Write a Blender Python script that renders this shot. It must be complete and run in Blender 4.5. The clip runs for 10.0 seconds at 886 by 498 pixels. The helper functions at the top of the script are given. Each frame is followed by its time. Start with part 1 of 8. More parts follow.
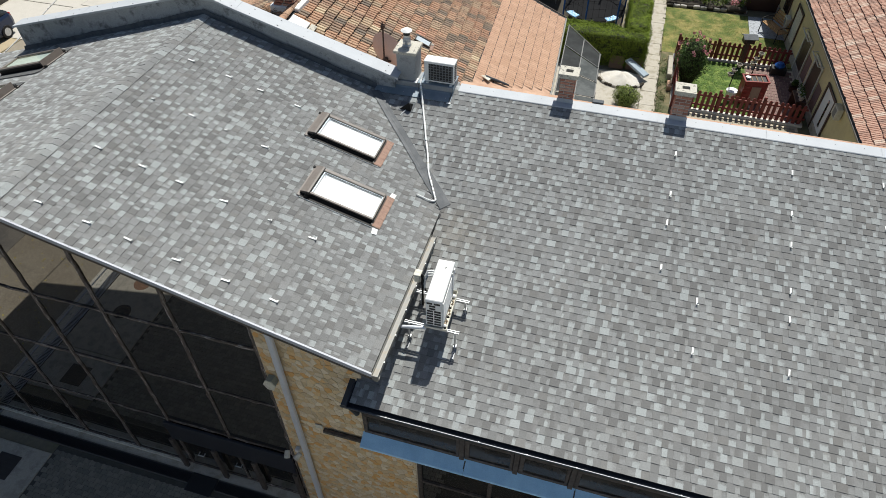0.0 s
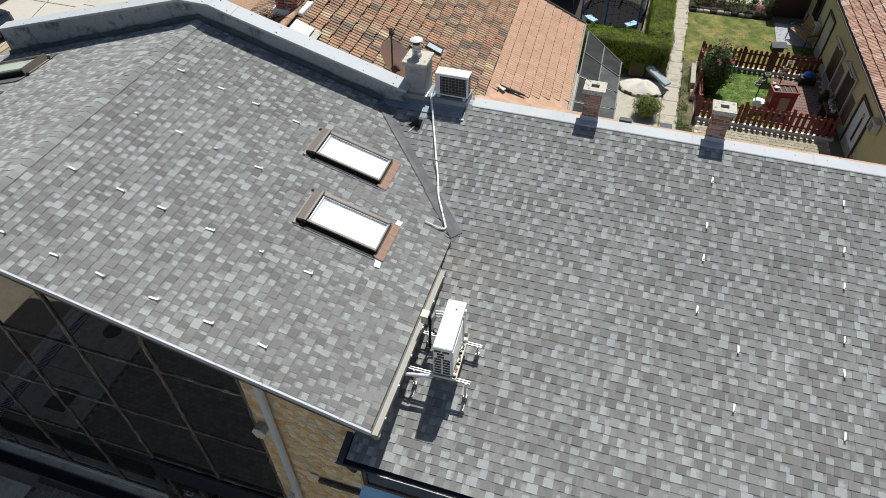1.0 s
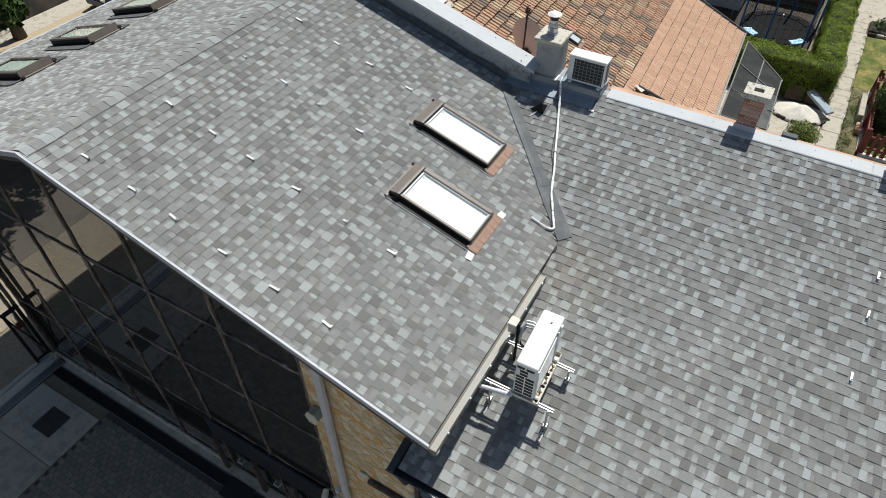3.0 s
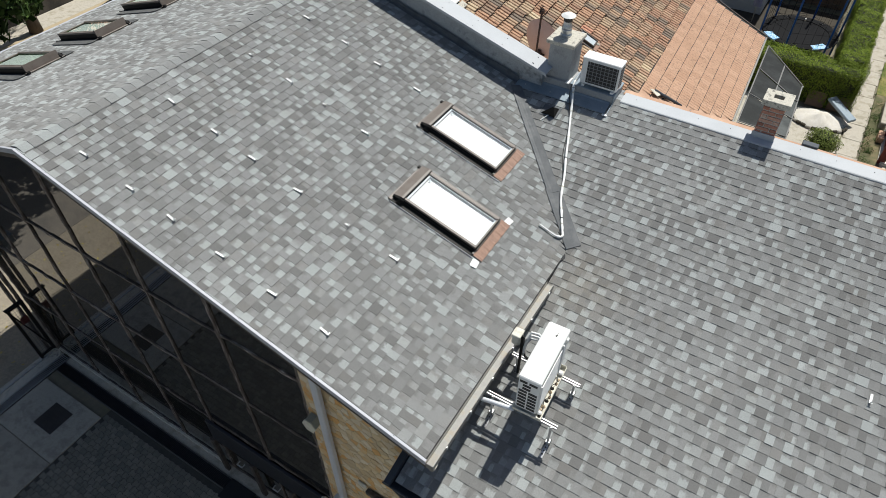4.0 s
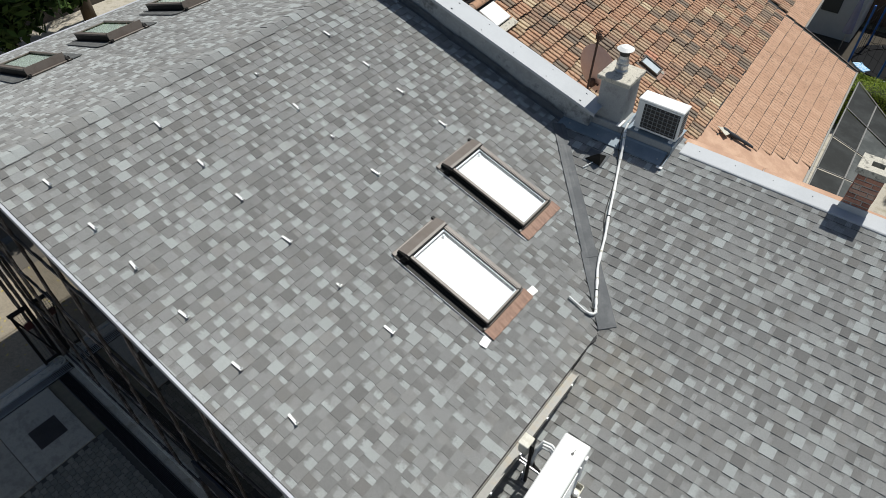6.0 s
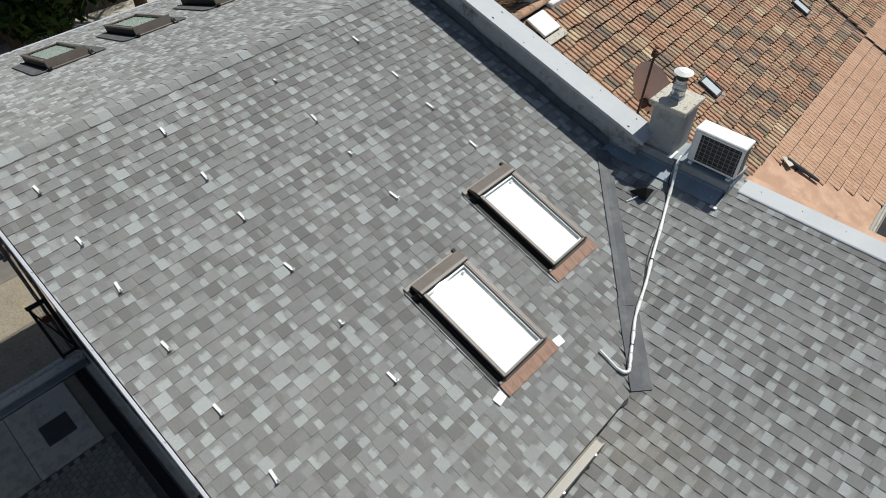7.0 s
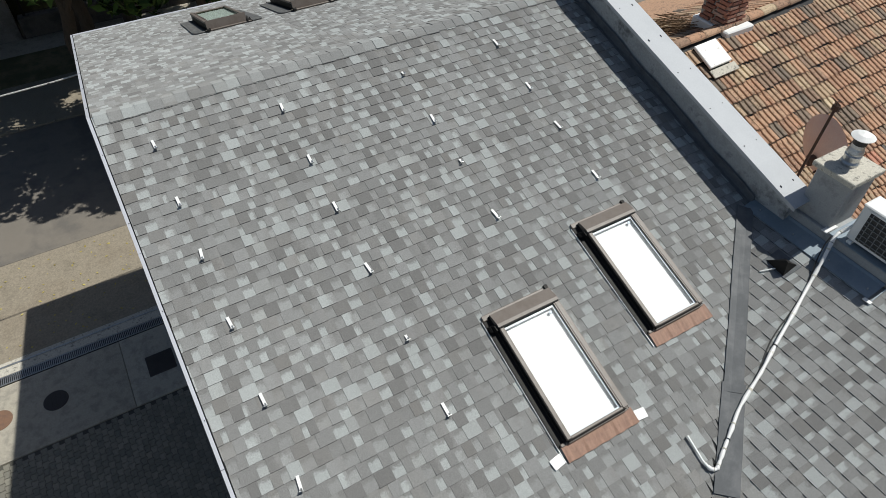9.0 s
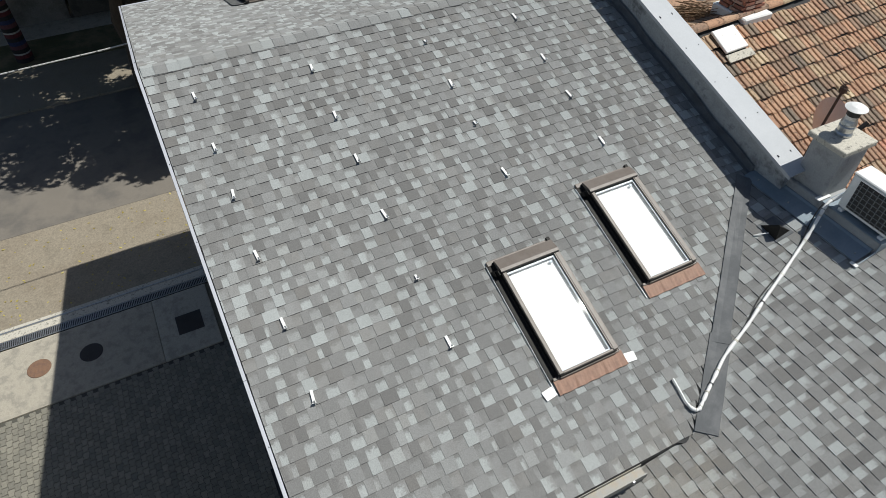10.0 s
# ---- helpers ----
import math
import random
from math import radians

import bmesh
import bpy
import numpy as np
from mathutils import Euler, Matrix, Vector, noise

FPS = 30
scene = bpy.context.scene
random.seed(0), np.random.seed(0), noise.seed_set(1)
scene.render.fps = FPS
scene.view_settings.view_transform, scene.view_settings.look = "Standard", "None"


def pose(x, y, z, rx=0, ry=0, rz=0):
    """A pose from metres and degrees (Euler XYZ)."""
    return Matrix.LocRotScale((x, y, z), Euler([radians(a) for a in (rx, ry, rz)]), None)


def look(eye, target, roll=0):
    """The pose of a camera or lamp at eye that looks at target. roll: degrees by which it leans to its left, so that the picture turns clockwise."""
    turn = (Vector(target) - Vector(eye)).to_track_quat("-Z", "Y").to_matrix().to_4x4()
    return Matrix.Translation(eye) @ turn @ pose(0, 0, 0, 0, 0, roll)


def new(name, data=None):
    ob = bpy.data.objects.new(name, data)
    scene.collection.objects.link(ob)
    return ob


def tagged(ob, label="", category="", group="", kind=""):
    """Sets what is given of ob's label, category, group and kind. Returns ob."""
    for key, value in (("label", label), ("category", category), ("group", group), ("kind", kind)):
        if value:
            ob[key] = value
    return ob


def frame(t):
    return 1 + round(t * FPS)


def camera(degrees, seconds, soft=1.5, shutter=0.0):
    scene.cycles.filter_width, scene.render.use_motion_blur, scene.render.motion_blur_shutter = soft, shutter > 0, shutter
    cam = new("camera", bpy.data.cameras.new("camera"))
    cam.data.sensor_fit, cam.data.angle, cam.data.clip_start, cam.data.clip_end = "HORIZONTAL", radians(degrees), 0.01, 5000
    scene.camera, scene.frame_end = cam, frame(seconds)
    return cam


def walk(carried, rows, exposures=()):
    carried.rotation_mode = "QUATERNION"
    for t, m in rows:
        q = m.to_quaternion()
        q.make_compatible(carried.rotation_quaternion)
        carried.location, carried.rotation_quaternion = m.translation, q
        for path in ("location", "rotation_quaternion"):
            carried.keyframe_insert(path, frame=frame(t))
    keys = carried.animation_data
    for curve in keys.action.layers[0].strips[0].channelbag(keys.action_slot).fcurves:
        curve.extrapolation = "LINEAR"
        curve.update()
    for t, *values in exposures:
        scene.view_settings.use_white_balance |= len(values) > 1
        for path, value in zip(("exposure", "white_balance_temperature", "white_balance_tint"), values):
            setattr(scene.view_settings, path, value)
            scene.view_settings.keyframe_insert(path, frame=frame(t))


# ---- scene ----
import functools

S = 1.2     # metres to one unit of the plan below
cam = camera(69.03, 10.0, soft=0.5)
# seconds, x, y, z, pitch, roll, heading
PATH = [
    (0, 2.231, -7.812, 7.410, -45.86, -0.05, 16.12),
    (0.5, 2.098, -7.375, 7.235, -45.84, -0.03, 16.38),
    (1, 1.905, -6.780, 7.026, -45.86, -0.07, 17.26),
    (1.5, 1.729, -6.327, 6.743, -45.81, -0.05, 20.42),
    (2, 1.675, -6.177, 6.484, -45.77, -0.03, 24.20),
    (2.5, 1.672, -6.136, 6.266, -45.76, -0.01, 27.93),
    (4, 1.651, -5.844, 6.035, -45.79, 0.04, 31.79),
    (4.5, 1.610, -5.594, 5.957, -45.78, 0.01, 32.75),
    (5, 1.524, -5.249, 5.879, -45.80, 0.03, 33.97),
    (5.5, 1.396, -4.845, 5.779, -45.80, 0.03, 35.84),
    (7, 0.922, -3.703, 5.419, -45.78, 0.01, 43.47),
    (7.5, 0.761, -3.396, 5.255, -45.80, 0.03, 46.17),
    (8, 0.618, -3.181, 5.218, -45.70, 0.11, 49.67),
    (8.5, 0.610, -3.076, 5.228, -45.73, 0.02, 54.77),
    (9, 0.780, -3.106, 5.235, -45.71, -0.02, 59.91),
    (9.5, 1.094, -3.192, 5.230, -45.71, 0.04, 63.19),
    (10, 1.443, -3.295, 5.251, -45.91, -0.05, 63.19),
]
walk(cam, [(t, pose(S * x, S * y, S * z, 90 + pitch, 0, heading) @ pose(0, 0, 0, 0, 0, roll)) for t, x, y, z, pitch, roll, heading in PATH],
     [(0.0, 0.21, 6320, 6), (1.0, 0.12, 6320, 6), (2.5, 0.12, 6320, 6), (4.5, 0.13, 6320, 6), (5.5, 0.03, 6320, 6), (7.5, -0.18, 6320, 6), (8.0, -0.28, 6320, 6), (8.5, -0.22, 6320, 6), (10.0, -0.04, 6320, 6)])

# ---- light: high sun from behind the house, clear sky ----
SUN = Vector((0.041, 0.473, 0.880)).normalized()
sky_world = bpy.data.worlds.new("sky")
scene.world = sky_world
sky_world.use_nodes = True
wn = sky_world.node_tree
for node in list(wn.nodes):
    wn.nodes.remove(node)
sky = wn.nodes.new("ShaderNodeTexSky")
sky.sky_type = "NISHITA"
sky.sun_disc = False
sky.sun_elevation = math.asin(SUN.z)
sky.sun_rotation = math.atan2(SUN.x, SUN.y)
sky.air_density, sky.dust_density, sky.ozone_density = 1.0, 1.5, 1.1
bg = wn.nodes.new("ShaderNodeBackground")
bg.inputs["Strength"].default_value = 0.063
wout = wn.nodes.new("ShaderNodeOutputWorld")
wn.links.new(sky.outputs["Color"], bg.inputs["Color"])
wn.links.new(bg.outputs["Background"], wout.inputs["Surface"])
sun_data = bpy.data.lights.new("sun", "SUN")
sun_data.energy, sun_data.angle, sun_data.color = 4.85, radians(0.55), (1.0, 0.955, 0.89)
sun = new("sun", sun_data)
sun.matrix_world = look(SUN * 60, (0, 0, 0))
scene.view_settings.exposure = 0.0


# ---- node materials ----
def graph(name):
    m = bpy.data.materials.new(name)
    m.use_nodes = True
    nt = m.node_tree
    return m, nt, nt.nodes["Principled BSDF"]


def put(nt, kind, **kw):
    n = nt.nodes.new(kind)
    for k, v in kw.items():
        n.inputs[k].default_value = v
    return n


def place(nt):
    return nt.nodes.new("ShaderNodeNewGeometry").outputs["Position"]


def grain(nt, scale, detail=3.0, rough=0.6, stretch=None):
    n = put(nt, "ShaderNodeTexNoise", Scale=scale, Detail=detail, Roughness=rough)
    src = place(nt)
    if stretch:
        mp = nt.nodes.new("ShaderNodeMapping")
        mp.inputs["Scale"].default_value = stretch
        nt.links.new(src, mp.inputs["Vector"])
        src = mp.outputs["Vector"]
    nt.links.new(src, n.inputs["Vector"])
    return n.outputs["Fac"]


def remap(nt, value, lo, hi, out_lo, out_hi):
    n = nt.nodes.new("ShaderNodeMapRange")
    n.clamp = True
    nt.links.new(value, n.inputs["Value"])
    for k, v in (("From Min", lo), ("From Max", hi), ("To Min", out_lo), ("To Max", out_hi)):
        n.inputs[k].default_value = v
    return n.outputs["Result"]


def calc(nt, op, a, b=None):
    n = nt.nodes.new("ShaderNodeMath")
    n.operation = op
    for i, v in enumerate((a, b)):
        if v is None:
            continue
        if isinstance(v, (int, float)):
            n.inputs[i].default_value = v
        else:
            nt.links.new(v, n.inputs[i])
    return n.outputs["Value"]


def blend(nt, fac, a, b):
    n = nt.nodes.new("ShaderNodeMix")
    n.data_type = "RGBA"
    for sock, v in ((n.inputs["Factor"], fac), (n.inputs["A"], a), (n.inputs["B"], b)):
        if isinstance(v, (int, float)):
            sock.default_value = v
        elif isinstance(v, tuple):
            sock.default_value = (*v, 1.0)
        else:
            nt.links.new(v, sock)
    return n.outputs["Result"]


def scaled(nt, colour, factor):
    n = nt.nodes.new("ShaderNodeVectorMath")
    n.operation = "SCALE"
    if isinstance(colour, tuple):
        n.inputs[0].default_value = colour
    else:
        nt.links.new(colour, n.inputs[0])
    nt.links.new(factor, n.inputs["Scale"])
    return n.outputs["Vector"]


def chance(nt):
    """A random number for each object and each loose piece of a mesh."""
    a = nt.nodes.new("ShaderNodeObjectInfo").outputs["Random"]
    b = nt.nodes.new("ShaderNodeNewGeometry").outputs["Random Per Island"]
    return calc(nt, "FRACT", calc(nt, "ADD", calc(nt, "MULTIPLY", a, 3.7), calc(nt, "MULTIPLY", b, 5.3)))


def relief(nt, bsdf, height, strength, distance=0.01):
    b = put(nt, "ShaderNodeBump", Strength=strength, Distance=distance)
    nt.links.new(height, b.inputs["Height"])
    nt.links.new(b.outputs["Normal"], bsdf.inputs["Normal"])


def ramp(nt, value, stops, constant=False):
    r = nt.nodes.new("ShaderNodeValToRGB")
    r.color_ramp.interpolation = "CONSTANT" if constant else "LINEAR"
    e = r.color_ramp.elements
    while len(e) < len(stops):
        e.new(0.5)
    for el, (pos, col) in zip(e, stops):
        el.position, el.color = pos, (*col, 1.0)
    nt.links.new(value, r.inputs["Fac"])
    return r.outputs["Color"]


def surface(name, col, col2=None, rough=0.7, metal=0.0, big=1.5, small=60.0, var=0.15, patch=(0.45, 0.62), each=0.0, bump=0.25, stretch=None, spec=0.5):
    """Painted, mineral or metal surface: a colour, a second one in patches, grain and relief."""
    m, nt, b = graph(name)
    n1, n2 = grain(nt, big, 5.0, 0.65, stretch), grain(nt, small, 4.0, 0.7, stretch)
    c = col if col2 is None else blend(nt, remap(nt, n1, *patch, 0.0, 1.0), col, col2)
    f = calc(nt, "MULTIPLY", remap(nt, n1, 0.25, 0.75, 1 - var, 1 + var), remap(nt, n2, 0.25, 0.75, 1 - var, 1 + var))
    if each:
        f = calc(nt, "MULTIPLY", f, remap(nt, chance(nt), 0, 1, 1 - each, 1 + each))
    nt.links.new(scaled(nt, c, f), b.inputs["Base Color"])
    nt.links.new(remap(nt, n2, 0.3, 0.7, max(rough - 0.08, 0.02), min(rough + 0.08, 1.0)), b.inputs["Roughness"])
    b.inputs["Metallic"].default_value = metal
    b.inputs["Specular IOR Level"].default_value = spec
    if bump:
        relief(nt, b, n2, bump)
    return m


def shingle_material():
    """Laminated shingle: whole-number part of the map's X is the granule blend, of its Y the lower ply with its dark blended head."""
    m, nt, b = graph("asphalt_shingle")
    r = chance(nt)
    uv = nt.nodes.new("ShaderNodeUVMap")
    sep = nt.nodes.new("ShaderNodeSeparateXYZ")
    nt.links.new(uv.outputs["UV"], sep.inputs["Vector"])
    px, py = calc(nt, "FRACT", sep.outputs["X"]), calc(nt, "FRACT", sep.outputs["Y"])
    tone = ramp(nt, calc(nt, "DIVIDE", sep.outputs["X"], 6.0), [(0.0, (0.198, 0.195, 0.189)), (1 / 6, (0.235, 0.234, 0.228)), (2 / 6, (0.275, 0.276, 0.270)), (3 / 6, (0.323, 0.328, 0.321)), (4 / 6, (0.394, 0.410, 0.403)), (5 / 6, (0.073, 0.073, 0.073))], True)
    rag = grain(nt, 26, 4, 0.7)
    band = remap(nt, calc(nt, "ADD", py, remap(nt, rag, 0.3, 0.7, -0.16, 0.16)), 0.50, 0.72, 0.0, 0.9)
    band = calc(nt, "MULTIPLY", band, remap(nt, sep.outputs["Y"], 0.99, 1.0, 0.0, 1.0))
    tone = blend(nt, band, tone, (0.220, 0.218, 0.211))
    side = remap(nt, calc(nt, "ADD", px, remap(nt, rag, 0.3, 0.7, -0.25, 0.25)), 0.45, 0.80, 0.0, 0.8)
    side = calc(nt, "MULTIPLY", side, remap(nt, r, 0.80, 0.82, 0.0, 1.0))
    tone = blend(nt, side, tone, (0.253, 0.250, 0.243))
    warm = calc(nt, "FRACT", calc(nt, "MULTIPLY", r, 17.3))
    tone = blend(nt, remap(nt, warm, 0.75, 1.0, 0.0, 0.30), tone, (0.254, 0.238, 0.216))
    # brown wash below the foot of the valley
    spot = nt.nodes.new("ShaderNodeVectorMath")
    spot.operation = "DISTANCE"
    nt.links.new(place(nt), spot.inputs[0])
    spot.inputs[1].default_value = (0.30 * S, -0.42 * S, -0.07 * S)
    wash = calc(nt, "MULTIPLY", remap(nt, spot.outputs["Value"], 0.20 * S, 0.70 * S, 0.42, 0.0), remap(nt, grain(nt, 5, 4), 0.35, 0.60, 0.2, 1.0))
    tone = blend(nt, wash, tone, (0.287, 0.254, 0.201))
    n1, n2, n3 = grain(nt, 0.5, 4), grain(nt, 95, 2, 0.8), grain(nt, 260, 1, 0.5)
    f = calc(nt, "MULTIPLY", remap(nt, n1, 0.3, 0.7, 0.93, 1.07), remap(nt, n2, 0.3, 0.7, 0.81, 1.19))
    f = calc(nt, "MULTIPLY", f, remap(nt, n3, 0.3, 0.7, 0.87, 1.13))
    f = calc(nt, "MULTIPLY", f, remap(nt, r, 0.0, 1.0, 0.94, 1.06))
    nt.links.new(scaled(nt, tone, f), b.inputs["Base Color"])
    b.inputs["Roughness"].default_value = 0.92
    b.inputs["Diffuse Roughness"].default_value = 0.5
    b.inputs["Specular IOR Level"].default_value = 0.2
    relief(nt, b, n2, 0.5, 0.006)
    return m


def tile_material(name, stops, grime):
    m, nt, b = graph(name)
    tone = ramp(nt, chance(nt), stops)
    n1, n2 = grain(nt, 14, 5, 0.7), grain(nt, 70, 4, 0.7)
    dirt = calc(nt, "MULTIPLY", remap(nt, n1, 0.5, 0.66, 0.0, grime), remap(nt, grain(nt, 1.2, 3), 0.35, 0.6, 0.3, 1.0))
    tone = blend(nt, dirt, tone, (0.045, 0.035, 0.028))
    nt.links.new(scaled(nt, tone, remap(nt, n2, 0.25, 0.75, 0.75, 1.22)), b.inputs["Base Color"])
    b.inputs["Roughness"].default_value = 0.85
    relief(nt, b, n2, 0.4)
    return m


def glass_material(name, tint, strength):
    """A thin clear pane: what lies behind shows through it, the sky is mirrored."""
    m, nt, b = graph(name)
    nt.nodes.remove(b)
    clear = put(nt, "ShaderNodeBsdfTransparent", Color=(*tint, 1))
    gloss = put(nt, "ShaderNodeBsdfGlossy", Color=(1, 1, 1, 1), Roughness=0.015)
    fr = put(nt, "ShaderNodeFresnel", IOR=strength)
    mix = nt.nodes.new("ShaderNodeMixShader")
    nt.links.new(fr.outputs["Fac"], mix.inputs[0])
    nt.links.new(clear.outputs["BSDF"], mix.inputs[1])
    nt.links.new(gloss.outputs["BSDF"], mix.inputs[2])
    nt.links.new(mix.outputs["Shader"], nt.nodes["Material Output"].inputs["Surface"])
    return m


def leaf_material(name, lo, hi):
    m, nt, b = graph(name)
    tone = ramp(nt, chance(nt), [(0.0, lo), (1.0, hi)])
    nt.links.new(scaled(nt, tone, remap(nt, grain(nt, 2.0, 3), 0.3, 0.7, 0.75, 1.25)), b.inputs["Base Color"])
    b.inputs["Roughness"].default_value = 0.8
    b.inputs["Specular IOR Level"].default_value = 0.2
    return m


SHINGLE = shingle_material()
UNDERLAY = surface("roof_underlay", (0.035, 0.035, 0.036), rough=0.9)
VALLEY = surface("valley_membrane", (0.110, 0.115, 0.120), (0.138, 0.141, 0.145), rough=0.8, big=4, var=0.12)
TRIM = surface("pale_coated_sheet_metal", (0.42, 0.43, 0.465), rough=0.5, spec=0.3, metal=0.0, var=0.06, bump=0.05)
CAP = surface("parapet_sheet_metal", (0.475, 0.49, 0.51), (0.415, 0.43, 0.45), rough=0.6, spec=0.25, metal=0.0, big=0.9, var=0.06, bump=0.05)
FLASH = surface("grey_flashing_metal", (0.235, 0.285, 0.33), (0.18, 0.225, 0.265), rough=0.5, metal=0.15, big=3, var=0.1, bump=0.1)
PLASTER = surface("weathered_grey_render", (0.38, 0.395, 0.405), (0.13, 0.135, 0.14), rough=0.9, big=3.4, small=45, var=0.20, patch=(0.50, 0.66), bump=0.5)
MORTAR = surface("chimney_render", (0.35, 0.355, 0.355), (0.17, 0.17, 0.172), rough=0.9, big=5, small=50, var=0.14, patch=(0.5, 0.72), bump=0.4)
CONCRETE = surface("rough_concrete_slab", (0.52, 0.49, 0.42), (0.17, 0.16, 0.14), rough=0.92, big=13, small=70, var=0.22, patch=(0.52, 0.66), bump=0.6)
GUTTER = surface("pale_gutter_metal", (0.225, 0.22, 0.205), (0.22, 0.185, 0.135), rough=0.5, metal=0.2, big=6, var=0.12, patch=(0.5, 0.7), bump=0.1)
DARKGUT = surface("dark_grey_gutter_metal", (0.055, 0.062, 0.072), rough=0.4, metal=0.3, var=0.1, bump=0.05)
BROWN = surface("brown_window_metal", (0.150, 0.126, 0.108), (0.118, 0.096, 0.080), rough=0.5, metal=0.0, big=6, var=0.12, bump=0.05)
BLACK = surface("black_side_flashing", (0.012, 0.011, 0.010), rough=0.6, spec=0.25, var=0.15, bump=0.05)
APRON = surface("red_brown_apron_flashing", (0.29, 0.170, 0.118), (0.21, 0.120, 0.085), rough=0.65, big=14, small=90, var=0.16, bump=0.3)
WHITE = surface("white_lacquered_steel", (0.75, 0.75, 0.735), rough=0.4, var=0.03, big=3, bump=0.03)
CREAM = surface("aged_cream_plastic", (0.60, 0.58, 0.50), (0.45, 0.42, 0.34), rough=0.55, big=12, var=0.08, bump=0.1)
GRILLE = surface("black_grille", (0.012, 0.012, 0.013), rough=0.5, var=0.1, bump=0)
STEEL = surface("galvanised_steel", (0.55, 0.56, 0.57), (0.38, 0.38, 0.38), rough=0.38, metal=0.85, big=18, var=0.12, bump=0.1)
RUST = surface("rusty_tray", (0.42, 0.33, 0.22), (0.16, 0.09, 0.05), rough=0.8, big=16, var=0.2, bump=0.3)
BLIND = surface("white_roller_blind", (0.77, 0.78, 0.79), rough=0.8, var=0.02, bump=0)
PALEROOM = surface("pale_green_blind", (0.40, 0.46, 0.43), rough=0.8, var=0.05, bump=0)
CLEAR = glass_material("clear_pane", (0.97, 0.985, 0.98), 1.5)
SMOKED = surface("smoked_mirror_glass", (0.026, 0.021, 0.015), rough=0.03, var=0.02, bump=0, big=0.6)
SMOKED.node_tree.nodes["Principled BSDF"].inputs["IOR"].default_value = 2.8
for link in list(SMOKED.node_tree.nodes["Principled BSDF"].inputs["Roughness"].links):
    SMOKED.node_tree.links.remove(link)
SMOKED.node_tree.nodes["Principled BSDF"].inputs["Roughness"].default_value = 0.004
FELT = surface("weathered_roofing_felt", (0.120, 0.128, 0.136), (0.075, 0.080, 0.085), rough=0.85, big=5, var=0.15)
FRAME = surface("dark_brown_frame", (0.050, 0.040, 0.034), (0.085, 0.07, 0.06), rough=0.6, big=12, small=120, var=0.2, bump=0.2)
WORN_V = surface("worn_brown_upright", (0.075, 0.058, 0.050), (0.42, 0.38, 0.36), rough=0.6, big=55, small=150, var=0.25, patch=(0.54, 0.66), bump=0.3, stretch=(1, 1, 0.07))
WORN_H = surface("worn_brown_crossbar", (0.075, 0.058, 0.050), (0.42, 0.38, 0.36), rough=0.6, big=55, small=150, var=0.25, patch=(0.54, 0.66), bump=0.3, stretch=(0.07, 1, 1))
NAVY = surface("navy_canopy_sheet", (0.016, 0.018, 0.026), rough=0.5, var=0.12)
BLUE = surface("blue_painted_ledge", (0.36, 0.61, 0.86), (0.40, 0.65, 0.88), rough=0.32, big=3, var=0.08, bump=0.05)
PIPE = surface("pale_grey_downpipe", (0.60, 0.62, 0.66), rough=0.45, metal=0.2, var=0.08, bump=0.05)
STONEJOINT = surface("stone_wall_mortar", (0.56, 0.48, 0.36), rough=0.95, big=8, small=60, var=0.2, bump=0.5)
BRICKJOINT = surface("brick_mortar", (0.42, 0.39, 0.35), rough=0.95, big=10, var=0.2, bump=0.4)
ASPHALT = surface("road_asphalt", (0.185, 0.165, 0.140), (0.12, 0.11, 0.098), rough=0.9, big=0.7, small=55, var=0.14, bump=0.4)
GRAVEL = surface("gravelled_pavement", (0.275, 0.238, 0.182), (0.20, 0.17, 0.128), rough=0.95, big=0.8, small=20, var=0.32, bump=0.7)
VERGE = surface("dry_verge", (0.10, 0.10, 0.045), (0.17, 0.135, 0.075), rough=0.95, big=1.2, small=30, var=0.25, bump=0.7)
EARTH = surface("bare_ground", (0.20, 0.175, 0.125), (0.11, 0.115, 0.055), rough=0.95, big=0.15, small=6, var=0.2, bump=0.4)
LAWN = surface("mown_lawn", (0.092, 0.128, 0.020), (0.180, 0.155, 0.048), rough=0.95, big=1.6, small=22, var=0.5, patch=(0.42, 0.62), bump=0.9)
LUSH = surface("lush_grass", (0.075, 0.135, 0.020), (0.12, 0.16, 0.035), rough=0.95, big=3.5, small=14, var=0.5, bump=0.9)
YARDSLAB = surface("old_concrete_path", (0.45, 0.41, 0.345), (0.27, 0.245, 0.19), rough=0.95, big=3.2, small=45, var=0.22, patch=(0.47, 0.66), bump=0.5)


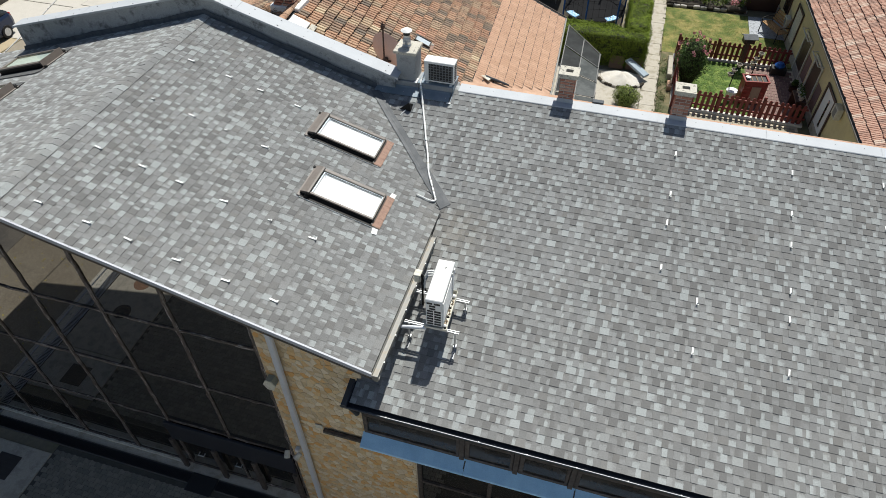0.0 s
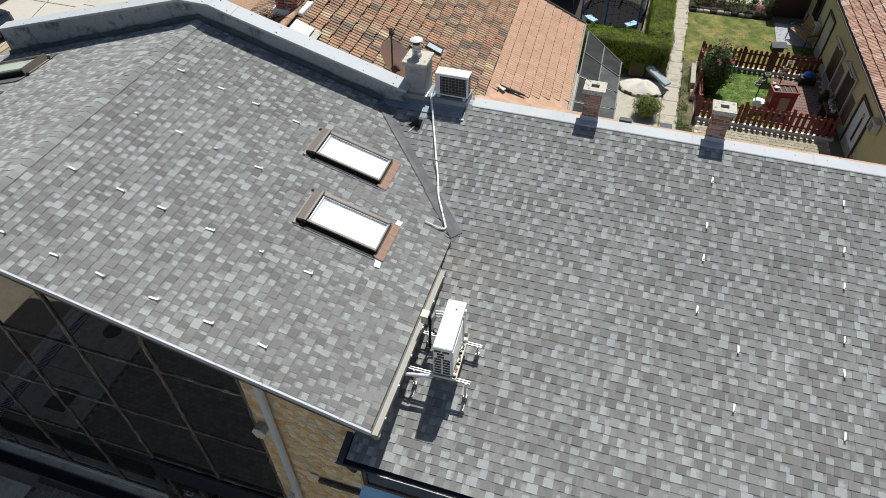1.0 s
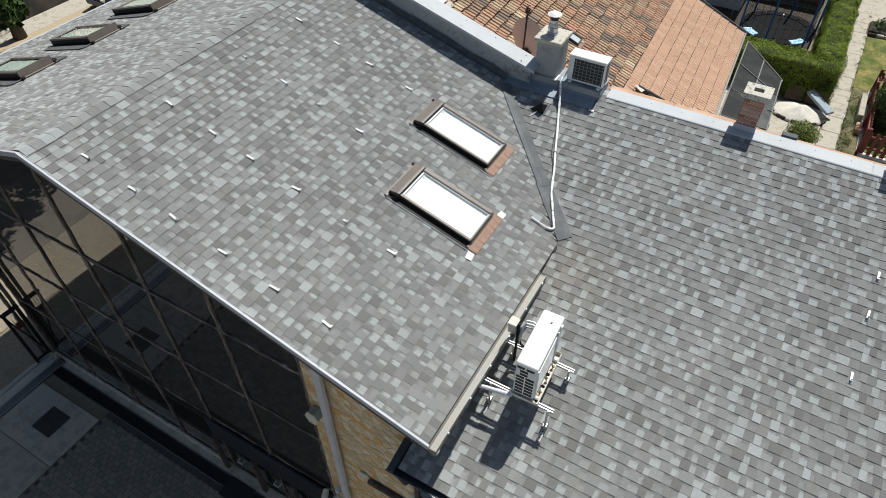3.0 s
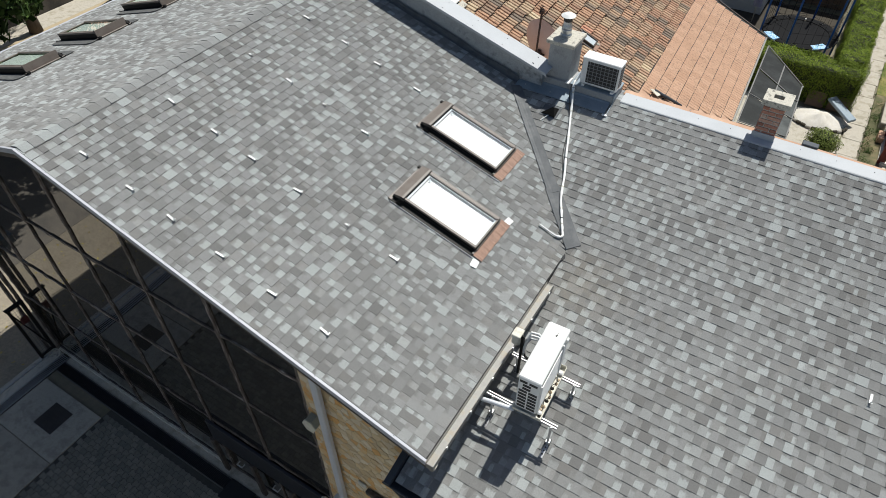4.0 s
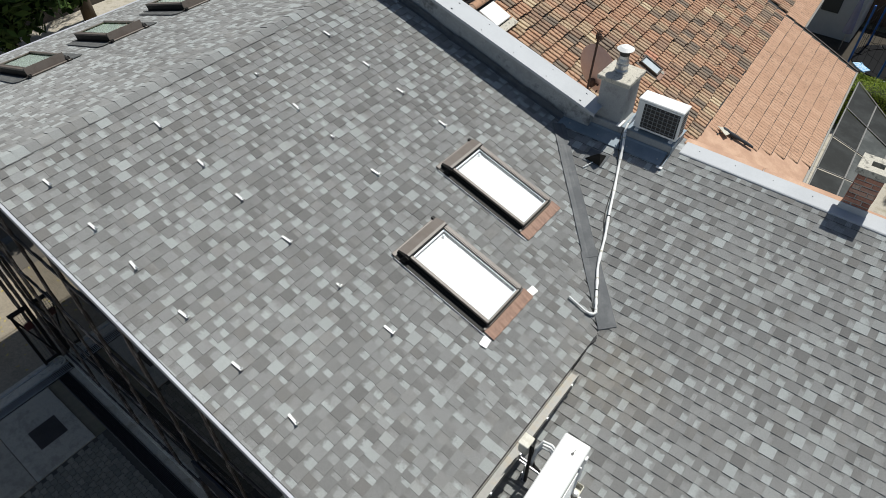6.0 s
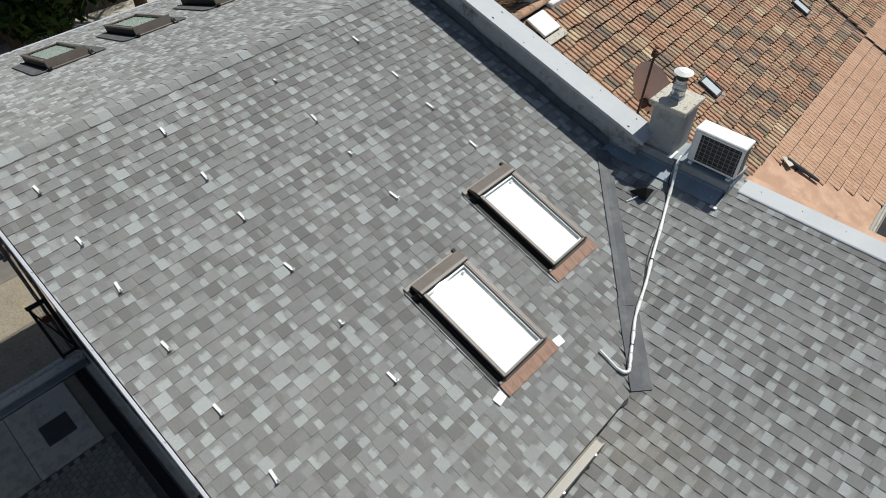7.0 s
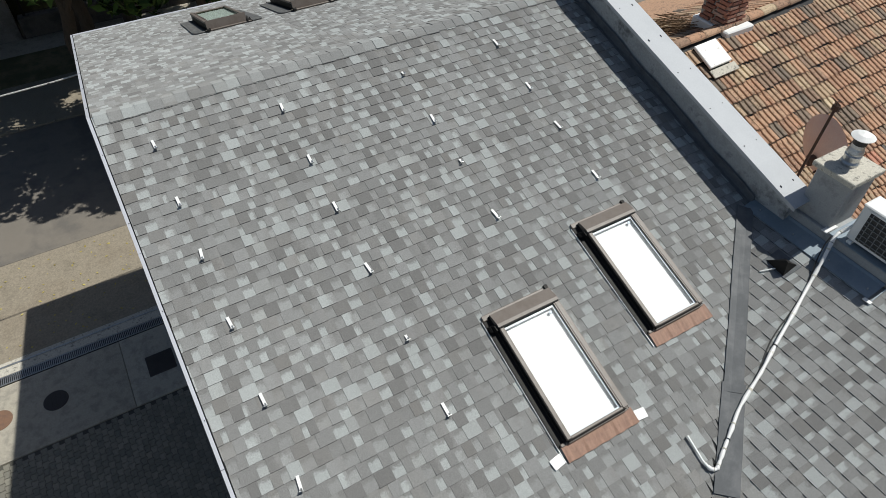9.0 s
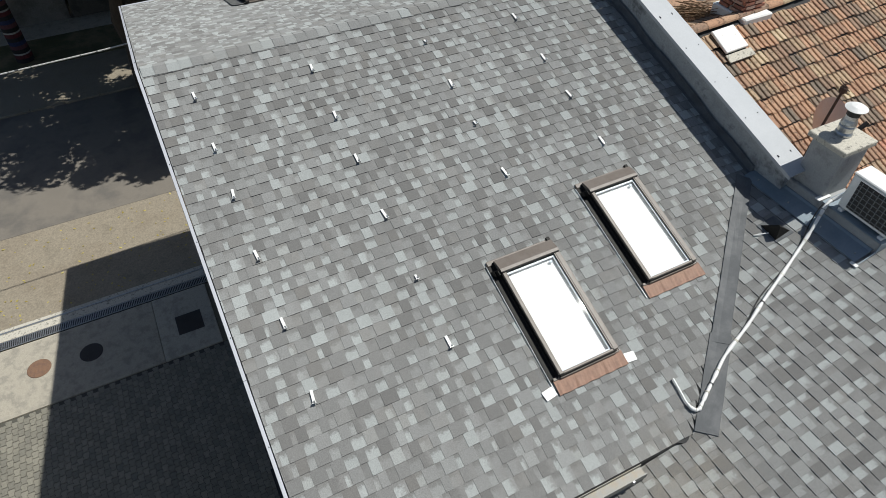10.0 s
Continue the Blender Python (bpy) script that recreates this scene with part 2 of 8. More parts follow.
# ---- mesh building ----
class Shape:
    """Collects faces; made into one mesh at the end."""

    def __init__(self):
        self.v, self.f, self.uv = [], [], []

    def face(self, pts, uv=None):
        i = len(self.v)
        self.v.extend(tuple(p) for p in pts)
        self.f.append(tuple(range(i, i + len(pts))))
        self.uv.extend(uv or [(0, 0)] * len(pts))

    def add(self, verts, faces):
        i = len(self.v)
        self.v.extend(tuple(p) for p in verts)
        for q in faces:
            self.f.append(tuple(i + k for k in q))
            self.uv.extend([(0, 0)] * len(q))
        return self

    def box(self, x0, x1, y0, y1, z0, z1, bevel=0.0, m=None):
        c = Vector(((x0 + x1) / 2, (y0 + y1) / 2, (z0 + z1) / 2))
        h = ((x1 - x0) / 2, (y1 - y0) / 2, (z1 - z0) / 2)
        m = m or Matrix()
        if not bevel:
            vs = [m @ (c + Vector((sx * h[0], sy * h[1], sz * h[2]))) for sx in (-1, 1) for sy in (-1, 1) for sz in (-1, 1)]
            return self.add(vs, [(0, 1, 3, 2), (4, 6, 7, 5), (0, 4, 5, 1), (2, 3, 7, 6), (0, 2, 6, 4), (1, 5, 7, 3)])
        bevel = min(bevel, 0.45 * min(h) * 2)
        idx, vs = {}, []
        for sx in (-1, 1):
            for sy in (-1, 1):
                for sz in (-1, 1):
                    for a in range(3):
                        s = (sx, sy, sz)
                        idx[s, a] = len(vs)
                        vs.append(m @ (c + Vector([s[k] * (h[k] - (0 if k == a else bevel)) for k in range(3)])))
        fs = []
        for a in range(3):
            p, q = (a + 1) % 3, (a + 2) % 3
            for s in (-1, 1):
                loop = []
                for u, w in ((-1, -1), (1, -1), (1, 1), (-1, 1)):
                    k = [0, 0, 0]
                    k[a], k[p], k[q] = s, u, w
                    loop.append(idx[tuple(k), a])
                fs.append(tuple(loop if s > 0 else loop[::-1]))
        for a in range(3):
            p, q = (a + 1) % 3, (a + 2) % 3
            for sp in (-1, 1):
                for sq in (-1, 1):
                    k0, k1 = [0, 0, 0], [0, 0, 0]
                    k0[a], k0[p], k0[q] = -1, sp, sq
                    k1[a], k1[p], k1[q] = 1, sp, sq
                    loop = (idx[tuple(k0), p], idx[tuple(k1), p], idx[tuple(k1), q], idx[tuple(k0), q])
                    fs.append(loop if sp * sq > 0 else loop[::-1])
        for sx in (-1, 1):
            for sy in (-1, 1):
                for sz in (-1, 1):
                    loop = tuple(idx[(sx, sy, sz), a] for a in range(3))
                    fs.append(loop if sx * sy * sz > 0 else loop[::-1])
        return self.add(vs, fs)

    def rod(self, p, q, r0, r1=None, seg=10, caps=True):
        p, q = Vector(p), Vector(q)
        r1 = r0 if r1 is None else r1
        d = (q - p).normalized()
        a = d.orthogonal().normalized()
        b = d.cross(a)
        ring = [(math.cos(2 * math.pi * k / seg), math.sin(2 * math.pi * k / seg)) for k in range(seg)]
        vs = [p + (a * c + b * s) * r0 for c, s in ring] + [q + (a * c + b * s) * r1 for c, s in ring]
        fs = [(k, (k + 1) % seg, seg + (k + 1) % seg, seg + k) for k in range(seg)]
        if caps:
            fs += [tuple(range(seg))[::-1], tuple(range(seg, 2 * seg))]
        return self.add(vs, fs)

    def tube(self, pts, r, seg=8):
        pts = [Vector(p) for p in pts]
        rs = r if isinstance(r, (list, tuple)) else [r] * len(pts)
        vs, fs = [], []
        a = None
        for i, p in enumerate(pts):
            d = (pts[min(i + 1, len(pts) - 1)] - pts[max(i - 1, 0)]).normalized()
            a = d.orthogonal().normalized() if a is None else (a - d * a.dot(d)).normalized()
            b = d.cross(a)
            vs += [p + (a * math.cos(2 * math.pi * k / seg) + b * math.sin(2 * math.pi * k / seg)) * rs[i] for k in range(seg)]
        for i in range(len(pts) - 1):
            fs += [(i * seg + k, i * seg + (k + 1) % seg, (i + 1) * seg + (k + 1) % seg, (i + 1) * seg + k) for k in range(seg)]
        fs += [tuple(range(seg))[::-1], tuple(range((len(pts) - 1) * seg, len(pts) * seg))]
        return self.add(vs, fs)

    def lathe(self, base, profile, seg=20):
        base = Vector(base)
        vs, fs = [], []
        for r, z in profile:
            vs += [base + Vector((r * math.cos(2 * math.pi * k / seg), r * math.sin(2 * math.pi * k / seg), z)) for k in range(seg)]
        for i in range(len(profile) - 1):
            fs += [(i * seg + k, i * seg + (k + 1) % seg, (i + 1) * seg + (k + 1) % seg, (i + 1) * seg + k) for k in range(seg)]
        fs += [tuple(range(seg))[::-1], tuple(range((len(profile) - 1) * seg, len(profile) * seg))]
        return self.add(vs, fs)

    def prism(self, ring, shift):
        """A closed ring of points, pushed along a vector."""
        ring, shift = [Vector(p) for p in ring], Vector(shift)
        n = len(ring)
        fs = [tuple(range(n)), tuple(range(n, 2 * n))[::-1]]
        fs += [(k, n + k, n + (k + 1) % n, (k + 1) % n) for k in range(n)]
        return self.add(ring + [p + shift for p in ring], fs)

    def mesh(self, name, fix=True, smooth=False):
        me = bpy.data.meshes.new(name)
        me.from_pydata(self.v, [], self.f)
        layer = me.uv_layers.new(name="UVMap")
        layer.data.foreach_set("uv", np.array(self.uv, dtype=np.float32).ravel())
        if fix:
            bm = bmesh.new()
            bm.from_mesh(me)
            bmesh.ops.recalc_face_normals(bm, faces=bm.faces)
            bm.to_mesh(me)
            bm.free()
        if smooth:
            me.polygons.foreach_set("use_smooth", [True] * len(me.polygons))
        me.update()
        return me


def part(name, shape, material, parent=None, label="", m=None, fix=True, smooth=False):
    """Links a shape (or a ready mesh) as one object, under a thing or a part."""
    me = shape.mesh(name, fix, smooth) if isinstance(shape, Shape) else shape
    if not me.materials:
        me.materials.append(material)
    ob = new(name, me)
    if parent is not None:
        ob.parent = parent
        ob.matrix_parent_inverse = Matrix()
    ob.matrix_basis = m or Matrix()
    return tagged(ob, label) if label else ob


def thing(name, label, category, m=None, group="", kind=""):
    ob = new(name)
    ob.empty_display_size = 0.2
    ob.matrix_basis = m or Matrix()
    return tagged(ob, label, category, group, kind)


def solid(name, shape, material, label, category, m=None, group="", kind="", fix=True, smooth=False):
    return tagged(part(name, shape, material, None, "", m, fix, smooth), label, category, group, kind)


# ---- measures of the place ----
SA, SB, CB = 0.3028, 0.2544, 0.033     # slopes of the two roofs, height of the low roof at y = 0
RIDGE_X, RIDGE_Z = -5.47, 0.3028 * 5.47
RAKE_Y, FAR_X = -3.42, -11.36
GROUND = -5.95
ANG_A, ANG_B = math.atan(SA), math.atan(SB)


def roof_a(x):
    return -SA * x if x > RIDGE_X else RIDGE_Z + SA * (x - RIDGE_X)


def roof_b(y):
    return SB * y + CB


def valley_y(x):
    return (-SA * x - CB) / SB


# frames of the slopes: X along the courses, Y up the slope, Z out of the roof
PLANE_A = Matrix(((0, -math.cos(ANG_A), math.sin(ANG_A), 0), (1, 0, 0, 0), (0, math.sin(ANG_A), math.cos(ANG_A), 0), (0, 0, 0, 1)))
PLANE_A = Matrix.Translation((0, 0, 0)) @ PLANE_A
PLANE_FAR = Matrix(((0, math.cos(ANG_A), -math.sin(ANG_A), FAR_X), (-1, 0, 0, 0), (0, math.sin(ANG_A), math.cos(ANG_A), roof_a(FAR_X)), (0, 0, 0, 1)))
PLANE_B = Matrix(((1, 0, 0, 0), (0, math.cos(ANG_B), -math.sin(ANG_B), 0), (0, math.sin(ANG_B), math.cos(ANG_B), CB), (0, 0, 0, 1)))

# ---- ground, street and yard surfaces ----
g = Shape()
g.face([(-700, -700, GROUND - 0.02), (700, -700, GROUND - 0.02), (700, 700, GROUND - 0.02), (-700, 700, GROUND - 0.02)])
solid("ground", g, EARTH, "bare earth and dry grass around the houses", "ground", kind="structure")


def sheet(name, x0, x1, y0, y1, z, material, label, category, thick=0.03):
    return solid(name, Shape().box(x0, x1, y0, y1, z - thick, z, 0.008), material, label, category, kind="structure")


sheet("road", -19.1, -13.4, -60, 60, GROUND, ASPHALT, "grey asphalt street in tree shade", "road")
sheet("pavement", -13.38, -9.98, -60, 60, GROUND + 0.012, GRAVEL, "sunlit gravelled pavement beside the street", "pavement", 0.05)
sheet("far_pavement", -21.85, -19.24, -60, 11.5, GROUND + 0.03, GRAVEL, "shaded gravelled pavement across the street", "pavement", 0.06)
sheet("verge", -23.9, -21.86, -60, 60, GROUND + 0.035, VERGE, "dry grass verge beyond the street", "verge", 0.06)
sheet("wall_path", -25.05, -23.91, -60, 60, GROUND + 0.035, YARDSLAB, "pale trodden path below the street wall", "path", 0.06)
kerb = thing("kerb", "white-edged concrete kerb along the far side of the street", "kerb", kind="structure")
for k in range(60):
    part("kerb_stone", Shape().box(-19.24, -19.1, -30 + k, -29.012 + k, GROUND - 0.1, GROUND + 0.06, 0.012), GRAVEL, kerb)
sheet("house_plinth_strip", -9.75, -2.0, -3.31, -3.12, GROUND + 0.012, YARDSLAB, "grey concrete strip along the foot of the glass front", "concrete strip", 0.1)

# ---- main roof with its own walls ----
roof = thing("roof", "grey asphalt shingle gable roof with a folded ridge", "roof", kind="structure")
top = [(-0.05, RAKE_Y), (-0.05, -0.25), (0.0, valley_y(0)), (-2.0, 2.25), (-2.0, 2.46), (RIDGE_X, 2.46), (RIDGE_X, RAKE_Y)]
part("roof_deck", Shape().prism([(x, y, roof_a(x) - 0.006) for x, y in top], (0, 0, -0.13)), UNDERLAY, roof)
part("roof_deck", Shape().prism([(x, y, roof_a(x) - 0.006) for x, y in ((RIDGE_X, RAKE_Y), (RIDGE_X, 2.46), (FAR_X, 2.46), (FAR_X, RAKE_Y))], (0, 0, -0.13)), UNDERLAY, roof)
low_roof = thing("low_roof", "grey asphalt shingle lean-to roof beside the gable", "roof", kind="structure")
top = [(-0.50, -3.45), (14.0, -3.45), (14.0, 2.56), (-2.3, 2.56), (-2.16, valley_y(-2.16)), (0.0, valley_y(0)), (-0.5, valley_y(0))]
part("roof_deck", Shape().prism([(x, y, roof_b(y) - 0.006) for x, y in top], (0, 0, -0.13)), UNDERLAY, low_roof)

EXPOSURE = 0.1203
TAB_WIDTHS, SLOT_WIDTHS = (0.074, 0.090, 0.106, 0.124, 0.140), (0.046, 0.062, 0.080, 0.098, 0.112)
TAB_TONES, SLOT_TONES = (0, 0, 0, 1, 1, 1, 2, 2, 2, 3, 4, 4, 4), (1, 2, 2, 3, 3, 4, 4, 4, 4)
rnd = random.Random(7)


def tab(shape, corners, m, tone, slot, lift=0.0, proud=1.0):
    """One shingle tab: corners are (u, v) from the lower left, anticlockwise; it lies thick end down."""
    (u0, v0), (u1, _), (u2, v1), (u3, _) = corners
    top, head = (0.0048 * proud, 0.0003) if slot else ((0.0086 + lift) * proud, 0.0022)
    vs = [m @ Vector(p) for p in ((u0, v0, -0.004), (u1, v0, -0.004), (u0, v0, top), (u1, v0, top), (u2, v1, head), (u3, v1, head), (u2, v1, -0.005), (u3, v1, -0.005))]
    a, b, lo, hi = tone + 0.02, tone + 0.98, slot + 0.02, slot + 0.98
    i = len(shape.v)
    shape.v.extend(tuple(p) for p in vs)
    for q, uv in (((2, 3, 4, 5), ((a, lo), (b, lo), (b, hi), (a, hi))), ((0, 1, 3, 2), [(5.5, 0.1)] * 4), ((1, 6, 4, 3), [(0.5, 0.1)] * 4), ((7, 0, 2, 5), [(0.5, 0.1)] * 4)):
        shape.f.append(tuple(i + k for k in q))
        shape.uv.extend(uv)


@functools.lru_cache(None)
def tab_mesh(w, tone, slot):
    one = Shape()
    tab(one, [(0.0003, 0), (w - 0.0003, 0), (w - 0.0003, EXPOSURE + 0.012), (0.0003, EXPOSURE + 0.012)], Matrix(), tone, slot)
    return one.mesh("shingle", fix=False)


def shingles(parent, plane, courses, first, span, near, proud=1.0):
    """Courses of raised tabs and the lower ply between them; span(v) gives the ends of a course at the height v, near(u, v) picks those that are parts of their own."""
    rest, singles = Shape(), 0
    for c in range(courses):
        v = first + c * EXPOSURE
        u, end = min(span(v)[0], span(v + EXPOSURE)[0]), max(span(v)[1], span(v + EXPOSURE)[1])
        u -= rnd.random() * 0.2
        slot, last = c % 2, -1
        while u < end:
            slot = 1 - slot
            w, tone = rnd.choice(SLOT_WIDTHS if slot else TAB_WIDTHS), rnd.choice(SLOT_TONES if slot else TAB_TONES)
            if tone == last and tone > 2:
                tone = rnd.choice((1, 2))
            last = tone
            lo0, hi0 = span(v)
            lo1, hi1 = span(v + EXPOSURE)
            inside = u > max(lo0, lo1) and u + w < min(hi0, hi1)
            if inside and singles < 300 and near(u, v):
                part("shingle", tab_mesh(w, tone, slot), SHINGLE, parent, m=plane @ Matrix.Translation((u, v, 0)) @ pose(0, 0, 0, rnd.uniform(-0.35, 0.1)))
                singles += 1
            else:
                a0, b0 = max(u + 0.0003, lo0), min(u + w - 0.0003, hi0)
                a1, b1 = max(u + 0.0003, lo1), min(u + w - 0.0003, hi1)
                if b0 - a0 > 0.004 or b1 - a1 > 0.004:
                    low = v + (rnd.uniform(-0.001, 0.004) if slot else rnd.uniform(-0.0025, 0.0015))
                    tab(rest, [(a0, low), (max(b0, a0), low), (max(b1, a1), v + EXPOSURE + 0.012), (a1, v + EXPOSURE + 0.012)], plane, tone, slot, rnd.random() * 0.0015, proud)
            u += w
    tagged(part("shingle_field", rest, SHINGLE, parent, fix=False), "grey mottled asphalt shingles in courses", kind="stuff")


LEN_A = -RIDGE_X / math.cos(ANG_A)
N_A = int(LEN_A / EXPOSURE)


def span_a(v):
    x = -v * math.cos(ANG_A)
    return RAKE_Y + 0.003, min(2.44, valley_y(x)) if x > -2.16 else 2.44


shingles(roof, PLANE_A, N_A, 0.054, span_a, lambda u, v: v < 1.9 and u < -0.6)
shingles(roof, PLANE_FAR, int((RIDGE_X - FAR_X) / math.cos(ANG_A) / EXPOSURE), 0.0, lambda v: (-2.44, -RAKE_Y - 0.003), lambda u, v: False, 0.55)


def span_b(v):
    y = v * math.cos(ANG_B)
    x = -(SB * y + CB) / SA
    return (x if y > valley_y(0) else -0.44), 13.97


shingles(low_roof, PLANE_B, int(6.06 / math.cos(ANG_B) / EXPOSURE) + 1, -3.47 / math.cos(ANG_B), span_b, lambda u, v: v < -1.2 and 0.1 < u < 3.6)

# folded cap shingles on the ridge, thick end towards the court
def ridge_cap(tone):
    cap = Shape()
    for s in (1, -1):
        half = 0.122 if s > 0 else 0.142
        dx, dz = s * half * math.cos(ANG_A), -half * math.sin(ANG_A)
        q = [(0, 0.0, 0.0165), (dx, 0.0, dz + 0.0125), (dx, 0.16, dz + 0.0085), (0, 0.16, 0.010)]
        cap.face(q if s > 0 else q[::-1], [(tone + 0.02, 0.02), (tone + 0.98, 0.02), (tone + 0.98, 0.98), (tone + 0.02, 0.98)])
        for e in ([(dx, 0.0, dz + 0.002), (dx, 0.16, dz + 0.002), (dx, 0.16, dz + 0.0085), (dx, 0.0, dz + 0.0125)], [(dx, 0.0, dz + 0.002), (0, 0.0, 0.006), (0, 0.0, 0.0165), (dx, 0.0, dz + 0.0125)]):
            cap.face(e[::-1] if s > 0 else e, [(0.5 if e[1][0] == 0 else 1.5, 0.1)] * 4)
    return cap.mesh("ridge_cap", fix=False)


CAP_MESHES = [ridge_cap(k) for k in (1, 2, 2, 3, 3, 4)]
y = RAKE_Y + 0.02
while y < 2.3:
    part("ridge_cap", rnd.choice(CAP_MESHES), SHINGLE, roof, m=pose(RIDGE_X + rnd.uniform(-0.006, 0.006), y, RIDGE_Z + 0.003, rnd.uniform(-0.3, 0.2), 0, rnd.uniform(-1.5, 1.5)))
    y += 0.130

# membrane strip in the valley: two lapped lengths
valley = thing("valley_strip", "dark grey bitumen membrane strip lapped in the roof valley", "valley strip", kind="structure")


def valley_piece(t0, t1, lift, w):
    s = Shape()
    foot, crown = Vector((0.012, 0.022, 0)), Vector((-2.03, 2.24, 0))
    d = (crown - foot).normalized()
    n = Vector((-d.y, d.x, 0))
    pts = []
    for k in range(7):
        c = foot.lerp(crown, t0 + (t1 - t0) * k / 6)
        for o in (-w, -0.3 * w, 0.25 * w, w):
            p = c + n * (o + 0.002 * math.sin(k * 2.1))
            p.z = max(roof_a(p.x), roof_b(p.y)) + lift
            pts.append(p)
    m = len(pts)
    low = [p + Vector((0, 0, -0.010)) for p in pts]
    faces = []
    for k in range(6):
        for o in range(3):
            a = k * 4 + o
            faces += [(a, a + 1, a + 5, a + 4), (m + a, m + a + 4, m + a + 5, m + a + 1)]
        faces += [(k * 4, k * 4 + 4, m + k * 4 + 4, m + k * 4), (k * 4 + 3, m + k * 4 + 3, m + k * 4 + 7, k * 4 + 7)]
    for o in range(3):
        faces += [(o, m + o, m + o + 1, o + 1), (24 + o, 25 + o, m + 25 + o, m + 24 + o)]
    s.add(pts + low, faces)
    return s


part("strip", valley_piece(0.0, 0.33, 0.018, 0.098), VALLEY, valley)
part("strip", valley_piece(0.30, 1.0, 0.022, 0.082), VALLEY, valley)

# pale metal along the sloping edge and the far eave
rake = thing("rake_trim", "pale sheet metal edging along the gable verge", "edge trim", kind="structure")
for x0, x1 in ((-0.035, -1.95), (-1.95, -3.9), (-3.9, RIDGE_X), (RIDGE_X, -7.4), (-7.4, -9.3), (-9.3, FAR_X - 0.02)):
    a, b = Vector((x0, 0, roof_a(x0))), Vector((x1, 0, roof_a(x1)))
    s = Shape()
    prof = [(-3.426, 0.010), (-3.426, 0.018), (-3.455, 0.020), (-3.460, -0.045), (-3.453, -0.045), (-3.448, 0.010)]
    s.prism([(a.x, y, a.z + z) for y, z in prof], (b.x - a.x + 0.006, 0, b.z - a.z + 0.0018))
    strip = part("trim_length", s, TRIM, rake)
    for k in (0.2, 0.7):
        p = a.lerp(b, k)
        part("screw", Shape().rod((p.x, -3.435, p.z + 0.02), (p.x, -3.435, p.z + 0.024), 0.005, seg=8), GRILLE, strip)
    part("fascia", Shape().prism([(a.x, -3.45, a.z - 0.04), (a.x, -3.45, a.z - 0.115), (a.x, -3.425, a.z - 0.115), (a.x, -3.425, a.z - 0.04)], (b.x - a.x, 0, b.z - a.z)), FRAME, rake)
eave = thing("eave_trim", "pale sheet metal edging along the street eave", "edge trim", kind="structure")
for k in range(3):
    y0 = RAKE_Y + k * 1.96
    part("trim_length", Shape().box(FAR_X - 0.03, FAR_X + 0.015, y0, y0 + 1.95, roof_a(FAR_X) - 0.07, roof_a(FAR_X) + 0.014, 0.006), TRIM, eave)
# black strip painted in for the shadow gap between gable eave and gutter
part("trim_length", Shape().box(-0.056, -0.046, RAKE_Y, -0.25, -0.03, 0.016, 0.003), GRILLE, eave)

# ---- eave gutters ----
gut = thing("eave_gutter", "pale metal box gutter with dirt along the gable eave", "gutter")
s = Shape()
prof = [(0.0, 0.0), (0.0, -0.085), (0.093, -0.085), (0.093, -0.004), (0.082, -0.004), (0.082, -0.012), (0.087, -0.012), (0.087, -0.045), (0.006, -0.045), (0.006, 0.0)]
s.prism([(-0.044 + x, RAKE_Y - 0.02, -0.012 + z) for x, z in prof], (0, 2.80, 0))
part("trough", s, GUTTER, gut)
part("end_cap", Shape().box(-0.046, 0.052, RAKE_Y - 0.028, RAKE_Y - 0.02, -0.10, -0.012, 0.003), GUTTER, gut)
part("outlet", Shape().rod((0.005, RAKE_Y + 0.03, -0.10), (0.005, RAKE_Y + 0.03, -0.17), 0.055, 0.04, 14), GUTTER, gut)
for k in range(6):
    part("bracket", Shape().box(0.044, 0.064, -3.2 + k * 0.48, -3.175 + k * 0.48, -0.06, -0.02, 0.003), STEEL, gut)
drain = thing("low_eave_gutter", "dark grey metal gutter along the lean-to eave", "gutter")
s = Shape()
ze = roof_b(-3.47)
prof = [(-3.40, 0.0), (-3.415, 0.0), (-3.415, -0.085), (-3.535, -0.085), (-3.555, -0.01), (-3.54, -0.005), (-3.525, -0.07), (-3.427, -0.07), (-3.427, -0.01)]
s.prism([(-0.56, y, ze + z) for y, z in prof], (14.4, 0, 0))
part("trough", s, DARKGUT, drain)
s = Shape()
s.prism([(-0.54, -3.55, ze + 0.03), (-0.46, -3.55, ze + 0.03), (-0.46, -3.55, ze - 0.03), (-0.54, -3.55, ze - 0.03)], (0, 3.3, 3.3 * SB))
part("verge_profile", s, DARKGUT, drain)
s = Shape()
s.prism([(-0.50, -3.50, roof_b(-3.50) + 0.05), (-0.47, -3.50, roof_b(-3.50) + 0.05), (-0.47, -3.50, roof_b(-3.50) + 0.01), (-0.50, -3.50, roof_b(-3.50) + 0.01)], (0, 3.2, 3.2 * SB))
part("verge_trim", s, TRIM, drain)
part("outlet", Shape().rod((-0.42, -3.49, ze - 0.08), (-0.36, -3.45, ze - 0.30), 0.05, 0.045, 12), DARKGUT, drain)
cable = solid("cable", Shape().tube([(0.06 + 0.6 * k, -3.557, ze + 0.002 + 0.005 * math.sin(k * 1.7)) for k in range(23)], 0.0045, 6), WHITE, "white cable clipped along the lip of the low gutter", "cable")
for k in range(19):
    part("clip", Shape().box(0.14 + 0.68 * k, 0.16 + 0.68 * k, -3.563, -3.545, ze - 0.010, ze + 0.009, 0.003), WHITE, cable)

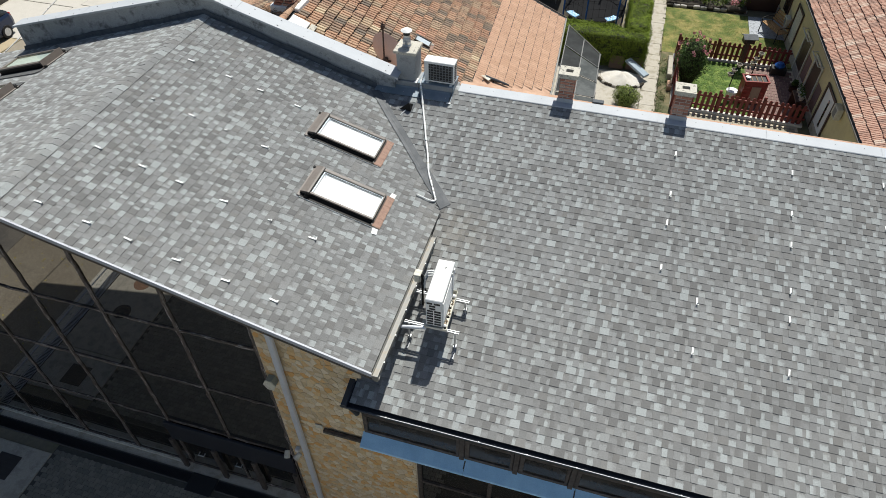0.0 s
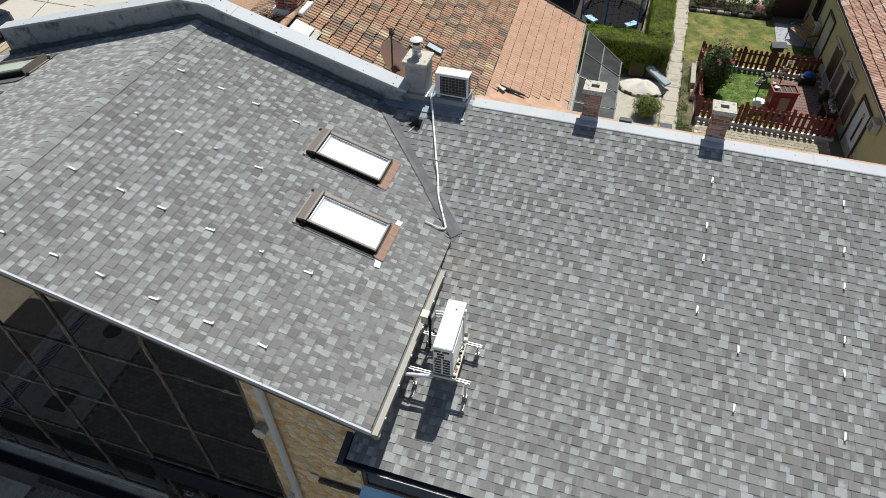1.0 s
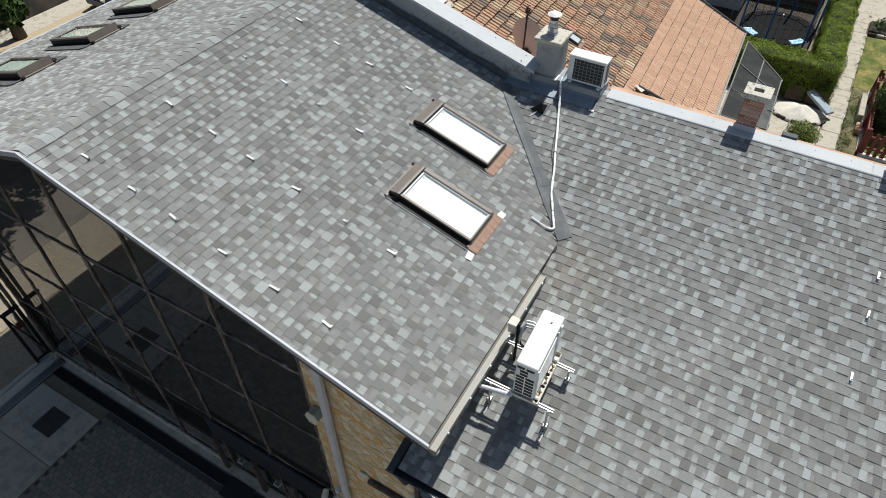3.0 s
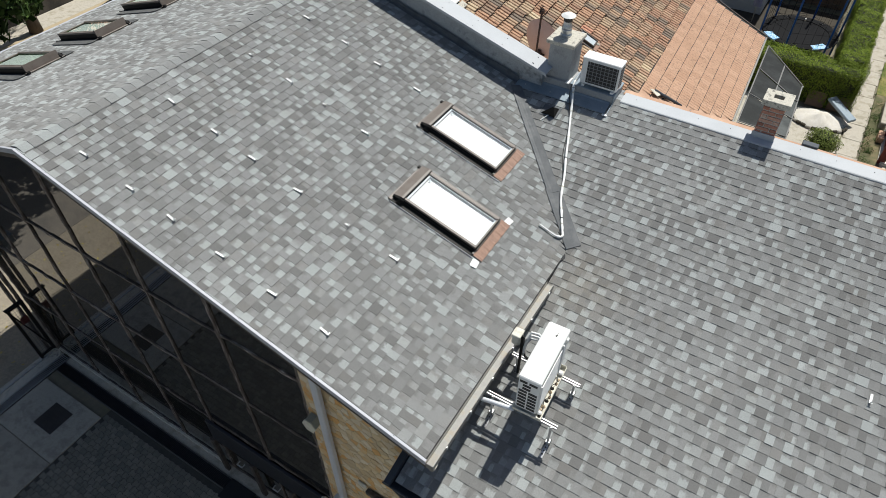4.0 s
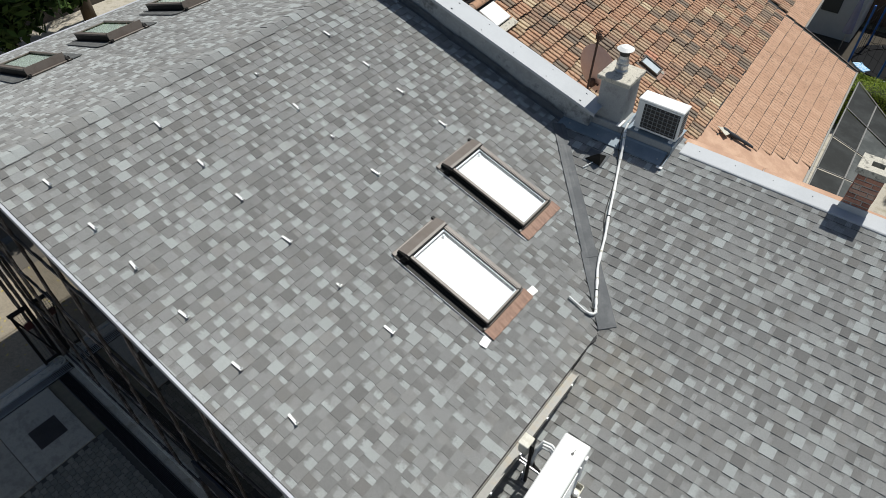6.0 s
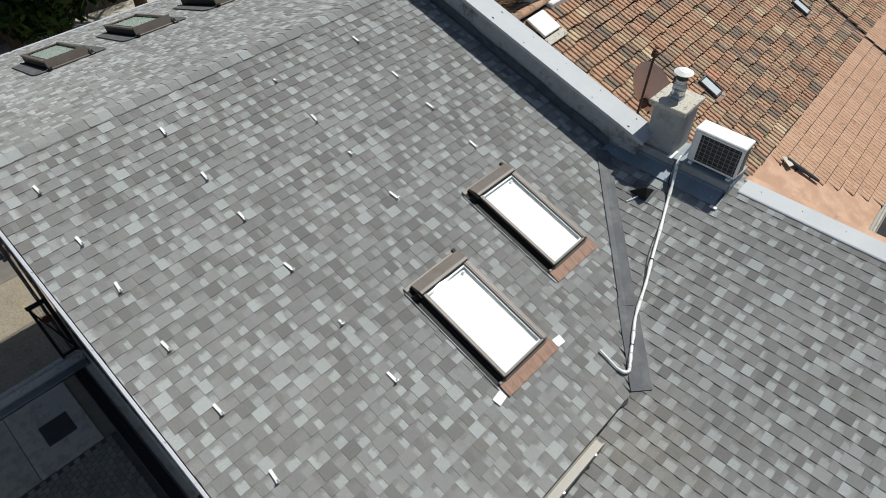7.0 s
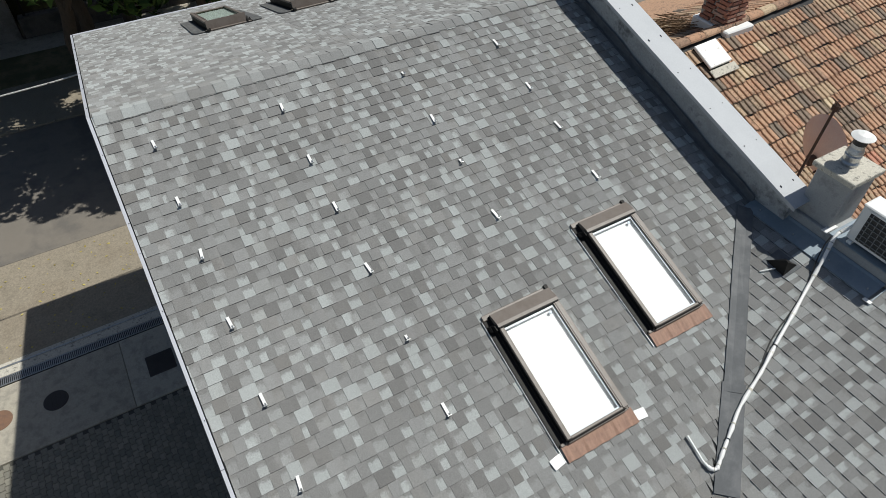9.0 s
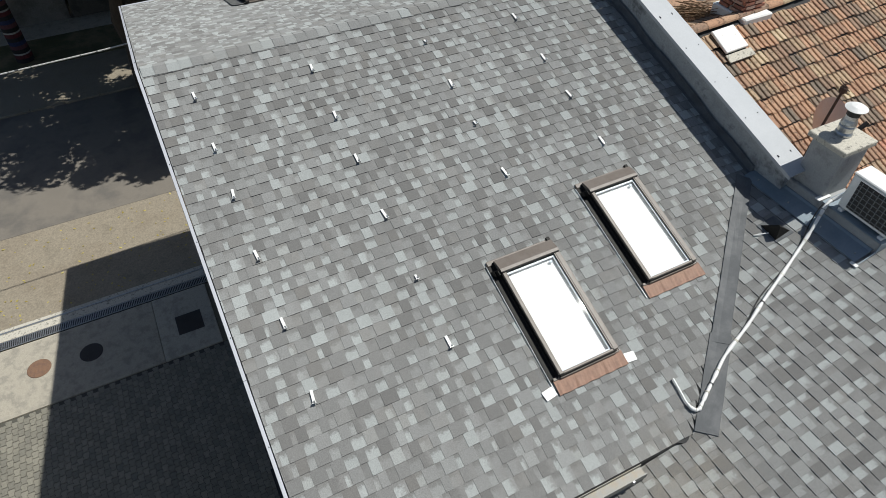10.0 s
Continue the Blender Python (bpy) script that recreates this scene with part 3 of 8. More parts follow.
# ---- stepped parapet behind the gable roof ----
para = thing("parapet", "weathered grey rendered parapet with a bluish sheet metal cap", "parapet", kind="structure")
line = [(-1.57, 0.935), (-4.75, 1.86), (-5.15, 1.99), (-5.75, 2.00), (-8.4, 1.29), (-10.42, 0.742)]
for (x0, z0), (x1, z1) in zip(line, line[1:]):
    s = Shape()
    # the body stops at the chimney, the cap laps past it
    xb, zb = (-1.67, z0 + 0.10 * 0.291) if x0 == -1.57 else (x0, z0)
    a = [(xb, 2.39, roof_a(xb) - 0.02), (xb, 2.58, -3.5), (xb, 2.58, zb), (xb, 2.37, zb)]
    b = [(x1, 2.39, roof_a(x1) - 0.02), (x1, 2.58, -3.5), (x1, 2.58, z1), (x1, 2.37, z1)]
    s.add(a + b, [(0, 1, 2, 3), (7, 6, 5, 4), (0, 4, 5, 1), (1, 5, 6, 2), (2, 6, 7, 3), (3, 7, 4, 0)])
    part("wall_stretch", s, PLASTER, para)
    s = Shape()
    prof = [(2.28, -0.030), (2.28, 0.012), (2.60, 0.028), (2.60, -0.04), (2.594, -0.04), (2.594, 0.020), (2.288, 0.004), (2.288, -0.030)]
    n = len(prof)
    s.add([(x0, y, z0 + z) for y, z in prof] + [(x1 + 0.004, y, z1 + z) for y, z in prof], [tuple(range(n)), tuple(range(n, 2 * n))[::-1]] + [(k, n + k, n + (k + 1) % n, (k + 1) % n) for k in range(n)])
    strip = part("cap_sheet", s, CAP, para)
    steps = max(2, int(abs(x1 - x0) / 0.5))
    for k in range(steps):
        x, z = x0 + (x1 - x0) * (k + 0.5) / steps, z0 + (z1 - z0) * (k + 0.5) / steps
        for yy in (2.34, 2.52):
            part("screw", Shape().rod((x + rnd.uniform(-0.03, 0.03), yy, z + 0.014), (x, yy, z + (0.020 if yy < 2.5 else 0.029)), 0.0055, seg=6), GRILLE, strip)
# felt fillet between roof and parapet
for (x0, x1) in ((-2.04, -3.7), (-3.7, RIDGE_X), (RIDGE_X, -8.4), (-8.4, -10.46)):
    s = Shape()
    rows = []
    for k in range(9):
        x = x0 + (x1 - x0) * k / 8
        w = 0.004 * math.sin(x * 5.1)
        rows.append([(x, 2.31 + w, roof_a(x) + 0.012), (x, 2.34 + w, roof_a(x) + 0.016), (x, 2.352, roof_a(x) + 0.035 + 2 * w), (x, 2.362, roof_a(x) + 0.100 + 3 * w + 0.008 * math.sin(x * 9.7)), (x, 2.42, roof_a(x) - 0.05), (x, 2.31 + w, roof_a(x) - 0.02)])
    for r0, r1 in zip(rows, rows[1:]):
        for k in range(6):
            s.face([r0[k], r1[k], r1[(k + 1) % 6], r0[(k + 1) % 6]])
    s.face(rows[0])
    s.face(rows[-1][::-1])
    part("felt_fillet", s, FELT, para)

# ---- wall at the head of the lean-to roof ----
head = thing("head_wall", "wall at the head of the lean-to with metal and terracotta coping", "wall", kind="structure")
part("wall_body", Shape().box(-2.0, 14.0, 2.57, 2.90, GROUND, 0.685), PLASTER, head)
for k in range(8):
    x0 = -0.46 + k * 1.85
    s = Shape()
    prof = [(2.548, 0.672), (2.548, 0.697), (2.56, 0.706), (2.80, 0.722), (2.80, 0.69), (2.79, 0.69), (2.79, 0.71), (2.564, 0.696), (2.556, 0.672)]
    s.prism([(x0, y, z) for y, z in prof], (1.856, 0, 0))
    strip = part("cap_sheet", s, CAP, head)
    for j in range(4):
        part("screw", Shape().rod((x0 + 0.2 + j * 0.46, 2.70, 0.712), (x0 + 0.2 + j * 0.46, 2.70, 0.722), 0.0045, seg=6), GRILLE, strip)
TERRACOTTA = surface("plain_terracotta_coping", (0.47, 0.29, 0.195), (0.52, 0.34, 0.235), rough=0.85, big=2.5, small=60, var=0.12, bump=0.2)
for k in range(14):
    part("coping_slab", Shape().box(-0.5 + k * 1.0, 0.492 + k * 1.0, 2.79, 2.93 if k < 2 else 2.885, 0.66, 0.700, 0.01), TERRACOTTA, head)

# upstand with grey flashing under the chimney and the wall unit
up = thing("upstand", "rendered upstand wrapped in grey sheet flashing", "upstand", kind="structure")
part("upstand_body", Shape().box(-2.0, -0.545, 2.455, 2.86, roof_b(2.3) - 0.25, 0.800, 0.010), MORTAR, up)
zf = roof_b(2.25)
s = Shape()
prof = [(2.245, 0.012), (2.245, 0.020), (2.38, 0.062), (2.425, 0.078), (2.445, 0.100), (2.452, 0.100), (2.432, 0.070), (2.384, 0.054), (2.25, 0.010)]
s.prism([(-2.05, y, zf + z) for y, z in prof], (1.475, 0, 0))
part("foot_flashing", s, FLASH, up)
s = Shape()
s.prism([(-0.545, 2.245, zf + 0.014), (-0.545, 2.60, roof_b(2.60) + 0.014), (-0.545, 2.60, 0.80), (-0.545, 2.45, 0.80), (-0.545, 2.44, zf + 0.10), (-0.545, 2.38, zf + 0.060)], (0.010, 0, 0))
part("side_flashing", s, FLASH, up)
part("cap_flashing", Shape().box(-1.24, -0.54, 2.45, 2.90, 0.802, 0.812, 0.003), FLASH, up)
part("corner_tab", Shape().box(-0.60, -0.52, 2.20, 2.245, roof_b(2.22) + 0.014, roof_b(2.22) + 0.024, 0.003), WHITE, up)
for k in range(4):
    x = -1.90 + k * 0.42
    part("screw", Shape().rod((x, 2.31, zf + 0.046), (x, 2.31, zf + 0.060), 0.008, seg=6), STEEL, up)

# ---- rendered chimney with a flue ----
chim = thing("chimney", "grey rendered chimney with a stained slab and white flue cowl", "chimney")
part("shaft", Shape().box(-1.66, -1.285, 2.50, 2.87, 0.4, 1.35, 0.012), MORTAR, chim)
part("slab", Shape().box(-1.70, -1.255, 2.44, 2.91, 1.35, 1.41, 0.008), CONCRETE, chim)
flue = part("flue", Shape().lathe((-1.50, 2.69, 1.405), [(0.085, 0.0), (0.085, 0.03), (0.072, 0.05), (0.078, 0.11), (0.070, 0.12), (0.078, 0.14), (0.070, 0.17), (0.062, 0.19), (0.062, 0.25)], 20), STEEL, chim, "galvanised flue pipe")
part("flue_neck", Shape().lathe((-1.50, 2.69, 1.635), [(0.064, 0.0), (0.064, 0.07)], 16), GRILLE, flue)
part("cowl", Shape().lathe((-1.50, 2.69, 1.71), [(0.105, 0.0), (0.108, 0.006), (0.060, 0.035), (0.010, 0.048)], 22), WHITE, flue, "white rain cowl")
part("sleeve", Shape().box(-1.31, -1.25, 2.42, 2.60, 0.806, 0.818, 0.004), WHITE, chim, "white flashing offcut")

# ---- brick chimneys on the head wall ----
BRICK = tile_material("chimney_brick", [(0.0, (0.24, 0.11, 0.08)), (0.35, (0.38, 0.165, 0.11)), (0.7, (0.47, 0.23, 0.16)), (1.0, (0.52, 0.36, 0.28))], 0.4)
BRICK_LONG = Shape().box(-0.100, 0.100, -0.047, 0.047, -0.026, 0.026, 0.004).mesh("brick")
BRICK_SHORT = Shape().box(-0.047, 0.047, -0.047, 0.047, -0.026, 0.026, 0.004).mesh("brick")


def brick_chimney(x, y, z0, tall):
    c = thing("brick_chimney", "short red brick chimney with a pale concrete slab", "chimney", group="brick chimneys on the lean-to")
    wx, wy = 0.268, 0.268
    part("core", Shape().box(x - wx / 2 + 0.008, x + wx / 2 - 0.008, y - wy / 2 + 0.008, y + wy / 2 - 0.008, z0, z0 + tall), BRICKJOINT, c)
    rows = int(tall / 0.062)
    for r in range(rows):
        z = z0 + 0.035 + r * 0.062
        for side in range(4):
            rot = pose(x, y, z, 0, 0, 90 * side)
            o = 1 if r % 2 else -1
            part("brick", BRICK_LONG, BRICK, c, m=rot @ Matrix.Translation((o * 0.046 + rnd.uniform(-0.003, 0.003), -wy / 2 + 0.041 + rnd.uniform(-0.003, 0.003), 0)) @ Matrix.Diagonal((0.86, 0.88, 0.90, 1)))
            part("brick", BRICK_SHORT, BRICK, c, m=rot @ Matrix.Translation((-o * 0.091, -wy / 2 + 0.042 + rnd.uniform(-0.003, 0.003), 0)) @ Matrix.Diagonal((0.76, 0.88, 0.90, 1)))
    zt, zb = z0 + tall + 0.075, z0 + tall
    ring = [(x - 0.18, y - 0.16), (x + 0.18, y - 0.16), (x + 0.18, y + 0.16), (x - 0.18, y + 0.16)]
    hole = [(x - 0.065, y - 0.05), (x + 0.065, y - 0.05), (x + 0.065, y + 0.05), (x - 0.065, y + 0.05)]
    s = Shape()
    s.add([(a, b, zb) for a, b in ring] + [(a, b, zt) for a, b in ring] + [(a, b, zt) for a, b in hole] + [(a, b, zb) for a, b in hole],
          [f for k in range(4) for j in ((k + 1) % 4,) for f in ((k, j, 4 + j, 4 + k), (4 + k, 4 + j, 8 + j, 8 + k), (8 + k, 8 + j, 12 + j, 12 + k), (12 + k, 12 + j, j, k))])
    part("slab", s, CONCRETE, c)
    # black plate puts the dark of the flue's depth into colour
    part("flue_opening", Shape().box(x - 0.07, x + 0.07, y - 0.055, y + 0.055, zb, zb + 0.006), GRILLE, c, "black plate painting the dark depth of the square flue opening")
    s = Shape()
    fr = roof_b(2.5)
    s.box(x - 0.15, x + 0.15, y - wy / 2 - 0.012, y - wy / 2 + 0.004, 0.66, 0.80, 0.004)
    part("foot_flashing", s, CAP, c)
    return c


brick_chimney(1.545, 2.83, 0.70, 0.525)
brick_chimney(3.58, 2.83, 0.70, 0.525)
solid("roof_hatch", Shape().box(2.04, 2.25, 2.81, 2.92, 0.722, 0.75, 0.008), DARKGUT, "small grey metal hatch on the wall coping", "hatch")


# ---- skylights ----
FLASHGREY = surface("dark_flashing_skirt", (0.085, 0.086, 0.086), (0.12, 0.12, 0.115), rough=0.75, big=12, var=0.15, bump=0.2)
# blue-grey of the painted edge reflection, also used on the catch
SHEENBLUE = surface("blue_grey_sheen", (0.56, 0.62, 0.68), rough=0.5, var=0.05, bump=0)

def skylight(name, m, length, width, blind, apron, label):
    """Lies in the roof's own frame: X across, Y up the slope, origin at the lower left corner of the flashing."""
    t = thing(name, label, "skylight", m, group="roof windows")
    h = 0.098 if apron else 0.135
    gx0, gx1, gy0, gy1 = 0.148, width - 0.115, 0.110, length - (0.165 if apron else 0.105)
    if apron:
        s = Shape()
        n = 24
        xs = [0.045 + (width - 0.05) * k / n for k in range(n + 1)]
        zs = [0.020 + 0.004 * math.sin(k * 1.9) + 0.002 * (k % 2) for k in range(n + 1)]
        w = n + 1
        s.add([(x, -0.066 + 0.003 * math.sin(k * 1.3), z) for k, (x, z) in enumerate(zip(xs, zs))] + [(x, 0.074, 0.032) for x in xs] + [(x, -0.066, 0.0) for x in xs] + [(x, 0.074, 0.0) for x in xs],
              [(k, k + 1, w + k + 1, w + k) for k in range(n)] + [(2 * w + k, 2 * w + k + 1, k + 1, k) for k in range(n)] + [(w + k, w + k + 1, 3 * w + k + 1, 3 * w + k) for k in range(n)])
        part("apron", s, APRON, t, "red-brown pleated apron flashing")
        part("apron_lip", Shape().box(0.05, width - 0.03, 0.066, 0.094, 0.020, 0.042, 0.004), BROWN, t)
    for sx, x in ((-1, 0.025), (1, width - 0.015)):
        s = Shape()
        s.prism([(x, 0.07, 0.010), (x - sx * 0.075, 0.07, 0.010), (x - sx * 0.075, 0.07, 0.050), (x - sx * 0.066, 0.07, 0.050), (x - sx * 0.058, 0.07, 0.020), (x - sx * 0.012, 0.07, 0.018), (x - sx * 0.004, 0.07, 0.028), (x, 0.07, 0.028)], (0, length - 0.07, 0))
        part("side_flashing", s, BLACK, t)
        part("flashing_edge", Shape().box(x + sx * 0.003 - 0.004, x + sx * 0.003 + 0.004, -0.05 if sx < 0 else -0.03, length * 0.99, 0.008, 0.022, 0.002), WHITE if apron else BLACK, t)
    # kerb walls, black outside
    part("kerb_box", Shape().box(gx0 - 0.045, gx1 + 0.060, gy0 - 0.020, gy0 - 0.004, 0.0, h - 0.03, 0.003).box(gx0 - 0.045, gx1 + 0.060, gy1 + 0.004, gy1 + 0.03, 0.0, h - 0.03, 0.003).box(gx0 - 0.045, gx0 - 0.006, gy0 - 0.004, gy1 + 0.004, 0.0, h - 0.03, 0.003).box(gx1 + 0.006, gx1 + 0.060, gy0 - 0.004, gy1 + 0.004, 0.0, h - 0.03, 0.003), BLACK, t)
    sash = part("sash", Shape().box(gx0 - 0.042, gx0, gy0 - 0.02, gy1 + 0.02, h - 0.030, h, 0.005).box(gx1 + 0.014, gx1 + 0.070, gy0 - 0.02, gy1 + 0.02, h - 0.030, h, 0.005).box(gx0, gx1 + 0.014, gy0 - 0.024, gy0, h - 0.030, h - 0.006, 0.004), BROWN, t)
    part("glazing_strip", Shape().box(gx1, gx1 + 0.013, gy0, gy1 + 0.01, h - 0.012, h + 0.002, 0.002), BROWN, sash)
    for k in range(2):
        part("bottom_rail", Shape().box(gx0 - 0.03, gx1 + 0.05, gy0 - 0.034 - 0.013 * k, gy0 - 0.025 - 0.013 * k, h - 0.05 - 0.022 * k, h - 0.014 - 0.022 * k, 0.003), BROWN if k else BLACK, sash)
    # hood falls from the sash to the head flashing
    y1, y2 = gy1 + 0.020, length if apron else gy1 + 0.06
    s = Shape()
    s.prism([(gx0 - 0.050, y1, h - 0.035), (gx0 - 0.050, y1, h + 0.014), (gx0 - 0.050, y1 + 0.03, h + 0.016), (gx0 - 0.050, y2, 0.078 if apron else 0.030), (gx0 - 0.050, y2, 0.012)], (gx1 - gx0 + 0.115, 0, 0))
    part("hood", s, BROWN, t)
    part("hood_lip", Shape().box(gx0 - 0.046, gx1 + 0.062, y1 - 0.012, y1, h - 0.02, h + 0.012, 0.003), BLACK, t)
    part("head_flashing", Shape().box(0.035, width - 0.02, y2 - 0.02, y2 + 0.035, 0.010, 0.030, 0.005), BROWN, t)
    s = Shape()
    s.prism([(0.032, y1 + 0.02, 0.012), (0.045, y1 - 0.01, 0.070), (0.060, y1 + 0.0, 0.045), (0.075, y1 - 0.02, 0.092), (0.098, y1 - 0.01, 0.085), (0.098, y1 + 0.02, 0.012)], (0, 0.05, 0))
    part("hood_end", s, BLACK, t)
    part("clip", Shape().box(width - 0.075, width - 0.035, length - 0.02, length + 0.050, 0.015, 0.050, 0.004), BLACK, t)
    one = Shape()
    one.face([(gx0 - 0.002, gy0 - 0.002, h - 0.012), (gx1 + 0.002, gy0 - 0.002, h - 0.012), (gx1 + 0.002, gy1 + 0.01, h - 0.012), (gx0 - 0.002, gy1 + 0.01, h - 0.012)])
    pane = part("pane", one, CLEAR, sash, fix=False)
    pane.visible_shadow = False
    if apron:
        # strips under the pane paint a bluish reflection along its edges
        part("spacer", Shape().box(gx0, gx1, gy1 - 0.018, gy1, h - 0.022, h - 0.018).box(gx1 - 0.016, gx1, gy0, gy1 - 0.018, h - 0.022, h - 0.018).box(gx0, gx1 - 0.016, gy0, gy0 + 0.014, h - 0.022, h - 0.018), SHEENBLUE, sash, "blue-grey strip painted for the reflection at the glass edge")
        part("catch", Shape().lathe((gx1 - 0.06, gy1 - 0.05, h - 0.030), [(0.016, 0.0), (0.016, 0.010), (0.006, 0.014)], 12), SHEENBLUE, sash, "small round catch under the glass")
    else:
        # flat flashing skirts beside the sash
        for x0, x1 in ((-0.150, 0.03), (width - 0.02, width + 0.165)):
            one = Shape()
            out = x0 < 0
            one.prism([(x0 + (0.06 if out else 0), 0.10, 0.014), (x1 - (0 if out else 0.02), 0.10, 0.014), (x1, length - 0.12, 0.014), (x1 - (0 if out else 0.05), length - 0.02, 0.014), (x0 + (0.02 if out else 0), length - 0.02, 0.014), (x0, length - 0.16, 0.014)], (0, 0, 0.008))
            part("skirt", one, FLASHGREY, t, "dark grey flat flashing skirt")
    deep = 0.052 if apron else 0.040
    part("blind", Shape().box(gx0 - 0.004, gx1 + 0.004, gy0 - 0.003, gy1 + 0.003, h - deep - 0.005, h - deep), blind, t, "drawn blind under the glass")
    return t


def on_a(x, y):
    return PLANE_A @ Matrix.Translation((y, -x / math.cos(ANG_A), 0))


def on_far(x, y):
    return PLANE_FAR @ Matrix.Translation((-y, (x - FAR_X) / math.cos(ANG_A), 0))


def on_b(x, y):
    return PLANE_B @ Matrix.Translation((x, y / math.cos(ANG_B), 0))


skylight("skylight", on_a(-0.86, -1.05), 1.33, 0.80, BLIND, True, "brown metal roof window with a drawn white blind beside its twin")
skylight("skylight", on_a(-1.31, 0.28), 1.33, 0.76, BLIND, True, "brown metal roof window with a white blind near the roof valley")
for y in (-0.95, 0.37, 1.75):
    skylight("skylight", on_far(-9.93, y), 1.45, 0.74, PALEROOM, False, "brown metal roof window on the street slope with pale blind")
# white corner offcuts beside the near window
for k, (x, y, r) in enumerate(((-0.850, -1.085, 8), (-0.845, -0.205, -6))):
    solid("flashing_tab", Shape().box(-0.06, 0.06, -0.045, 0.045, 0.012, 0.018, 0.003), WHITE, "white sheet metal tab at the window's lower corner", "flashing tab", m=on_a(x, y) @ pose(0, 0, 0, 0, 0, r), group="window tabs")

# ---- snow guards ----
GUARD_PLATE = Shape().prism([(-0.013, -0.024, 0.018), (-0.013, -0.024, 0.026), (-0.013, 0.090, 0.018), (-0.013, 0.090, 0.010)], (0.026, 0, 0)).mesh("strap")
GUARD_STUB = Shape().prism([(-0.011, -0.016, 0.020), (-0.011, -0.016, 0.028), (-0.011, 0.026, 0.018), (-0.011, 0.026, 0.010)], (0.022, 0, 0)).mesh("strap")
GUARD_HOOK = Shape().prism([(-0.007, -0.026, 0.008), (-0.007, -0.032, 0.010), (-0.007, -0.036, 0.044), (-0.007, -0.022, 0.058), (-0.007, -0.014, 0.052), (-0.007, -0.026, 0.040)], (0.014, 0, 0)).box(-0.020, 0.020, -0.038, -0.028, 0.036, 0.046, 0.002).mesh("hook")


def guard(m, bent):
    t = thing("snow_guard", "bent metal snow guard stub on grey shingles" if bent else "small white metal snow guard hook on grey shingles", "snow guard", m @ pose(0, 0, 0, 0, 0, rnd.uniform(-6, 6)), group="snow guards")
    part("strap", GUARD_STUB if bent else GUARD_PLATE, WHITE, t)
    part("hook", GUARD_HOOK, STEEL, t, "bare steel hook")


for y, xs in ((-2.98, (-4.93, -4.25, -3.67, -2.98, -2.28, -1.59)), (-1.70, (-4.92, -4.24, -3.66, -2.97, -2.28, -1.58)), (-0.31, (-4.93, -4.24, -3.69, -2.99)), (0.94, (-4.94, -4.25, -3.67, -2.98))):
    for x in xs:
        guard(on_a(x, y), (round(y, 1), round(x, 1)) in ((-1.7, -2.3), (-0.3, -3.7), (-0.3, -4.9)))
for x, ys in ((3.62, (1.89, 1.05, 0.49, -0.34)), (4.2, (-0.79, -1.59)), (5.52, (1.90, 1.08, 0.50, -0.31, -0.78, -1.60)), (6.92, (1.94, 1.10))):
    for y in ys:
        guard(on_b(x, y), False)


# ---- air conditioners ----
# dark grey puts the shade between the slats into the coil's colour
SLATBACK = surface("coil_shade_grey", (0.16, 0.16, 0.155), rough=0.7, var=0.1, bump=0)
AC = pose(0.500, -1.955, 0, 0, 0, 2.3)


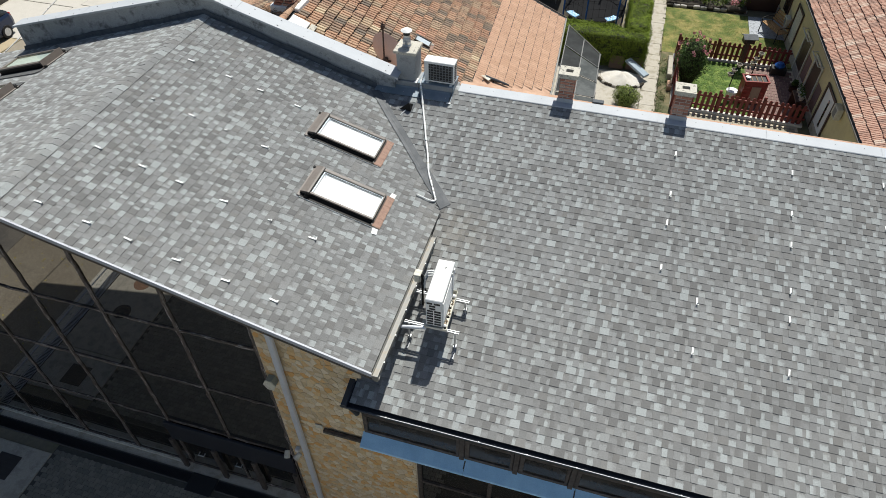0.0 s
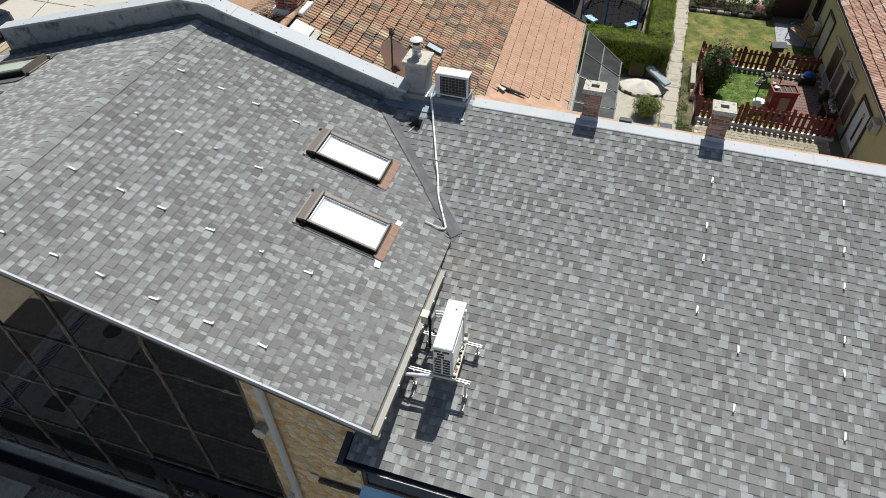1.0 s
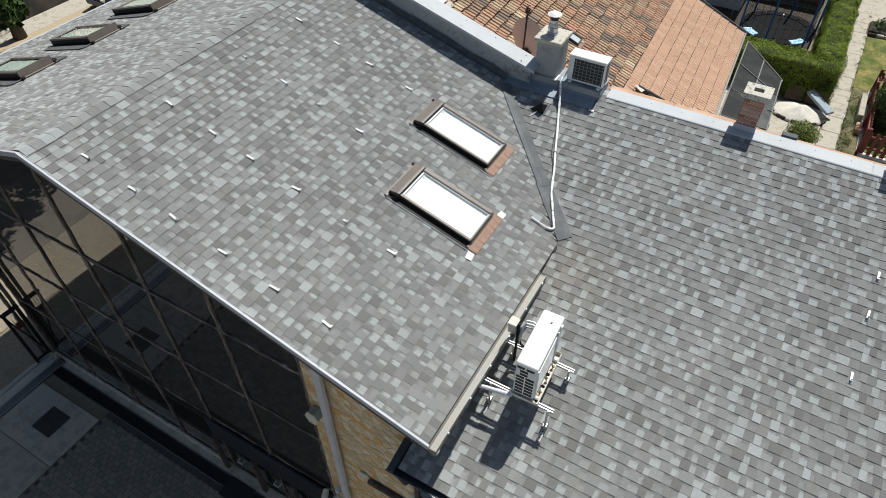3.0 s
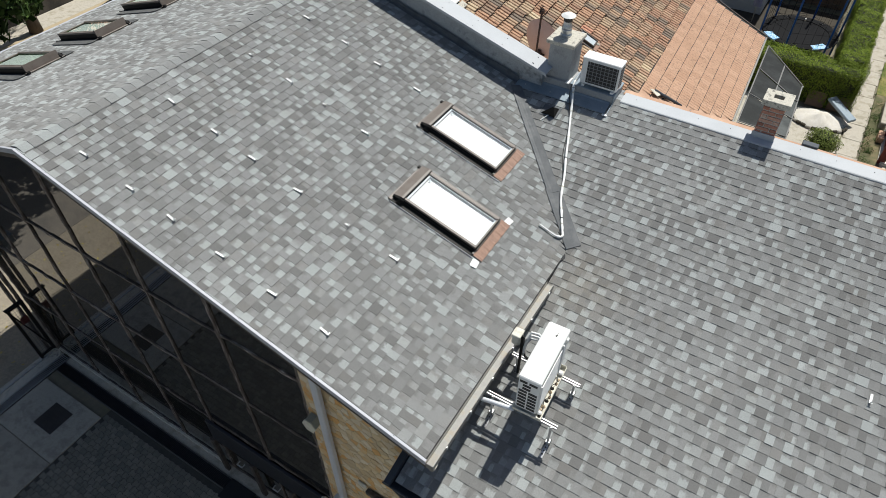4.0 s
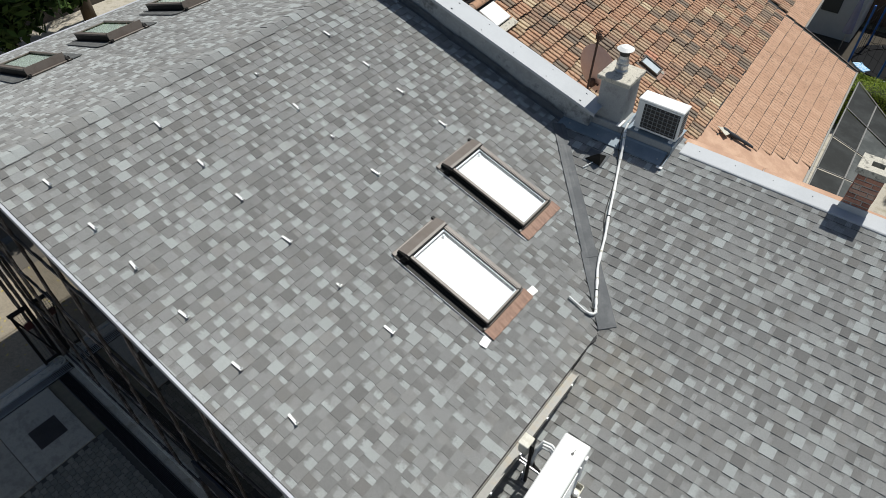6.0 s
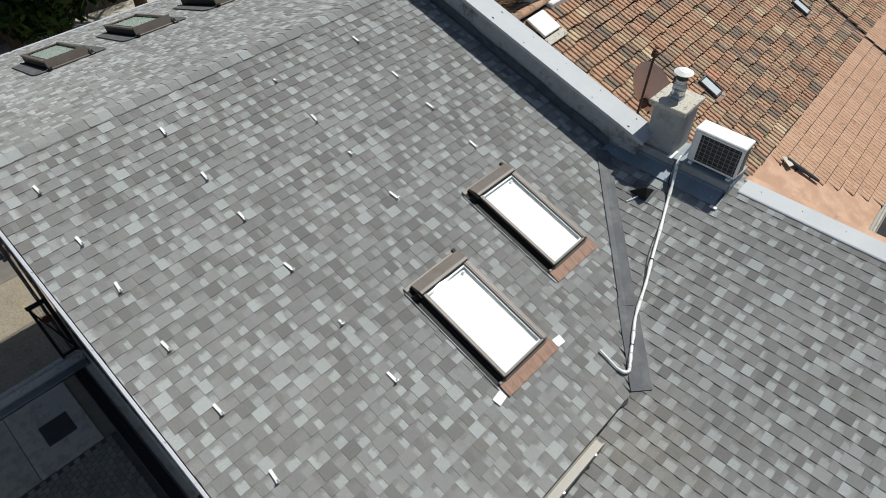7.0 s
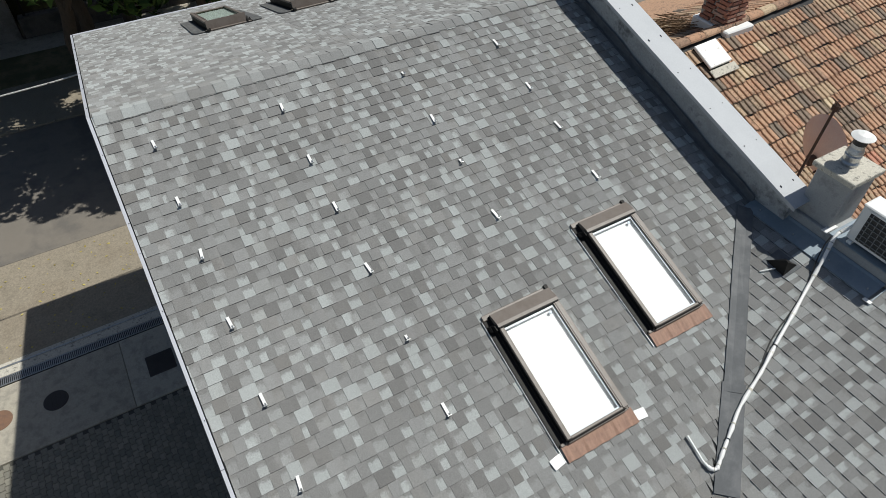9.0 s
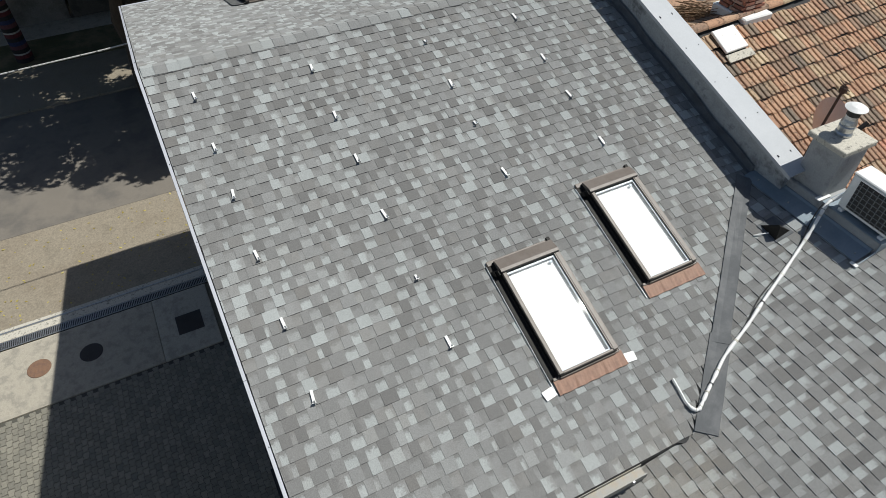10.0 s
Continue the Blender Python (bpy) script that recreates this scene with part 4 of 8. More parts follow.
def ac_big():
    t = thing("air_conditioner", "white outdoor air conditioning unit on galvanised rails over the shingles", "air conditioner", AC)
    hx, hy, z0, z1 = 0.121, 0.396, -0.100, 0.482
    part("casing", Shape().box(-hx, hx, -hy, hy, z0, z1 - 0.028, 0.012), WHITE, t)
    part("lid", Shape().box(-hx - 0.004, hx + 0.004, -hy - 0.004, hy + 0.004, z1 - 0.032, z1, 0.012), WHITE, t)
    part("lid_scuff", Shape().prism([(0.02, 0.27, z1 + 0.0005), (0.035, 0.255, z1 + 0.0005), (0.028, 0.225, z1 + 0.0005), (0.006, 0.235, z1 + 0.0005)], (0, 0, 0.001)).prism([(0.022, 0.295, z1 + 0.0005), (0.030, 0.29, z1 + 0.0005), (0.026, 0.262, z1 + 0.0005)], (0, 0, 0.001)), GRILLE, t, "dark scuff on the lid")
    # openings in the near end: two, then two single ones, then six pairs
    slots = [(0.07, 0.42, 0), (0.50, 0.88, 0), (0.22, 0.60, 1), (0.22, 0.60, 2)] + [(a, b, 3 + r) for r in range(6) for a, b in ((0.07, 0.46), (0.52, 0.92))]
    for a, b, r in slots:
        z = z1 - 0.060 - r * 0.056
        part("louvre", Shape().box(-hx + 2 * hx * a, -hx + 2 * hx * b, -hy - 0.0015, -hy + 0.01, z - 0.042, z, 0.002), GRILLE, t)
    # outer side: coil behind long slats
    part("coil", Shape().box(hx, hx + 0.003, -hy + 0.025, hy - 0.21, z0 + 0.04, z1 - 0.075), SLATBACK, t, "coil coloured dark for the shade behind the slats")
    for k in range(10):
        z = z0 + 0.055 + k * 0.046
        part("slat", Shape().box(hx + 0.002, hx + 0.014, -hy + 0.02, hy - 0.20, z, z + 0.015, 0.003), WHITE, t)
    for y in (-hy + 0.006, hy - 0.202):
        part("coil_frame", Shape().box(hx, hx + 0.02, y, y + 0.015, z0 + 0.03, z1 - 0.05, 0.003), WHITE, t)
    tray = part("drip_tray", Shape().box(-hx - 0.02, hx + 0.072, -hy - 0.03, hy - 0.07, z0 - 0.035, z0 - 0.028, 0.002).box(hx + 0.064, hx + 0.072, -hy - 0.03, hy - 0.07, z0 - 0.028, z0 + 0.012, 0.002).box(-hx - 0.02, hx + 0.064, -hy - 0.03, -hy - 0.022, z0 - 0.028, z0 + 0.008, 0.002).box(hx, hx + 0.064, hy - 0.078, hy - 0.07, z0 - 0.028, z0 + 0.03, 0.002), CREAM, t, "cream drip tray with leaf litter")
    lit = random.Random(3)
    for k in range(9):
        y = -hy + 0.03 + k * 0.064 + lit.uniform(-0.015, 0.015)
        part("litter", Shape().lathe((hx + 0.036 + lit.uniform(-0.012, 0.012), y, z0 - 0.028), [(lit.uniform(0.014, 0.028), 0.0), (0.016, lit.uniform(0.006, 0.014)), (0.004, 0.016)], 7), RUST if k % 3 else BLACK, tray, "rusty leaf litter")
    part("wire", Shape().tube([(hx + 0.03 + 0.018 * math.sin(k * 1.3), -hy + 0.06 + k * 0.04, z0 + 0.004 + 0.010 * math.sin(k * 0.9)) for k in range(14)], 0.004, 5), GRILLE, tray)
    part("valve", Shape().lathe((hx + 0.035, hy - 0.17, z0 - 0.028), [(0.028, 0), (0.032, 0.03), (0.018, 0.05)], 14), WHITE, tray)
    part("valve", Shape().lathe((hx + 0.030, -hy + 0.05, z0 - 0.028), [(0.022, 0), (0.026, 0.03), (0.012, 0.045)], 12), WHITE, tray)
    part("service_cover", Shape().box(hx, hx + 0.022, hy - 0.10, hy - 0.05, z1 - 0.14, z1 - 0.07, 0.006), WHITE, t)
    # pipe loops to the switch box
    for k in range(3):
        z = 0.26 - k * 0.055
        part("pipe_loop", Shape().tube([(-hx + 0.01, 0.29 - 0.02 * k, z), (-0.19, 0.31, z + 0.03), (-0.27, 0.305, z + 0.02), (-0.30, 0.25, z - 0.05), (-0.31, 0.22, z - 0.22)], 0.014, 8), WHITE if k < 2 else STEEL, t)
    return t


ac_big()
box = thing("switch_box", "aged cream electrical switch box on a black post", "switch box")
part("post", Shape().box(0.145, 0.175, -1.78, -1.755, roof_b(-1.77), 0.30, 0.004), BLACK, box)
part("box_body", Shape().box(0.045, 0.145, -1.82, -1.70, 0.14, 0.30, 0.018), CREAM, box)
part("box_lid", Shape().box(0.04, 0.150, -1.825, -1.695, 0.295, 0.312, 0.006), CREAM, box)
part("conduit", Shape().tube([(0.16, -1.74, 0.25), (0.165, -1.735, 0.05), (0.20, -1.73, -0.10), (0.34, -1.74, -0.15)], 0.015, 8), BLACK, box)
rails = thing("rail_frame", "galvanised steel rail frame on four adjustable roof feet", "rail frame")
ZR = -0.165
for y in (-2.318, -1.718):
    for dy in (-0.016, 0.016):
        part("rail", Shape().box(0.045, 0.888, y + dy - 0.008, y + dy + 0.008, ZR - 0.030, ZR, 0.003), STEEL, rails)
    for x in (0.41, 0.59):
        part("seat_block", Shape().box(x - 0.03, x + 0.03, y - 0.03, y + 0.03, ZR, -0.134, 0.004), BLACK, rails)
for x in (0.128, 0.832):
    for y, reach in ((-2.318, 0.185), (-1.718, 0.075)):
        zr = roof_b(y - 0.03)
        leg = part("leg", Shape().box(x - 0.014, x + 0.014, y - 0.036, y - 0.026, zr + 0.015, ZR - 0.004, 0.003), STEEL, rails)
        part("foot_plate", Shape().prism([(x - 0.020, y - reach, roof_b(y - reach) + 0.012), (x + 0.020, y - reach, roof_b(y - reach) + 0.012), (x + 0.020, y - reach, roof_b(y - reach) + 0.018), (x - 0.020, y - reach, roof_b(y - reach) + 0.018)], (0, reach, reach * SB)), STEEL, leg)
        for k in range(3 if reach > 0.1 else 1):
            yy = y - 0.062 - k * 0.040
            part("hole", Shape().rod((x, yy, roof_b(yy) + 0.017), (x, yy, roof_b(yy) + 0.0195), 0.010, seg=8), GRILLE, leg)
        part("clamp", Shape().box(x - 0.026, x + 0.026, y - 0.046, y + 0.012, zr + 0.05, zr + 0.085, 0.005), STEEL, leg)
        for dx in (-0.024, 0.024):
            part("bolt", Shape().rod((x + dx, y - 0.058, zr + 0.068), (x + dx, y + 0.02, zr + 0.068), 0.008, seg=6), GRILLE, leg)
solid("drain_pipe", Shape().tube([(0.40, -2.37, -0.155), (0.28, -2.39, -0.165), (0.12, -2.41, -0.18), (0.03, -2.42, -0.195)], 0.026, 12), PIPE, "short pale plastic drain pipe under the unit", "pipe")

t = thing("wall_air_conditioner", "white air conditioner with a square black grille on the upstand", "air conditioner")
x0, x1, y0, y1, z0, z1 = -1.115, -0.535, 2.50, 2.72, 0.842, 1.27
part("casing", Shape().box(x0, x1, y0, y1, z0, z1 - 0.02, 0.014), WHITE, t)
part("lid", Shape().box(x0 - 0.008, x1 + 0.008, y0 - 0.008, y1 + 0.008, z1 - 0.022, z1, 0.010), WHITE, t)
grid = part("grille_recess", Shape().box(x0 + 0.085, x1 - 0.022, y0 - 0.004, y0 + 0.01, z0 + 0.035, z1 - 0.05, 0.006), GRILLE, t, "black fan grille")
GUARDBAR = surface("grey_plastic_guard", (0.20, 0.205, 0.21), rough=0.5, var=0.05, bump=0)
for k in range(8):
    a = x0 + 0.12 + k * 0.059
    part("grille_bar", Shape().box(a, a + 0.007, y0 - 0.012, y0 - 0.004, z0 + 0.04, z1 - 0.055), GUARDBAR, grid)
for k in range(6):
    a = z0 + 0.07 + k * 0.053
    part("grille_bar", Shape().box(x0 + 0.09, x1 - 0.027, y0 - 0.014, y0 - 0.006, a, a + 0.007), GUARDBAR, grid)
for k in range(7):
    part("louvre", Shape().box(x1 - 0.002, x1 + 0.004, y0 + 0.04, y1 - 0.04, z0 + 0.06 + k * 0.045, z0 + 0.085 + k * 0.045, 0.002), GRILLE, t)
for x in (x0 + 0.06, x1 - 0.06):
    part("foot", Shape().box(x - 0.025, x + 0.025, y0 - 0.02, y1, z0 - 0.034, z0, 0.004), WHITE, t)

# insulated line from the wall unit down the lean-to
hose = thing("insulated_pipe", "taped white insulated pipe lying down the roof to the valley", "insulated pipe")


def hose_pts(lift):
    pts = [(-1.10, 2.56, 1.00), (-1.15, 2.48, 0.90), (-1.15, 2.38, 0.86), (-1.07, 2.20, 0.70)]
    for x, y in ((-1.00, 2.02), (-0.85, 1.64), (-0.715, 1.28), (-0.60, 1.00), (-0.475, 0.64), (-0.37, 0.44), (-0.28, 0.27), (-0.215, 0.155), (-0.19, 0.10), (-0.215, 0.055), (-0.285, 0.035), (-0.36, 0.04), (-0.51, 0.05)):
        pts.append((x, y, max(roof_a(x), roof_b(y)) + lift))
    return pts


pts = hose_pts(0.032)
fine = []
for a, b, c, d in zip([pts[0]] + pts, pts, pts[1:], pts[2:] + [pts[-1]]):
    for k in range(4):
        u = k / 4
        a1, b1, c1, d1 = (Vector(q) for q in (a, b, c, d))
        fine.append(0.5 * (2 * b1 + (c1 - a1) * u + (2 * a1 - 5 * b1 + 4 * c1 - d1) * u * u + (3 * b1 - a1 - 3 * c1 + d1) * u ** 3))
fine.append(Vector(pts[-1]))
n = len(fine)
body = part("sleeve", Shape().tube(fine[:-9], [0.0175 + 0.0030 * math.sin(k * 2.3) + 0.002 * math.sin(k * 5.1) for k in range(n - 9)], 10), WHITE, hose, "white taped insulation", smooth=True)
part("bare_end", Shape().tube(fine[-10:], 0.011, 8), WHITE, hose, smooth=True)
for k in range(5, n - 14, 5):
    part("tape", Shape().rod(fine[k], fine[k].lerp(fine[k + 1], 0.22), 0.0215, seg=10), CREAM, body)
for k in (9, 24, 38):
    part("clip", Shape().rod(fine[k], fine[k].lerp(fine[k + 1], 0.10), 0.0225, seg=10), GRILLE, body)
solid("cable", Shape().tube([(p.x - 0.035 - 0.02 * math.sin(k * 0.5), p.y + 0.01, p.z - 0.018) for k, p in enumerate(fine[8:48])], 0.006, 6), GRILLE, "thin black cable beside the insulated pipe", "cable")
# small black hooded vent
vent = thing("roof_vent", "small black hooded roof vent with a white prop", "roof vent", on_b(-1.30, 1.93))
s = Shape()
s.add([(-0.13, -0.01, 0.012), (0.10, -0.035, 0.012), (0.09, 0.16, 0.012), (-0.02, 0.14, 0.012), (0.075, 0.02, 0.165), (0.045, 0.03, 0.160)], [(0, 1, 4, 5), (1, 2, 4), (2, 3, 5, 4), (3, 0, 5), (0, 3, 2, 1)])
part("hood", s, BLACK, vent)
part("base_plate", Shape().box(-0.15, 0.13, -0.045, 0.18, 0.006, 0.012, 0.002), FELT, vent)
part("prop", Shape().rod((-0.07, -0.16, 0.016), (0.0, -0.03, 0.03), 0.007, seg=6), WHITE, vent)

# ---- glass front under the gable ----
FY = -3.15
front = thing("glass_front", "dark smoked mirror glass front in worn brown metal framing", "glass facade", kind="structure")
MX = (-2.06, -3.42, -4.78, -6.13, -7.48, -8.84, -10.2)
TZ = (GROUND + 0.07, -4.03, -2.32, -0.65)


def roofline(x):
    return roof_a(x) - 0.16


for x1, x0 in zip(MX, MX[1:]):
    for k, z0 in enumerate(TZ):
        tilt = rnd.uniform(-0.0012, 0.0012)
        if k < 3:
            ring = [(x0, z0), (x1, z0), (x1, TZ[k + 1]), (x0, TZ[k + 1])]
        else:
            ring = [(x0, z0), (x1, z0), (x1, roofline(x1))] + ([(RIDGE_X, roofline(RIDGE_X))] if x0 < RIDGE_X < x1 else []) + [(x0, roofline(x0))]
        part("pane", Shape().prism([(x, FY + 0.03 + tilt * z, z) for x, z in ring], (0, 0.012, 0)), SMOKED, front)
part("backing_wall", Shape().prism([(x, FY + 0.10, z) for x, z in ((-2.05, GROUND), (-10.3, GROUND), (-10.3, roofline(-10.3)), (RIDGE_X, roofline(RIDGE_X)), (-2.05, roofline(-2.05)))], (0, 0.12, 0)), UNDERLAY, front)


def ragged_bar(x0, x1, z0, z1, y0, y1):
    """A metal bar whose paint and edge are worn uneven."""
    s = Shape()
    along_x = abs(x1 - x0) > abs(z1 - z0)
    n = max(2, int(max(abs(x1 - x0), abs(z1 - z0)) / 0.12))
    rows = []
    for k in range(n + 1):
        t = k / n
        j = rnd.uniform(-0.008, 0.008)
        if along_x:
            x = x0 + (x1 - x0) * t
            rows.append([(x, y0 + j, z0 + j), (x, y0 - j * 0.6, z1 + j), (x, y1, z1), (x, y1, z0)])
        else:
            z = z0 + (z1 - z0) * t
            rows.append([(x0 + j, y0 + j, z), (x0 + j, y1, z), (x1, y1, z), (x1 + j, y0 - j * 0.6, z)])
    for a, b in zip(rows, rows[1:]):
        for k in range(4):
            s.face([a[k], a[(k + 1) % 4], b[(k + 1) % 4], b[k]])
    s.face(rows[0][::-1])
    s.face(rows[-1])
    return s


for x in MX:
    part("mullion", ragged_bar(x - 0.030, x + 0.030, GROUND + 0.06, roofline(x), FY + 0.008, FY + 0.05), WORN_V, front)
for z in TZ:
    for x1, x0 in zip(MX, MX[1:]):
        part("transom", ragged_bar(x0 + 0.035, x1 - 0.035, z - 0.023, z + 0.023, FY + 0.012, FY + 0.04), WORN_H, front)
part("sill", ragged_bar(-10.15, -4.95, GROUND + 0.0, GROUND + 0.055, FY - 0.03, FY + 0.02), CREAM, front, "worn pale sill at the foot of the glass")

# entrance doors with a dark canopy
doors = thing("entrance", "dark glazed double doors under a navy sheet fascia", "entrance doors", kind="structure")
part("fascia", Shape().box(-4.86, -2.08, FY - 0.06, FY - 0.008, -4.72, -4.06, 0.008), NAVY, doors)
for k, x in enumerate((-4.88, -3.92, -3.02, -2.12)):
    part("door_post", Shape().box(x - 0.05, x + 0.05, FY - 0.10, FY - 0.03, GROUND + 0.03, -4.73, 0.006), FRAME, doors)
for x in (-4.3, -3.45):
    part("handle", Shape().tube([(x, FY - 0.06, -5.0), (x, FY - 0.13, -5.0), (x + 0.12, FY - 0.13, -5.0), (x + 0.12, FY - 0.06, -5.0)], 0.014, 8), STEEL, doors, "bright metal handle")
solid("door_mat", Shape().box(-4.67, -4.07, -3.72, -3.315, GROUND + 0.012, GROUND + 0.03, 0.006), GRILLE, "black rubber mat before the entrance", "door mat")

# ---- crazy-paved stone wall ----
STONE = tile_material("ochre_field_stone", [(0.0, (0.52, 0.41, 0.26)), (0.25, (0.62, 0.46, 0.26)), (0.42, (0.66, 0.37, 0.13)), (0.58, (0.68, 0.53, 0.31)), (0.8, (0.64, 0.53, 0.37)), (1.0, (0.74, 0.64, 0.47))], 0.04)
stone_wall = thing("stone_wall", "ochre crazy-paved stone wall under the eaves", "stone wall", kind="structure")
part("wall_body", Shape().prism([(-2.02, FY - 0.0, GROUND), (0.42, FY - 0.0, GROUND), (0.42, FY, roof_b(FY) - 0.15), (-0.45, FY, roof_b(FY) - 0.15), (-0.45, FY, 0.0), (-2.02, FY, roofline(-2.02))], (0, 0.28, 0)), STONEJOINT, stone_wall)
part("side_wall", Shape().prism([(-0.45, FY + 0.28, -1.2), (-0.45, 2.4, -0.4), (-0.45, 2.4, -0.05), (-0.45, FY + 0.28, -0.1)], (0.22, 0, 0)), STONEJOINT, stone_wall)


def clip_ring(ring, n, d):
    out = []
    for a, b in zip(ring, ring[1:] + ring[:1]):
        fa, fb = a[0] * n[0] + a[1] * n[1] - d, b[0] * n[0] + b[1] * n[1] - d
        if fa <= 0:
            out.append(a)
        if fa * fb < 0:
            t = fa / (fa - fb)
            out.append((a[0] + (b[0] - a[0]) * t, a[1] + (b[1] - a[1]) * t))
    return out


STEP = 0.105
cells = {}
for i in range(-1, 28):
    for j in range(-1, 59):
        cells[i, j] = (-2.15 + (i + rnd.uniform(0.05, 0.95) + 0.3 * (j % 2)) * STEP * 1.0, 0.05 - (j + rnd.uniform(0.05, 0.95)) * STEP)
loose, stones = Shape(), 0
for (i, j), p in cells.items():
    ring = [(p[0] - 0.3, p[1] - 0.3), (p[0] + 0.3, p[1] - 0.3), (p[0] + 0.3, p[1] + 0.3), (p[0] - 0.3, p[1] + 0.3)]
    for di in range(-2, 3):
        for dj in range(-2, 3):
            q = cells.get((i + di, j + dj))
            if q is None or (di == 0 and dj == 0):
                continue
            n = (q[0] - p[0], q[1] - p[1])
            length = math.hypot(*n)
            n = (n[0] / length, n[1] / length)
            ring = clip_ring(ring, n, (p[0] + q[0]) / 2 * n[0] + (p[1] + q[1]) / 2 * n[1] - 0.0024)
    for n, d in (((-1, 0), 2.015), ((1, 0), 0.40), ((0, -1), -GROUND - 0.02), ((SA, 1), -0.165)):
        ring = clip_ring(ring, n, d)
    if p[0] > -0.45:
        ring = clip_ring(ring, (0, 1), roof_b(FY) - 0.16)
    if len(ring) < 3:
        continue
    cx, cz = sum(a for a, _ in ring) / len(ring), sum(b for _, b in ring) / len(ring)
    area = 0.5 * abs(sum(a[0] * b[1] - b[0] * a[1] for a, b in zip(ring, ring[1:] + ring[:1])))
    if area < 0.001:
        continue
    depth = rnd.uniform(0.004, 0.010)
    n = len(ring)
    s = Shape() if stones < 300 else loose
    outer = [(x - cx, 0.004, z - cz) for x, z in ring]
    inner = [((x - cx) * 0.95, -depth + rnd.uniform(-0.003, 0.003), (z - cz) * 0.95) for x, z in ring]
    if stones >= 300:
        outer, inner = [(x + cx, y + FY, z + cz) for x, y, z in outer], [(x + cx, y + FY, z + cz) for x, y, z in inner]
    s.add(outer + inner, [tuple(range(n, 2 * n))] + [(k, (k + 1) % n, n + (k + 1) % n, n + k) for k in range(n)])
    if stones < 300:
        part("stone", s, STONE, stone_wall, m=pose(cx, FY, cz))
    stones += 1
if loose.f:
    tagged(part("stone_field", loose, STONE, stone_wall), "ochre field stones near the ground", kind="stuff")

solid("downpipe", Shape().box(-1.72, -1.62, FY - 0.13, FY - 0.045, GROUND + 0.1, roof_a(-1.67) - 0.22, 0.018), PIPE, "pale grey square downpipe on the stone wall", "downpipe")
lamp = thing("wall_lamp", "greenish-grey hexagonal wall lamp on the stone", "wall lamp")
s = Shape()
s.prism([(-1.90 + 0.10 * math.cos(math.pi / 3 * k), FY - 0.02, -1.30 + 0.13 * math.sin(math.pi / 3 * k)) for k in range(6)], (0, -0.13, 0))
part("lamp_body", s, surface("grey_green_lamp", (0.30, 0.31, 0.25), rough=0.6), lamp)
part("lamp_rim", Shape().prism([(-1.90 + 0.108 * math.cos(math.pi / 3 * k), FY - 0.14, -1.30 + 0.138 * math.sin(math.pi / 3 * k)) for k in range(6)], (0, -0.014, 0)), CREAM, lamp)
flood = thing("floodlight", "white twin floodlight on a wall bracket", "floodlight")
part("bracket", Shape().box(-1.90, -1.82, FY - 0.10, FY - 0.01, -3.62, -3.52, 0.01), WHITE, flood)
for x, dy in ((-1.98, -0.22), (-1.78, -0.20)):
    part("lamp_head", Shape().lathe((0, 0, 0), [(0.02, -0.07), (0.045, -0.06), (0.055, 0.05), (0.05, 0.07), (0.01, 0.075)], 14), CREAM, flood, m=pose(x, FY + dy, -3.50, 115, 0, 20 if x < -1.9 else -30))
solid("vent_plate", Shape().box(-1.35, -1.22, FY - 0.045, FY - 0.02, -2.52, -2.42, 0.006), CREAM, "small cream vent plate on the stone wall", "vent plate")
solid("brown_channel", Shape().box(-1.20, -0.42, FY - 0.09, FY - 0.02, -2.56, -2.49, 0.008), FRAME, "brown metal channel across the stone wall", "metal channel")

# ---- front of the lean-to: window band, blue ledge, dark glazing ----
BAND_Y = FY - 0.065
band = thing("window_band", "dark brown window band under the lean-to eave", "window band", kind="structure")
part("band_backing", Shape().box(-0.42, 14, BAND_Y + 0.05, BAND_Y + 0.3, -2.16, roof_b(FY) - 0.12), UNDERLAY, band)
part("top_fascia", Shape().box(-0.42, 14, BAND_Y - 0.03, BAND_Y + 0.05, roof_b(FY) - 0.34, roof_b(FY) - 0.12, 0.006), FRAME, band)
BANDGLASS = surface("grey_brown_window_glass", (0.055, 0.050, 0.044), (0.030, 0.027, 0.024), rough=0.12, big=2, var=0.08, bump=0)
x, k = -0.42, 0
while x < 13:
    w = (1.58, 0.76, 0.76)[k % 3]
    part("window_frame", Shape().box(x, x + w, BAND_Y - 0.01, BAND_Y + 0.05, -1.62, -1.54, 0.005).box(x, x + w, BAND_Y - 0.01, BAND_Y + 0.05, -2.16, -2.07, 0.005).box(x, x + 0.07, BAND_Y - 0.01, BAND_Y + 0.05, -2.07, -1.62, 0.005).box(x + w - 0.05, x + w, BAND_Y - 0.01, BAND_Y + 0.05, -2.07, -1.62, 0.005), FRAME, band)
    part("pane", Shape().box(x + 0.07, x + w - 0.05, BAND_Y + 0.012, BAND_Y + 0.022, -2.07, -1.62), BANDGLASS, band)
    part("post", Shape().box(x + w + 0.006, x + w + 0.084, BAND_Y - 0.035, BAND_Y + 0.05, -2.16, roof_b(FY) - 0.34, 0.006), FRAME, band)
    x += w + 0.09
    k += 1
ledge = thing("blue_ledge", "blue painted sheet metal ledge below the windows", "ledge", kind="structure")
